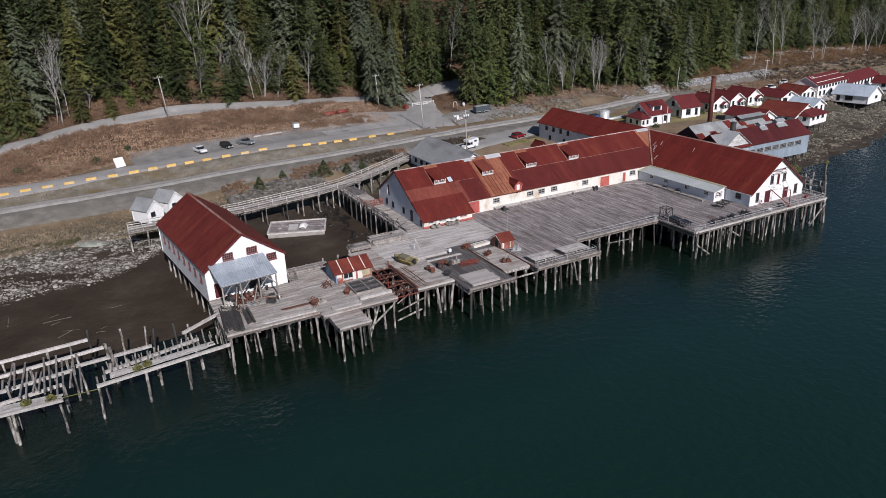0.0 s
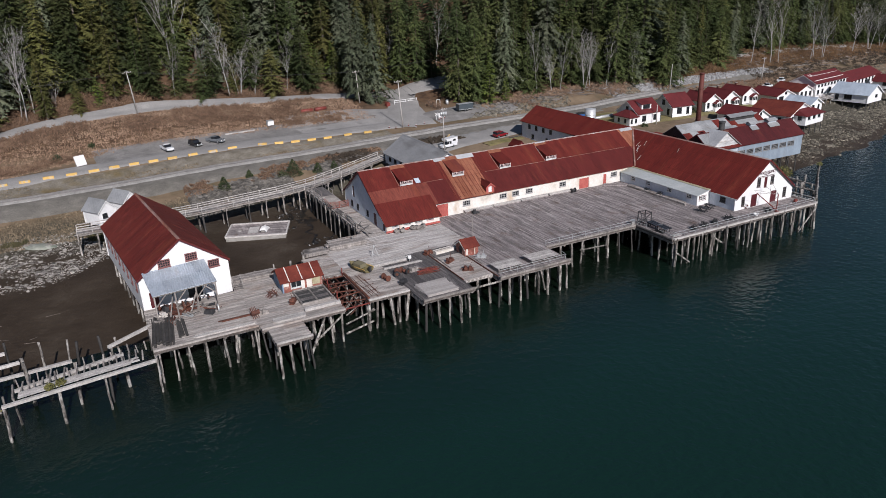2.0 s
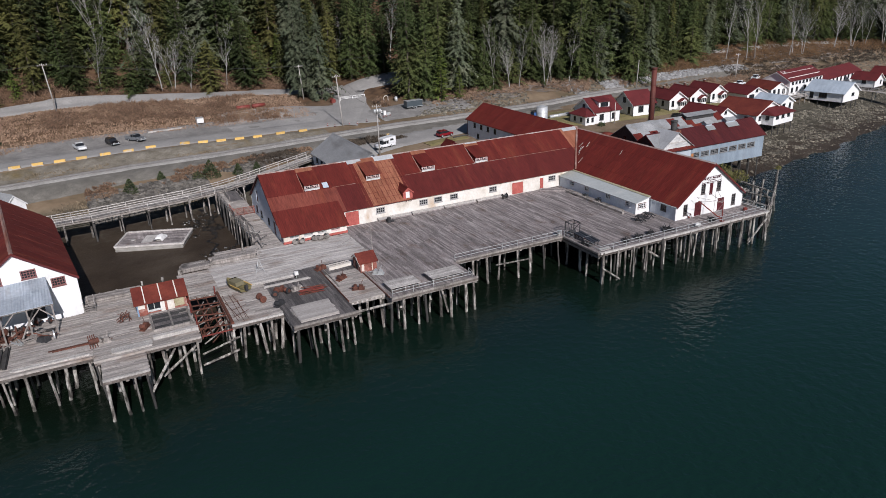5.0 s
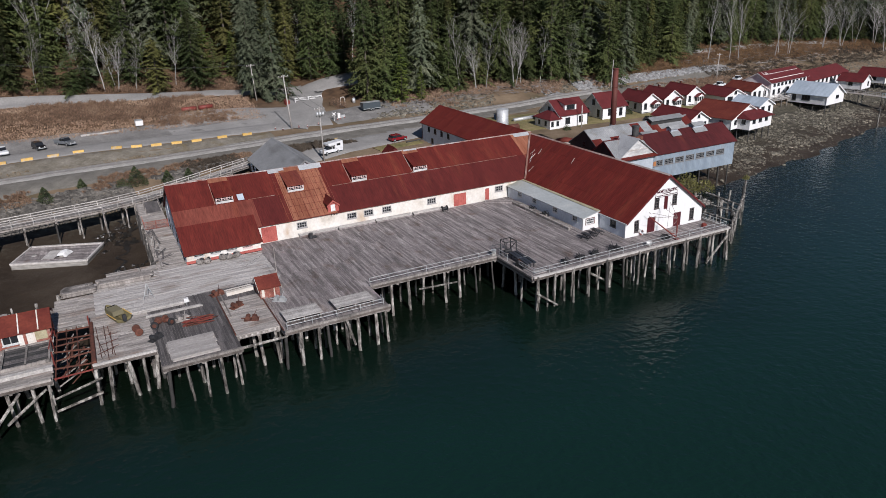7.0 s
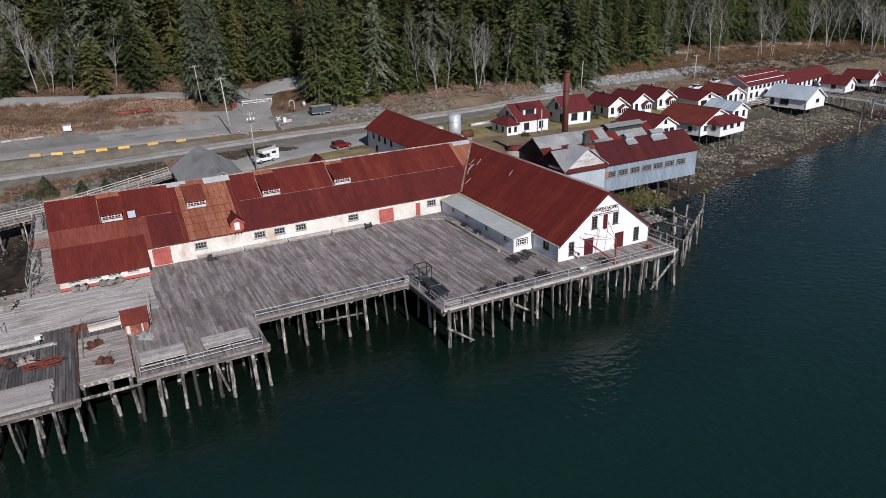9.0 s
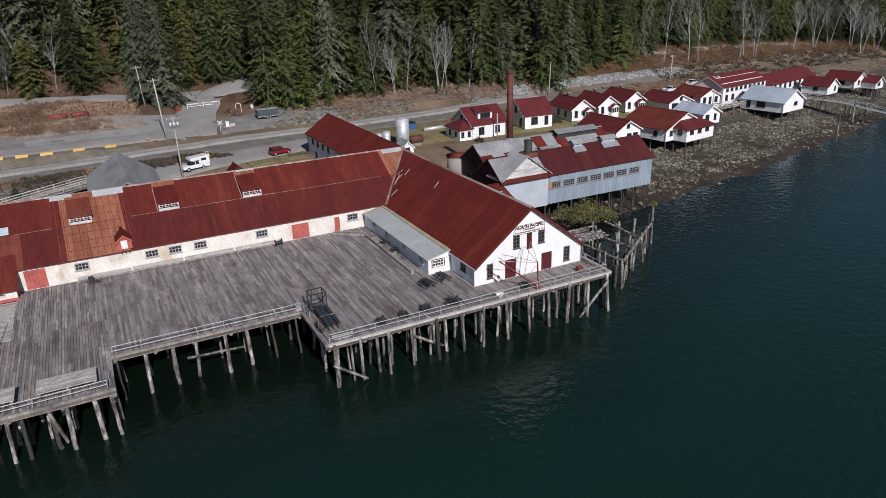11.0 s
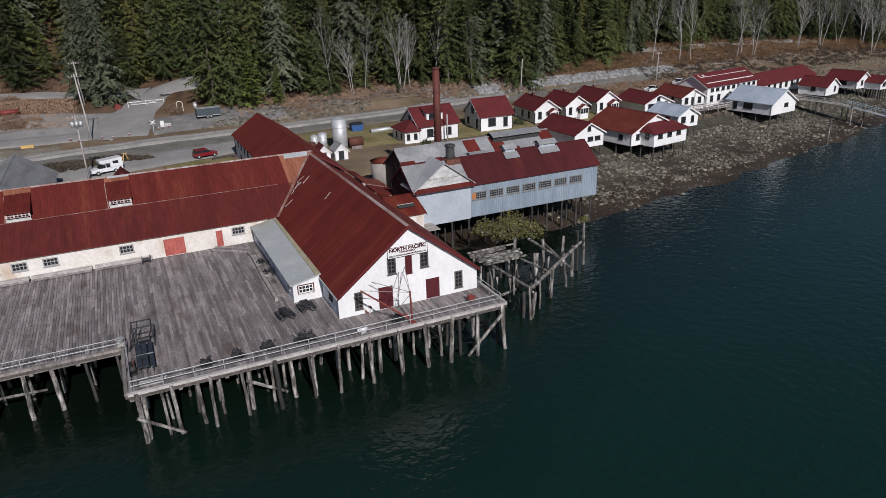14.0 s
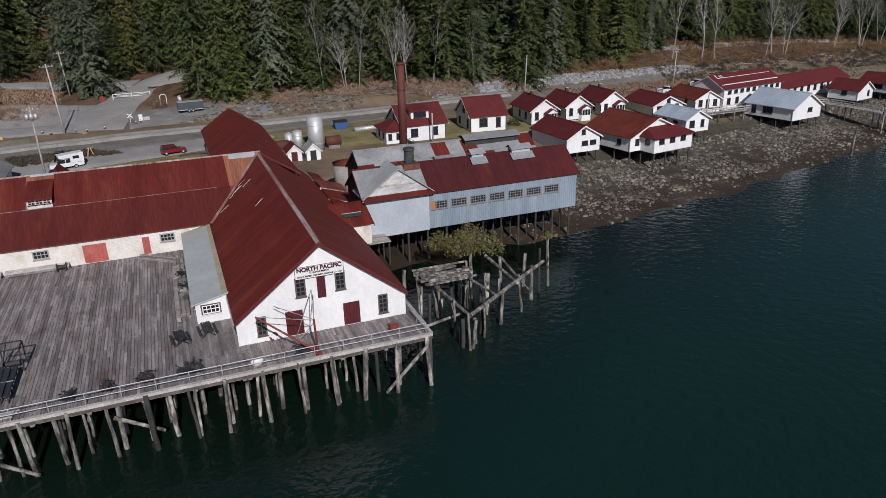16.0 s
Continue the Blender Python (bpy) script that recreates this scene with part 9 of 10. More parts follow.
for s in (-1, 1):
    part("blade", Geo().beam((-0.6, -0.08 - 0.03 * s, 2.3 - 0.5 * s), (0.6, -0.08 - 0.03 * s, 2.3 + 0.5 * s), 0.03, 0.2), M_TRIMWHITE, xs_)
cone1 = None
for x, y in ((-24.5, 92.5), (-23.0, 91.4), (-19.0, 92.0), (-17.0, 91.6), (-14.0, 92.6), (-8.5, 94.4), (-7.6, 94.9), (-6.4, 95.2)):
    m = on_land(x, y, x * 30, 0.12)
    if cone1 is None:
        cone1 = thing("traffic_cone", "faded orange traffic cone", "cone", m, group="traffic cones at the crossing")
        part("cone", Geo().tube((0, 0, 0.03), (0, 0, 0.75), 0.2, 0.04, 12), M_REDSTEEL, cone1)
        part("foot", Geo().box(-0.25, -0.25, 0, 0.25, 0.25, 0.04), M_BLACK, cone1)
        part("band", Geo().tube((0, 0, 0.35), (0, 0, 0.5), 0.14, 0.11, 12), M_TRIMWHITE, cone1)
    else:
        copy_thing(cone1, m)
sw = thing("switch_stand", "low grey and white equipment cabinets by the track", "cabinet", on_land(-7.2, 96.2, 0, 0.1))
part("cabinet", Geo().box(-0.8, -0.4, 0, 0.0, 0.4, 1.3), M_TRIMWHITE, sw)
part("panel", Geo().box(0.1, -0.3, 0, 1.4, 0.3, 0.7), M_GALV, sw)
stf = thing("wooden_trestle", "yellowish wooden A-frame trestle on the drive", "trestle", on_land(-15.6, 75.3, 10, 0))
for s in (-0.6, 0.6):
    part("leg", Geo().beam((s, -0.5, 0), (s * 0.2, 0, 1.7), 0.1), M_YELLOW, stf)
    part("leg", Geo().beam((s, 0.5, 0), (s * 0.2, 0, 1.7), 0.1), M_YELLOW, stf)
part("rail", Geo().beam((-0.5, 0, 1.65), (0.5, 0, 1.65), 0.1), M_YELLOW, stf)
logp = thing("kerb_log", "long weathered kerb log on the grass edge", "log", on_land(4.0, 69.6, 8, 0.15))
part("log", Geo().tube((-6.5, 0, 0), (6.5, 0, 0.05), 0.2, 0.17, 10), M_TAR, logp)
jb = thing("timber_kerb", "pale squared timbers along the yard edge", "timber", on_land(-61.5, 104.6, 6, 0.1))
for k in range(4):
    part("timber", Geo().beam((-4 + 2.2 * k, 0.1 * (k % 2), 0.15), (-1.9 + 2.2 * k, 0.05, 0.15), 0.5, 0.4), M_BLEACHED, jb)

# ---- boardwalk bridge at the far shore ----
bw = thing("far_boardwalk", "grey timber boardwalk on tall piles at the far shore", "walkway", kind="structure")
FB = [(96, 60.5, 4.9), (108, 60.6, 4.9), (118, 63.0, 4.6), (128, 61.8, 4.5), (134.6, 60.4, 4.5), (135.2, 54.5, 4.5), (135.5, 48.0, 4.4)]
g = Geo()
for p, d in along(FB, 0.3):
    s = Vector((d.y, -d.x, 0)).normalized() * 1.2
    g.beam((p.x - s.x, p.y - s.y, p.z), (p.x + s.x, p.y + s.y, p.z), 0.27, 0.08)
part("planking", g, M_LIGHT, bw)["kind"] = "stuff"
for p, d in along(FB, 3.4):
    s = Vector((d.y, -d.x, 0)).normalized()
    for k in (-1.0, 1.0):
        pile(p.x + s.x * k, p.y + s.y * k, p.z - 0.15, bw, 2, 0.4)
for k in (-1.15, 1.15):
    railing("grey timber railing of the far boardwalk", [(x, y + k, z) for x, y, z in FB], 0, 0.95, 2.6, mat=M_BLEACHED, square=True, name="timber_railing")
gang = thing("gangway", "pale blue-grey steel truss gangway from pier to float", "gangway")
G0, G1 = Vector((135.6, 48.2, 4.3)), Vector((139.0, 30.0, 1.6))
M_GANG = plain("pale_blue_steel", (0.3, 0.45, 0.52), 0.5)
part("walkway", Geo().beam(tuple(G0), tuple(G1), 1.4, 0.12), M_GALV, gang)
for sx in (-0.7, 0.7):
    off = Vector((sx, 0, 1.1))
    part("truss_rail", Geo().beam(tuple(G0 + off), tuple(G1 + off), 0.09), M_GANG, gang)
    for i in range(13):
        p, q = G0.lerp(G1, i / 12), G0.lerp(G1, min(1, (i + (i % 2)) / 12))
        part("truss_post", Geo().beam((p.x + sx, p.y, p.z), (q.x + sx, q.y, q.z + 1.1), 0.06), M_GANG, gang)
for x, y, t in ((114.2, 35.8, 5.5), (134.2, 45.5, 5.6), (136.6, 44.0, 5.2), (137.4, 33.0, 4.5)):
    pile(x, y, t, bw, 2, 0.1)

# ---- trees ----


def conifer(h, r, seed, needles, low=0.1, droop=0.35, step=0.55, twig=0.42, power=0.78):
    """Trunk and crown meshes of one evergreen: uneven whorls of drooping boughs, each feathered with short twigs."""
    rng = random.Random(seed)
    trunk = Geo()
    n, segs = 7, 6
    for j in range(segs + 1):
        z = h * 0.97 * j / segs - 0.6
        rr = lerp(h * 0.0115, 0.03, j / segs)
        for i in range(n):
            a = 2 * math.pi * i / n
            trunk.v.append((rr * math.cos(a), rr * math.sin(a), z))
    for j in range(segs):
        trunk.f += [(j * n + i, j * n + (i + 1) % n, (j + 1) * n + (i + 1) % n, (j + 1) * n + i) for i in range(n)]
    V, Fc = [], []
    z = h * low
    lop = [rng.uniform(0.7, 1.25) for _ in range(7)]
    while z < h * 0.985:
        t = z / h
        reach = r * ((1 - t) ** power) * (0.7 + 0.3 * min(1, (t - low) / 0.1)) * (1 + 0.2 * math.sin(z * 1.3 + seed) * math.sin(z * 0.53 + 2 * seed))
        k = rng.randint(5, 8)
        a0 = rng.uniform(0, 6.3)
        for i in range(k):
            if rng.random() < 0.12:
                continue
            a = a0 + 2 * math.pi * i / k + rng.uniform(-0.4, 0.4)
            ln = max(0.35, reach * rng.uniform(0.55, 1.15) * lop[int(a * 1.1 + z * 0.35) % 7])
            zz = z + rng.uniform(-0.4, 0.4)
            dx, dy = math.cos(a), math.sin(a)
            m = max(2, round(ln / twig))
            rise, bend, dr = rng.uniform(-0.08, 0.22), rng.uniform(-0.25, 0.25), droop * rng.uniform(0.7, 1.3)
            sp = [(dx * ln * q / m - dy * bend * ln * (q / m) ** 2, dy * ln * q / m + dx * bend * ln * (q / m) ** 2, zz + ln * (rise * q / m - dr * (q / m) ** 2)) for q in range(m + 1)]
            for q in range(1 if m > 3 else 0, m):
                u = (q + 0.5) / m
                p0, p1 = sp[q], sp[q + 1]
                full = 0.2 * ln * (1 - 0.7 * u) + 0.28
                for sd in (-1, 1):
                    w = full * rng.uniform(0.55, 1.35)
                    f = w * rng.uniform(-0.3, 1.1)
                    b = len(V)
                    V.extend([p0, p1, (p1[0] - dy * sd * w + dx * f, p1[1] + dx * sd * w + dy * f, p1[2] + w * rng.uniform(-1.0, 0.15))])
                    Fc.append((b, b + 1, b + 2))
                if rng.random() < 0.6:
                    w = full * rng.uniform(0.4, 1.0)
                    b = len(V)
                    V.extend([p0, p1, ((p0[0] + p1[0]) / 2 + rng.uniform(-0.25, 0.25), (p0[1] + p1[1]) / 2 + rng.uniform(-0.25, 0.25), (p0[2] + p1[2]) / 2 - w)])
                    Fc.append((b, b + 1, b + 2))
        z += step * rng.uniform(0.7, 1.3) * (1.2 - 0.55 * t)
    crown = bpy.data.meshes.new("crown")
    crown.from_pydata(V, [], Fc)
    crown.materials.append(needles)
    return trunk.mesh("trunk", M_BARK, True), crown


SPRUCE, HEMLOCK, CEDAR = "tall dark green spruce with ragged drooping boughs", "tall olive-green hemlock with drooping boughs", "grey-green cedar with hanging boughs"
TREES = [(*conifer(*args), lab) for args, lab in (
    ((32, 5.6, 1, M_NEEDLE, 0.05), SPRUCE), ((28, 5.2, 2, M_NEEDLE, 0.03, 0.3), SPRUCE), ((35, 5.4, 3, M_OLIVENEEDLE, 0.16, 0.42), HEMLOCK),
    ((25, 5.6, 4, M_CEDAR, 0.03, 0.5), CEDAR), ((30, 5.6, 5, M_CEDAR, 0.1, 0.5), CEDAR), ((13, 3.2, 6, M_YOUNG, 0.02, 0.15, 0.45, 0.4), "young bright green spruce tree"),
    ((27, 5.0, 7, M_OLIVENEEDLE, 0.08, 0.35), HEMLOCK), ((22, 5.2, 8, M_NEEDLE, 0.02, 0.28), SPRUCE), ((16, 4.4, 9, M_OLIVENEEDLE, 0.0, 0.3, 0.5, 0.45, 0.6), "bushy olive-green young hemlock"))]
LITE = [conifer(29, 5.6, 30 + k, M_FARWOOD, 0.15, 0.38, 1.15, 1.1)[1] for k in range(3)]


def evergreen(k, x, y, s, rot):
    tm, cm, lab = TREES[k]
    root = tagged(new("conifer"), lab, "tree", "conifers at the forest edge")
    root.matrix_basis = Matrix.Translation((x, y, land(x, y) - 0.2)) @ Matrix.Rotation(radians(rot), 4, "Z") @ Matrix.Diagonal((s[0], s[0], s[1], 1))
    for nm, me in (("trunk", tm), ("crown", cm)):
        new(nm, me).parent = root


FRONT = [(-400, 100), (-160, 111.5), (-123, 119.6), (-111, 125.3), (-97, 129.0), (-83, 130.6), (-63, 131.2), (-40, 133.4), (-22, 135.4), (-14, 136), (-6, 131), (4, 129), (9, 112), (20, 107.5), (37, 103.5), (50, 103.5), (63, 101.5), (76, 99), (92, 103), (106, 106), (113, 107), (121, 116), (135, 120.5), (159, 121), (184, 121), (230, 119), (262, 122), (320, 140), (700, 260)]


def off_road(x, y):
    """How far a place lies from the middle of the hill road."""
    best = 99.0
    for (ax, ay), (bx, by) in zip(HILL_ROAD, HILL_ROAD[1:]):
        dx, dy = bx - ax, by - ay
        t = min(1.0, max(0.0, ((x - ax) * dx + (y - ay) * dy) / (dx * dx + dy * dy)))
        best = min(best, math.hypot(x - ax - dx * t, y - ay - dy * t))
    return best


def front(x):
    for (a, ya), (b, yb) in zip(FRONT, FRONT[1:]):
        if x <= b:
            return lerp(ya, yb, (x - a) / (b - a))
    return FRONT[-1][1]


ALDERS = [(-109.3, 126.6, 4, 1.0), (-110.4, 127.4, 1, 1.0), (-107.4, 128.4, 4, 0.9), (-102.6, 130.0, 2, 0.75), (-72.6, 131.0, 0, 0.95), (-57.6, 131.4, 1, 1.0), (-54.6, 131.8, 3, 0.85), (-71.5, 138.0, 4, 1.6), (-70.4, 138.6, 1, 1.75), (-62, 137.0, 2, 1.0), (-46.4, 139.5, 0, 1.2), (-50, 132.5, 2, 0.8), (-40, 134.0, 1, 0.8), (-33, 136.0, 0, 0.8),
          (48.0, 102, 3, 1.0), (50.5, 102.5, 0, 1.05), (39.0, 102.8, 1, 0.9), (36.0, 103, 2, 0.9), (56.7, 101.8, 1, 0.9), (66, 100, 4, 0.7),
          (-4, 138, 0, 1.0), (11, 134, 1, 1.0), (31, 104, 4, 0.85), (129, 106, 1, 0.9), (139, 105.5, 4, 0.8), (143, 105, 1, 0.9), (163, 106, 4, 0.85), (166, 107, 1, 0.9), (170, 106, 2, 0.9),
          (195, 110, 2, 1.0), (209, 112, 3, 0.9), (219, 113, 2, 1.0), (232, 113, 2, 1.0), (228, 106, 3, 0.8), (240, 108, 2, 0.9), (247, 105, 3, 0.9)]
rng = random.Random(11)
count = 0
far = []
x = -152.0
cells = []
while x < 560:
    step = 5.3 if x < 262 else 8.0
    for j in range(14):
        cells.append((x + rng.uniform(-2.6, 2.6), front(x) + 1.0 + j * step * 1.05 + rng.uniform(-2.4, 2.4), j))
    x += step
for (x, y, j) in cells:
    if off_road(x, y) < 7.5 or any(abs(x - a[0]) + abs(y - a[1]) < (3.2 if y < a[1] else 1.5) for a in ALDERS):
        continue
    # more dark-needled trees from x = 0 on, standing in for the wood's shade there
    if x < 0:
        k = rng.choice((2, 6, 6, 3, 0, 1, 4, 0)) if j else rng.choice((8, 8, 6, 7, 1, 7))
    else:
        k = rng.choice((0, 0, 1, 1, 7, 4, 6)) if j else rng.choice((0, 1, 1, 7, 7, 3))
    s = rng.uniform(0.8, 1.25) if j else rng.uniform(0.5, 1.0)
    if rng.random() < 0.03:
        k = 5
    if j < 3 and -152 < x < 262 and count < 255:
        evergreen(k, x, y, (s * rng.uniform(1.05, 1.4), s), rng.uniform(0, 360))
        count += 1
    else:
        far.append((x, y, s, j))
# the big ones by the gate and the crossing
for k, x, y, s in ((3, -16.6, 120.0, 1.05), (3, -19.5, 124.0, 1.1), (4, -21.5, 125.0, 0.9), (0, 4.6, 106.5, 1.05), (1, 9.5, 105.0, 1.0), (5, 12.5, 102.0, 1.15), (0, 15.5, 108.5, 1.1), (4, 20, 105, 1.0), (5, 18.0, 101.5, 0.7), (1, 7.0, 111, 1.1), (0, -3.0, 131.5, 0.9), (1, 2.5, 130.5, 0.9), (6, -8.5, 134.5, 0.9), (7, 7.0, 129.5, 0.9), (7, 101, 108, 0.75), (2, 106, 110, 0.6), (7, 112, 113, 0.5), (7, 131, 114, 0.6), (7, 200, 119, 0.7), (0, 207, 121, 0.7), (7, 214, 120, 0.75), (1, 222, 122, 0.7), (7, 230, 124, 0.8), (0, 240, 126, 0.75), (7, 173, 118, 0.5), (5, 120, 112, 0.8), (5, 97, 109, 0.8), (7, 98, 113, 0.8), (0, 104, 112, 0.6), (7, 109, 112, 0.75), (7, 115, 111.5, 0.7), (1, 121, 112, 0.6), (3, 126, 113, 0.6), (7, 148, 113, 0.5), (1, 163, 121, 0.65), (7, 180, 122, 0.7), (3, 187, 119, 0.7), (0, 194, 119, 0.7), (7, 236, 112, 0.8), (0, 244, 114, 0.8), (7, 250, 109, 0.7), (1, 257, 114, 0.9), (3, 263, 110, 0.8), (7, 270, 116, 0.9), (0, 277, 114, 0.9), (1, 285, 119, 0.9)):
    evergreen(k, x, y, (s, s), x * 37)

# the wood behind, joined
rng = random.Random(5)
VS, FS, base = [], [], 0
lite = []
for cm in LITE:
    co = np.empty(len(cm.vertices) * 3)
    cm.vertices.foreach_get("co", co)
    lite.append(co.reshape(-1, 3))
for (x, y, s, j) in far:
    if j > 6 and rng.random() < 0.5:
        continue
    co = lite[rng.randrange(3)]
    if j > 6:
        co = co.reshape(-1, 3, 3)[::2].reshape(-1, 3) * (1.15, 1.15, 1.0)
    a = rng.uniform(0, 6.3)
    c, d = math.cos(a) * s * 1.1, math.sin(a) * s * 1.1
    VS.append(np.column_stack((x + co[:, 0] * c - co[:, 1] * d, y + co[:, 0] * d + co[:, 1] * c, land(x, y) + co[:, 2] * s)))
V = np.concatenate(VS)
Fc = np.arange(len(V)).reshape(-1, 3).tolist()
V = V.tolist()
for cm in LITE:
    bpy.data.meshes.remove(cm)
me = bpy.data.meshes.new("far_wood")
me.from_pydata(V, [], Fc)
me.materials.append(M_FARWOOD)
solo("far_wood", me, M_FARWOOD, "dense dark conifer wood on the hillside", "wood", kind="stuff")


def bare_tree(seed, h, spread=0.35, stems=1):
    """A leafless alder: slender upright stems, rising limbs and fine twigs."""
    rng = random.Random(seed)
    g = Geo()

    def limb(p, d, ln, r, depth):
        n = 5 if depth == 0 else 3
        q = p
        for i in range(n):
            d = (d + Vector((rng.uniform(-0.11, 0.11), rng.uniform(-0.11, 0.11), rng.uniform(0.0, 0.16)))).normalized()
            e = q + d * (ln / n)
            ra, rb = r * (1 - 0.75 * i / n), r * (1 - 0.75 * (i + 1) / n)
            g.tube(q, e, ra, max(rb, 0.008), 5 if depth == 0 else 3, False)
            q = e
            if depth == 0 and i == 0:
                continue
            if depth < 2 or (depth == 2 and rng.random() < 0.5):
                for _ in range(4 if depth == 0 else rng.choice((1, 1, 2))):
                    a = rng.uniform(0, 6.3)
                    out = (d * rng.uniform(0.7, 1.1) + Vector((math.cos(a), math.sin(a), 0.1)) * spread * rng.uniform(0.8, 2.0)).normalized()
                    limb(q, out, ln * (0.36 if depth == 0 else 0.5) * rng.uniform(0.7, 1.2) * (1.15 - 0.5 * i / n), max(rb * 0.5, 0.016), depth + 1)

    for s in range(stems):
        a = 6.283 * s / stems + seed
        lean = 0.05 if stems == 1 else rng.uniform(0.12, 0.3)
        o = 0.25 if stems > 1 else 0.0
        limb(Vector((o * math.cos(a), o * math.sin(a), -0.3)), Vector((lean * math.cos(a), lean * math.sin(a), 1)).normalized(), h * rng.uniform(0.85, 1.0), h * 0.0085, 0)
    return g.mesh("bare_crown", M_PALEBARK, False)


BARES = [bare_tree(1, 15, 0.42), bare_tree(2, 17, 0.34), bare_tree(3, 13, 0.45, 2), bare_tree(4, 15, 0.35, 3), bare_tree(5, 19, 0.3)]
rng = random.Random(8)
for x, y, k, s in ALDERS:
    s *= 1.3 if x > 125 else 1.0
    t = tagged(new("bare_alder"), "leafless pale-barked alder with fine twigs", "tree", "bare alders at the wood's edge")
    t.matrix_basis = Matrix.Translation((x, y, land(x, y) - 0.2)) @ Matrix.Rotation(rng.uniform(0, 6.3), 4, "Z") @ Matrix.Rotation(radians(rng.uniform(-6, 6)), 4, "X") @ Matrix.Diagonal((s, s, s, 1))
    new("bare_crown", BARES[k]).parent = t

# ---- brush, shrubs and moss ----


def tufts(places, hmin, hmax, blades, seed, spread=0.5):
    rng = random.Random(seed)
    V, Fc = [], []
    for (x, y, z) in places:
        for _ in range(blades):
            a = rng.uniform(0, 6.283)
            h = rng.uniform(hmin, hmax)
            o = (rng.uniform(-spread, spread), rng.uniform(-spread, spread))
            w = rng.uniform(0.06, 0.2)
            tip = (x + o[0] + rng.uniform(-0.5, 0.5) * h, y + o[1] + rng.uniform(-0.5, 0.5) * h, z + h)
            b = len(V)
            V.extend([(x + o[0] - w * math.cos(a), y + o[1] - w * math.sin(a), z - 0.1), (x + o[0] + w * math.cos(a), y + o[1] + w * math.sin(a), z - 0.1), tip])
            Fc.append((b, b + 1, b + 2))
    me = bpy.data.meshes.new("tufts")
    me.from_pydata(V, [], Fc)
    return me


def scatter(n, x0, x1, ylo, yhi, seed, dense=0.0):
    rng = random.Random(seed)
    out = []
    while len(out) < n:
        x = rng.uniform(x0, x1)
        lo, hi = ylo(x), yhi(x)
        y = rng.uniform(lo, hi)
        if noise.noise((x * 0.08, y * 0.08, seed)) < dense:
            n -= 0.4
            continue
        if -26 < x < 26 and y > 90 and off_road(x, y) < 5.5:
            n -= 0.2
            continue
        out.append((x, y, land(x, y)))
    return out


def bushes(places, rmin, rmax, leaves, seed):
    """Low twiggy mounds of many small blades."""
    rng = random.Random(seed)
    V, Fc = [], []
    for (x, y, z) in places:
        r = rng.uniform(rmin, rmax)
        hgt = r * rng.uniform(0.7, 1.3)
        for _ in range(int(leaves * (0.5 + r))):
            a, q = rng.uniform(0, 6.283), math.sqrt(rng.random())
            px, py = x + r * q * math.cos(a), y + r * q * math.sin(a)
            pz = z + hgt * (1 - q * q) * rng.uniform(0.35, 1.05)
            ln, w, b = rng.uniform(0.15, 0.45), rng.uniform(0.03, 0.09), rng.uniform(0, 6.283)
            tx, ty = rng.uniform(-0.6, 0.6) * ln + 0.3 * ln * math.cos(a), rng.uniform(-0.6, 0.6) * ln + 0.3 * ln * math.sin(a)
            k = len(V)
            V.extend([(px - w * math.cos(b), py - w * math.sin(b), pz), (px + w * math.cos(b), py + w * math.sin(b), pz), (px + tx, py + ty, pz + ln)])
            Fc.append((k, k + 1, k + 2))
    me = bpy.data.meshes.new("bushes")
    me.from_pydata(V, [], Fc)
    return me


def mound_stuff(name, label, places, rmin, rmax, leaves, seed, mat):
    me = bushes(places, rmin, rmax, leaves, seed)
    me.materials.append(mat)
    solo(name, me, mat, label, "brush", kind="stuff")


slope = scatter(7500, -150, -24, lambda x: 92.5 + max(0, min(12, (x + 112) * 0.5)), lambda x: upper(x) - 2.6, 1, -0.6)
me = tufts(slope, 0.08, 0.38, 9, 13, 0.9)
me.materials.append(M_TANBRUSH)
solo("bracken", me, M_TANBRUSH, "bleached tan bracken covering the slope", "brush", kind="stuff")
mound_stuff("slope_brush", "brown leafless brush in patches on the slope", scatter(2300, -150, -30, lambda x: 93.5 + max(0, min(12, (x + 112) * 0.5)), lambda x: upper(x) - 3.4, 31, -0.06), 0.35, 1.2, 44, 32, M_BRUSH)
mound_stuff("wood_edge_brush", "reddish brown brush along the edge of the wood", scatter(1100, -150, -18, lambda x: upper(x) + 3.2, lambda x: front(x) + 5, 33, -0.4), 0.5, 1.4, 50, 34, M_BRUSH)
mound_stuff("hill_brush", "orange-brown brush and dead grass covering the hillside", scatter(2300, 76, 270, lambda x: 100.5 + max(0, x - 110) * 0.06, lambda x: front(x) + 2, 35, -0.3), 0.4, 1.5, 40, 36, M_REDBRUSH)
mound_stuff("bank_brush", "sparse brown and olive weeds on the cut bank", scatter(900, 8, 80, lambda x: 93.0 + x * 0.03, lambda x: front(x) + 1, 37, -0.1), 0.25, 0.8, 60, 38, M_TANBRUSH)
mound_stuff("shore_brush", "brown and olive brush on the stony bank under the track", scatter(420, -80, -34, lambda x: 69.5 + (x + 78) * 0.1, lambda x: 73.8 + (x + 78) * 0.12, 39, -0.05), 0.2, 0.7, 70, 40, M_BRUSH)
mound_stuff("track_scrub", "dark brown scrub between the drive and the track", scatter(700, -48, -8, lambda x: 72.6 + (x + 48) * 0.07, lambda x: 78.6 + (x + 38) * 0.03, 47, -0.1), 0.15, 0.6, 70, 48, M_DARKBRUSH)
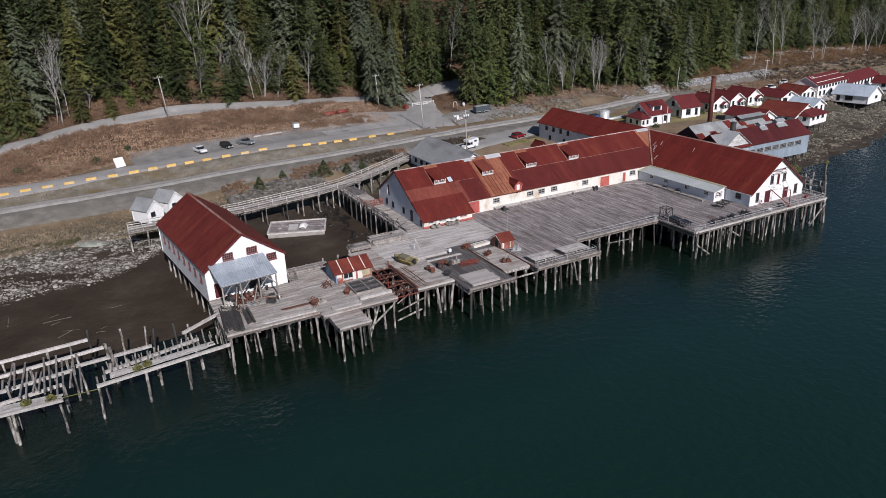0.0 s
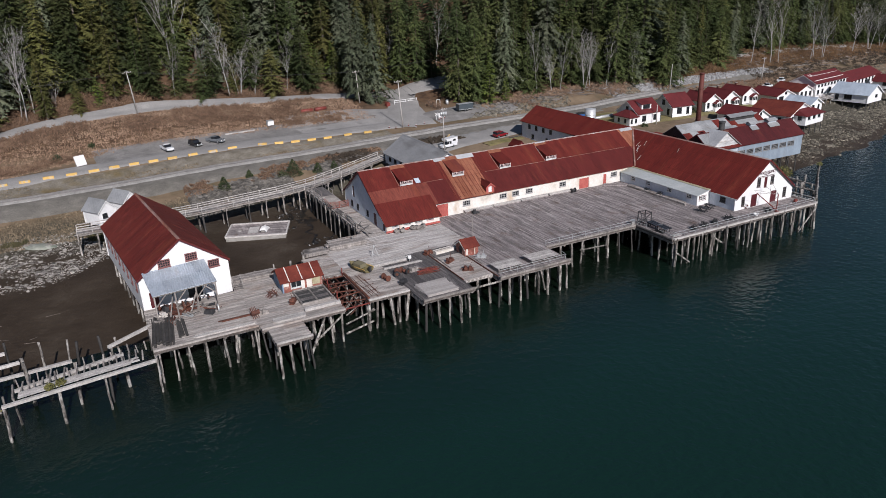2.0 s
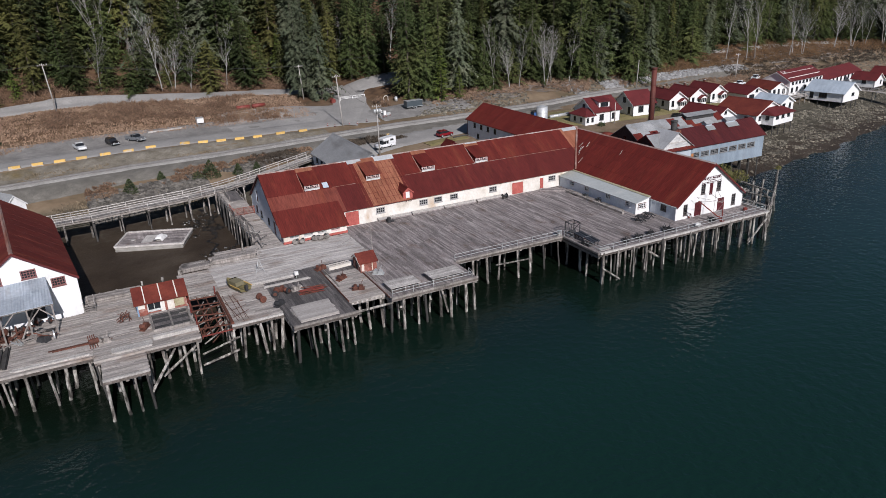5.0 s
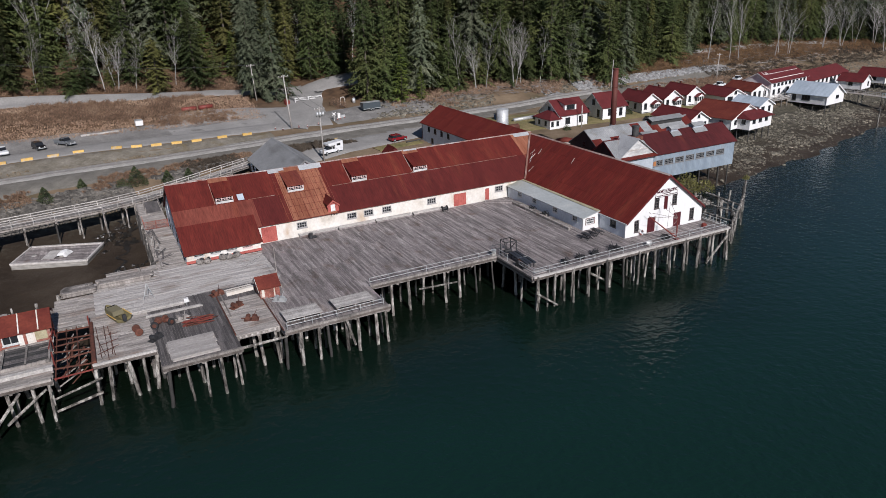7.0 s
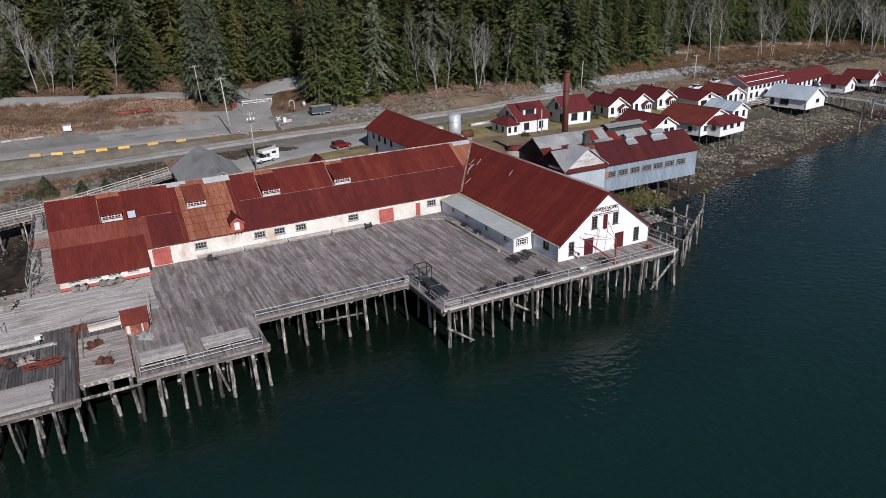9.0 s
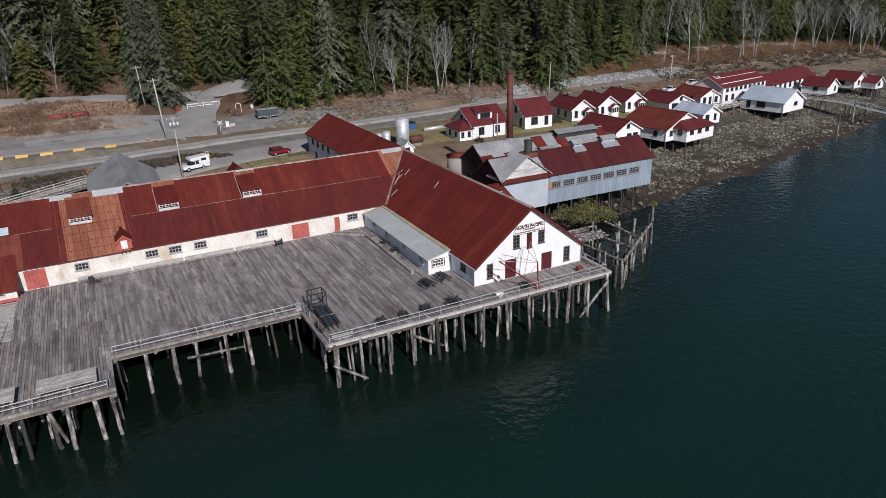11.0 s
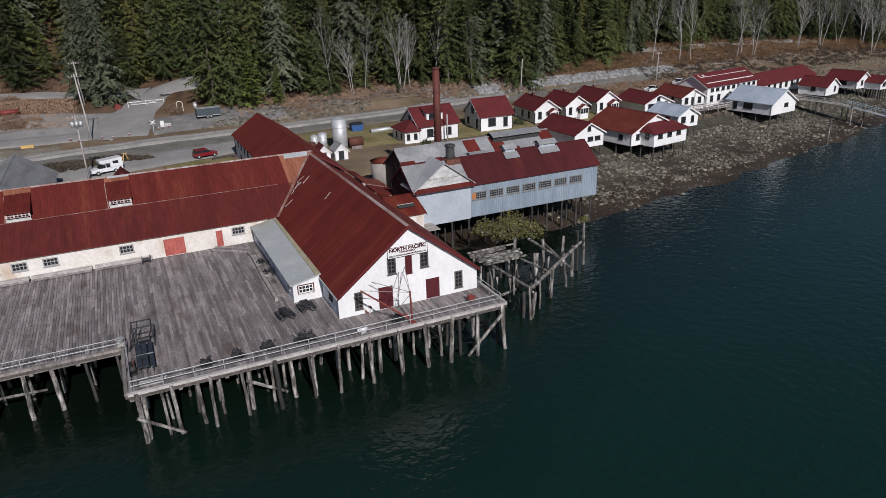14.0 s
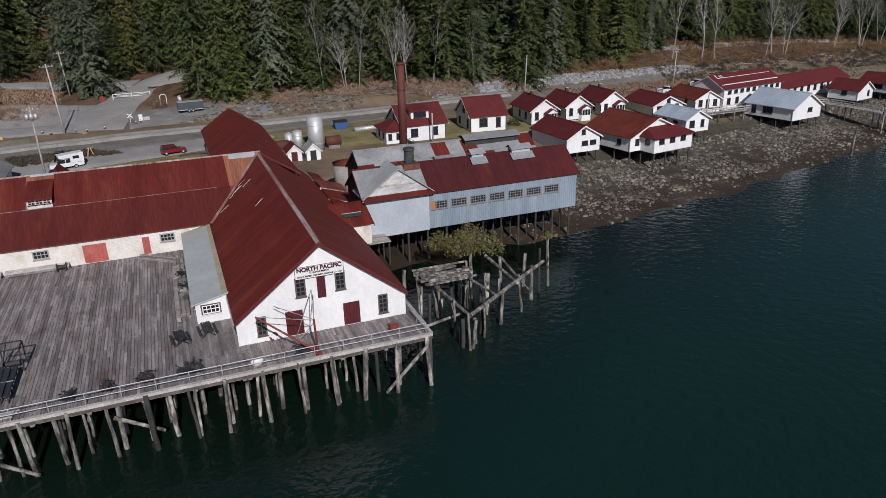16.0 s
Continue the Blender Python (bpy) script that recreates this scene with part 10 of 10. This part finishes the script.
mound_stuff("drift_brush", "dark dead brush and wrack behind the far beach", scatter(1100, 118, 240, lambda x: 88 + (x - 118) * 0.1, lambda x: 103 + (x - 118) * 0.09, 45, -0.2), 0.3, 1.0, 40, 46, M_DARKBRUSH)
mound_stuff("yard_weeds", "dry weeds on rough ground behind the cottages", scatter(900, 84, 150, lambda x: 76 + (x - 84) * 0.1, lambda x: 93 + (x - 84) * 0.05, 43, -0.15), 0.2, 0.6, 50, 44, M_TANBRUSH)
mound_stuff("shore_weeds", "olive weeds along the edge of the mud", scatter(700, -150, -96, lambda x: 57.5, lambda x: 62.5, 41, -0.1), 0.2, 0.5, 50, 42, M_WEED)
brush = scatter(1500, -150, 230, lambda x: max(front(x) - 2.2, upper(x) + 2.8 if x < -14 else 0), lambda x: front(x) + 4, 2, -0.1) + scatter(2500, 76, 270, lambda x: 99.5 + max(0, x - 110) * 0.06, lambda x: front(x), 4, -0.2)
me = tufts(brush, 0.1, 0.45, 9, 3, 0.9)
me.materials.append(M_BRUSH)
solo("dead_brush", me, M_BRUSH, "dead brown bracken and brush on the banks", "brush", kind="stuff")
grass = scatter(4200, -150, -92, lambda x: 60.5, lambda x: 68.5 + max(0, (x + 118) * 0.12), 6, -0.25) + scatter(900, -92, -60, lambda x: 63, lambda x: 70, 8, -0.1) + scatter(900, -150, -34, lambda x: 81.2 + (x + 107) * 0.05, lambda x: 86.0, 7, 0.0)
me = tufts(grass, 0.08, 0.32, 7, 4, 0.6)
M_DRYGRASS = material("dry_straw_grass", [(0.28, (0.1, 0.078, 0.05)), (0.7, (0.24, 0.185, 0.12))], 0.12, (0.9, 1), 0, 0, 1, "island", 0.35, fine=0.2)
me.materials.append(M_DRYGRASS)
solo("dry_grass", me, M_DRYGRASS, "dry straw-coloured grass on the shore bank", "grass", kind="stuff")


def shrub(x, y, z, r, mat, label, seed, name="shrub", cone=False):
    rng = random.Random(seed)
    root = thing(name, label, "shrub", pose(x, y, z))
    stems = Geo()
    V, Fc = [], []
    for _ in range(9):
        d = Vector((rng.uniform(-1, 1), rng.uniform(-1, 1), rng.uniform(0.4, 1.4))).normalized()
        stems.tube((0, 0, -0.1), tuple(d * r * 0.95), 0.04, 0.015, 5)
    for _ in range(int((900 if cone else 420) * r)):
        d = Vector((rng.gauss(0, 1), rng.gauss(0, 1), abs(rng.gauss(0, 0.9)))).normalized() * r * rng.uniform(0.55, 1.05)
        d.z *= 1.15
        if cone:
            u, v = rng.random() ** 1.6, rng.uniform(0, 6.283)
            q = 1.15 * r * (1 - u) ** 0.75 * rng.uniform(0.7, 1.0) * (0.85 + 0.15 * math.sin(u * 40))
            d = Vector((q * math.cos(v), q * math.sin(v), 0.1 + u * r * 1.75))
        s = rng.uniform(0.08, 0.2)
        a, b = Vector((rng.gauss(0, 1), rng.gauss(0, 1), rng.gauss(0, 1))).normalized() * s, Vector((rng.gauss(0, 1), rng.gauss(0, 1), rng.gauss(0, 1))).normalized() * s
        k = len(V)
        V.extend([tuple(d - a), tuple(d + a), tuple(d + b)])
        Fc.append((k, k + 1, k + 2))
    part("stems", stems, M_BARK, root)
    m = bpy.data.meshes.new("leaves")
    m.from_pydata(V, [], Fc)
    m.materials.append(mat)
    part("leaves", m, mat, root)


for i, (x, y, r) in enumerate(((-72.5, 70.2, 1.5), (-66.4, 73.2, 0.9), (-57.0, 71.4, 2.0), (-59.6, 71.6, 1.2), (-51.5, 71.0, 1.2), (-47.6, 71.0, 1.1), (-103.6, 101.7, 1.2), (-96, 106, 1.0), (-120, 101, 1.3), (60.4, 67.8, 1.3), (36.2, 61.2, 1.0), (-3.8, 104.2, 1.6), (-4.6, 107, 1.8), (84, 99.5, 1.0))):
    shrub(x, y, land(x, y), r, M_SHRUB if i not in (11, 12) else M_BRUSH, ("dark young fir growing on the bank" if i in (0, 1, 2, 4, 5) else "dark green shrub on the bank") if i not in (11, 12) else "leafless brown shrub beside the road", 50 + i, cone=i in (0, 1, 2, 4, 5))
for i, (x, y, z, r) in enumerate(((25.5, 13.5, 3.8, 2.0), (27.6, 15.5, 3.6, 2.3), (28.8, 12.6, 3.6, 1.7), (24.0, 16.0, 3.8, 1.6))):
    shrub(x, y, z, r, M_MOSS, "yellowish green bush growing on the ruined pier", 80 + i, "pier_bush")
for i, (x, y, z) in enumerate(((-104.5, -1.6, 4.55), (-103.4, -1.2, 4.55), (-116.0, -2.6, 4.3), (-113.6, -3.0, 4.3), (33.6, 8.4, 5.9))):
    shrub(x, y, z, 0.55, M_MOSS, "tuft of yellow-green moss on a beam", 95 + i, "moss_tuft")

# ---- rocks ----


def rocks(places, smin, smax, seed):
    rng = random.Random(seed)
    g = Geo()
    corner = [(-1, -1, -1), (1, -1, -1), (1, 1, -1), (-1, 1, -1), (-1, -1, 1), (1, -1, 1), (1, 1, 1), (-1, 1, 1)]
    for (x, y, z) in places:
        s = min(smin * max(rng.random(), 0.01) ** -0.55, smax)
        a = rng.uniform(0, 6.3)
        c, d = math.cos(a), math.sin(a)
        vs = []
        for (p, q, r) in corner:
            k = 0.62 if r > 0 else 1.0
            px, py, pz = p * s * k * rng.uniform(0.6, 1.15), q * s * k * rng.uniform(0.45, 0.95), r * s * 0.55 * rng.uniform(0.5, 1.1)
            vs.append((x + px * c - py * d, y + px * d + py * c, z + pz + s * 0.15))
        g.add(vs, [(0, 3, 2, 1), (4, 5, 6, 7), (0, 1, 5, 4), (1, 2, 6, 5), (2, 3, 7, 6), (3, 0, 4, 7)])
    me = bpy.data.meshes.new("rocks")
    me.from_pydata(g.v, [], g.f)
    return me


def shoreline(x):
    for (a, ya), (b, yb) in zip(SHORE, SHORE[1:]):
        if x <= b:
            return lerp(ya, yb, (x - a) / (b - a))
    return SHORE[-1][1]


def beach(n, seed):
    """Stones in drifts above a smoother dark foreshore."""
    rng = random.Random(seed)
    out = []
    for _ in range(n):
        x = rng.uniform(28, 190)
        v = 21.5 * rng.random()
        y = shoreline(x) - 0.6 + v
        clump = 0.5 + 0.9 * noise.noise((x * 0.1, y * 0.13, 4)) + 0.8 * noise.noise((x * 0.35, y * 0.4, 9))
        if rng.random() < clump * (0.16 if v < 3 else min(1.0, 0.16 + (v - 3) * 0.3)):
            out.append((x, y, land(x, y) - 0.03))
    return out


SHORE = [(20, 19.5), (45, 22), (75, 27.2), (110, 35.8), (145, 45), (190, 62), (320, 100)]
for nm, lab, pl, a, b, m in (
        ("beach_rocks", "weedy brown boulders covering the beach", beach(58000, 21), 0.08, 0.4, M_ROCK),
        ("bank_rocks", "grey broken rock along the bank under the track", scatter(8500, -80, -34, lambda x: 61.5 + (x + 80) * 0.16, lambda x: 71 + (x + 80) * 0.1, 23, -0.25), 0.17, 0.7, M_BANKROCK),
        ("cut_bank_stones", "brown stones and clods on the cut bank", scatter(5200, 6, 84, lambda x: 89.5 + x * 0.05, lambda x: 101.5, 28, -0.2), 0.08, 0.5, M_ROCK),
        ("yard_stones", "stones and rubble scattered behind the bunkhouses", scatter(2600, 84, 150, lambda x: 76 + (x - 84) * 0.1, lambda x: 92 + (x - 84) * 0.05, 30, -0.2), 0.08, 0.45, M_ROCK),
        ("tide_stones", "weedy stones in the drained tide channel", scatter(420, -66, -59, lambda x: 36, lambda x: 60, 29, -0.1), 0.08, 0.35, M_WETMUD),
        ("riprap", "pale quarried rock armouring the bank", scatter(2600, 66, 132, lambda x: 95.2 + (x - 70) * 0.045, lambda x: 99.2 + (x - 70) * 0.045, 24, -1), 0.22, 0.6, M_RIPRAP),
        ("drain_rocks", "pale rock chute down the bank", scatter(420, 53.5, 58.5, lambda x: 92 + (x - 54) * 0.4, lambda x: 101 + (x - 54) * 0.4, 25, -1), 0.2, 0.5, M_RIPRAP),
        ("far_shore_stones", "dark stones and rough ground behind the far beach", scatter(5000, 112, 240, lambda x: shoreline(x) + 17, lambda x: shoreline(x) + 40, 27, -0.2), 0.12, 0.4, M_ROCK),
        ("lot_rubble", "grey broken rubble beside the lot", scatter(700, -6, 18, lambda x: 91.5, lambda x: 95.5, 26, -0.1), 0.12, 0.4, M_ROCK)):
    me = rocks(pl, a, b, len(nm))
    me.materials.append(m)
    solo(nm, me, m, lab, "rocks", kind="stuff")


def slabs(n, seed):
    """Flat broken pieces lying in drifts on the mud, thick towards the bank and thin towards the water."""
    rng = random.Random(seed)
    g = Geo()
    for _ in range(n):
        x = rng.uniform(-150, -93)
        near = 40.5 + 14 * max(0, (x + 108) / 15) ** 1.5
        y = near + (63.5 - near) * rng.random()
        edge = min(1, (y - near) / 3.0)
        clump = 0.42 + 1.0 * noise.noise((x * 0.11, y * 0.15, 7)) + 0.7 * noise.noise((x * 0.4, y * 0.5, 3))
        if rng.random() > max(0.03, clump) * (0.25 + 0.75 * edge):
            continue
        s = min(0.07 * rng.random() ** -0.45, 0.42) * (1.7 if rng.random() < 0.006 else 1)
        k = rng.choice((5, 6, 7))
        a0, flat, h = rng.uniform(0, 6.3), rng.uniform(0.45, 0.95), s * rng.uniform(0.12, 0.3)
        tx, ty = rng.gauss(0, 0.12), rng.gauss(0, 0.12)
        yaw = rng.uniform(0, 3.14)
        ring = []
        for i in range(k):
            a = a0 + 6.283 * (i + rng.uniform(-0.25, 0.25)) / k
            r = s * rng.uniform(0.75, 1.2)
            u, v = r * math.cos(a), r * math.sin(a) * flat
            ring.append((u * math.cos(yaw) - v * math.sin(yaw), u * math.sin(yaw) + v * math.cos(yaw)))
        z = land(x, y)
        low = [(x + u * 1.05, y + v * 1.05, z - 0.05 + u * tx + v * ty) for u, v in ring]
        top = [(x + u, y + v, z + 0.03 + h + u * tx + v * ty) for u, v in ring]
        g.add(low + top, [tuple(range(k, 2 * k))] + [(i, (i + 1) % k, k + (i + 1) % k, k + i) for i in range(k)])
    me = bpy.data.meshes.new("slabs")
    me.from_pydata(g.v, [], g.f)
    return me


me = slabs(26000, 22)
me.materials.append(M_RUBBLE)
solo("mud_rubble", me, M_RUBBLE, "pale broken slabs and rubble strewn over the mud", "rocks", kind="stuff")
# sticks stranded on the mud flat
STICK = random.Random(71)
for i in range(22):
    x, y = STICK.uniform(-132, -96), STICK.uniform(14, 44)
    a, ln, r = STICK.gauss(0.15, 0.5), STICK.uniform(1.0, 4.2), STICK.uniform(0.025, 0.065)
    dx, dy = ln / 2 * math.cos(a), ln / 2 * math.sin(a)
    solo("drift_stick", Geo().tube((x - dx, y - dy, land(x - dx, y - dy) + r * 0.8), (x + dx, y + dy, land(x + dx, y + dy) + r * 0.8), r, r * 0.6, 6), M_BARK, "dark stranded stick lying on the mud flat", "stick", group="sticks on the mud flat")
# drift logs stranded behind the far beach
LOGR = random.Random(63)
for i in range(40):
    x = LOGR.uniform(132, 205)
    y = 97 + (x - 130) * 0.13 + LOGR.uniform(-2.5, 2.5)
    a, ln, r = LOGR.gauss(0.1, 0.5), LOGR.uniform(2, 8), LOGR.uniform(0.1, 0.22)
    z = land(x, y) + r
    solo("drift_log", Geo().tube((x - ln / 2 * math.cos(a), y - ln / 2 * math.sin(a), z), (x + ln / 2 * math.cos(a), y + ln / 2 * math.sin(a), z + LOGR.uniform(-0.1, 0.4)), r, r * 0.7, 7), M_TIMBER, "grey stranded drift log behind the beach", "log", group="drift logs behind the beach")
# felled branches by the wood
g = Geo()
rng = random.Random(41)
for _ in range(420):
    if rng.random() < 0.6:
        x, y = rng.uniform(12, 60), 0
        y = 97.5 + rng.uniform(-1.8, 4.5) + max(0, (x - 30) * 0.05)
    else:
        x = rng.uniform(115, 190)
        y = 101 + (x - 115) * 0.1 + rng.uniform(-1, 5)
    z = land(x, y)
    a, ln = rng.uniform(0, 6.3), rng.uniform(0.8, 3.2)
    g.tube((x, y, z + rng.uniform(0, 0.5)), (x + ln * math.cos(a), y + ln * math.sin(a), z + rng.uniform(0.1, 0.9)), rng.uniform(0.04, 0.14), 0.03, 5, False)
solo("felled_branches", g, M_TIMBER, "grey felled branches heaped at the wood's edge", "branches", kind="stuff")

# ---- the planks of the wharf decks ----
UNIT = {}
for root, rest, alone, mat in DECK_PIECES:
    if rest.v:
        me = bpy.data.meshes.new("planking")
        me.from_pydata(rest.v, [], rest.f)
        me.materials.append(mat)
        ob = new("planking", me)
        ob.parent = root
        ob["kind"] = "stuff"
    key = mat.name
    if key not in UNIT:
        single = mat.copy()
        single.name = mat.name + "_single"
        for node in list(single.node_tree.nodes):
            if node.type == "NEW_GEOMETRY":
                info = single.node_tree.nodes.new("ShaderNodeObjectInfo")
                for link in list(node.outputs["Random Per Island"].links):
                    single.node_tree.links.new(info.outputs["Random"], link.to_socket)
        UNIT[key] = Geo().box(-0.5, -0.5, -0.5, 0.5, 0.5, 0.5).mesh("plank", single)
    for (x0, y0, z0, x1, y1, z1) in alone:
        ob = new("plank", UNIT[key])
        ob.parent = root
        ob.matrix_basis = Matrix.LocRotScale(((x0 + x1) / 2, (y0 + y1) / 2, (z0 + z1) / 2), None, (x1 - x0, y1 - y0, z1 - z0))
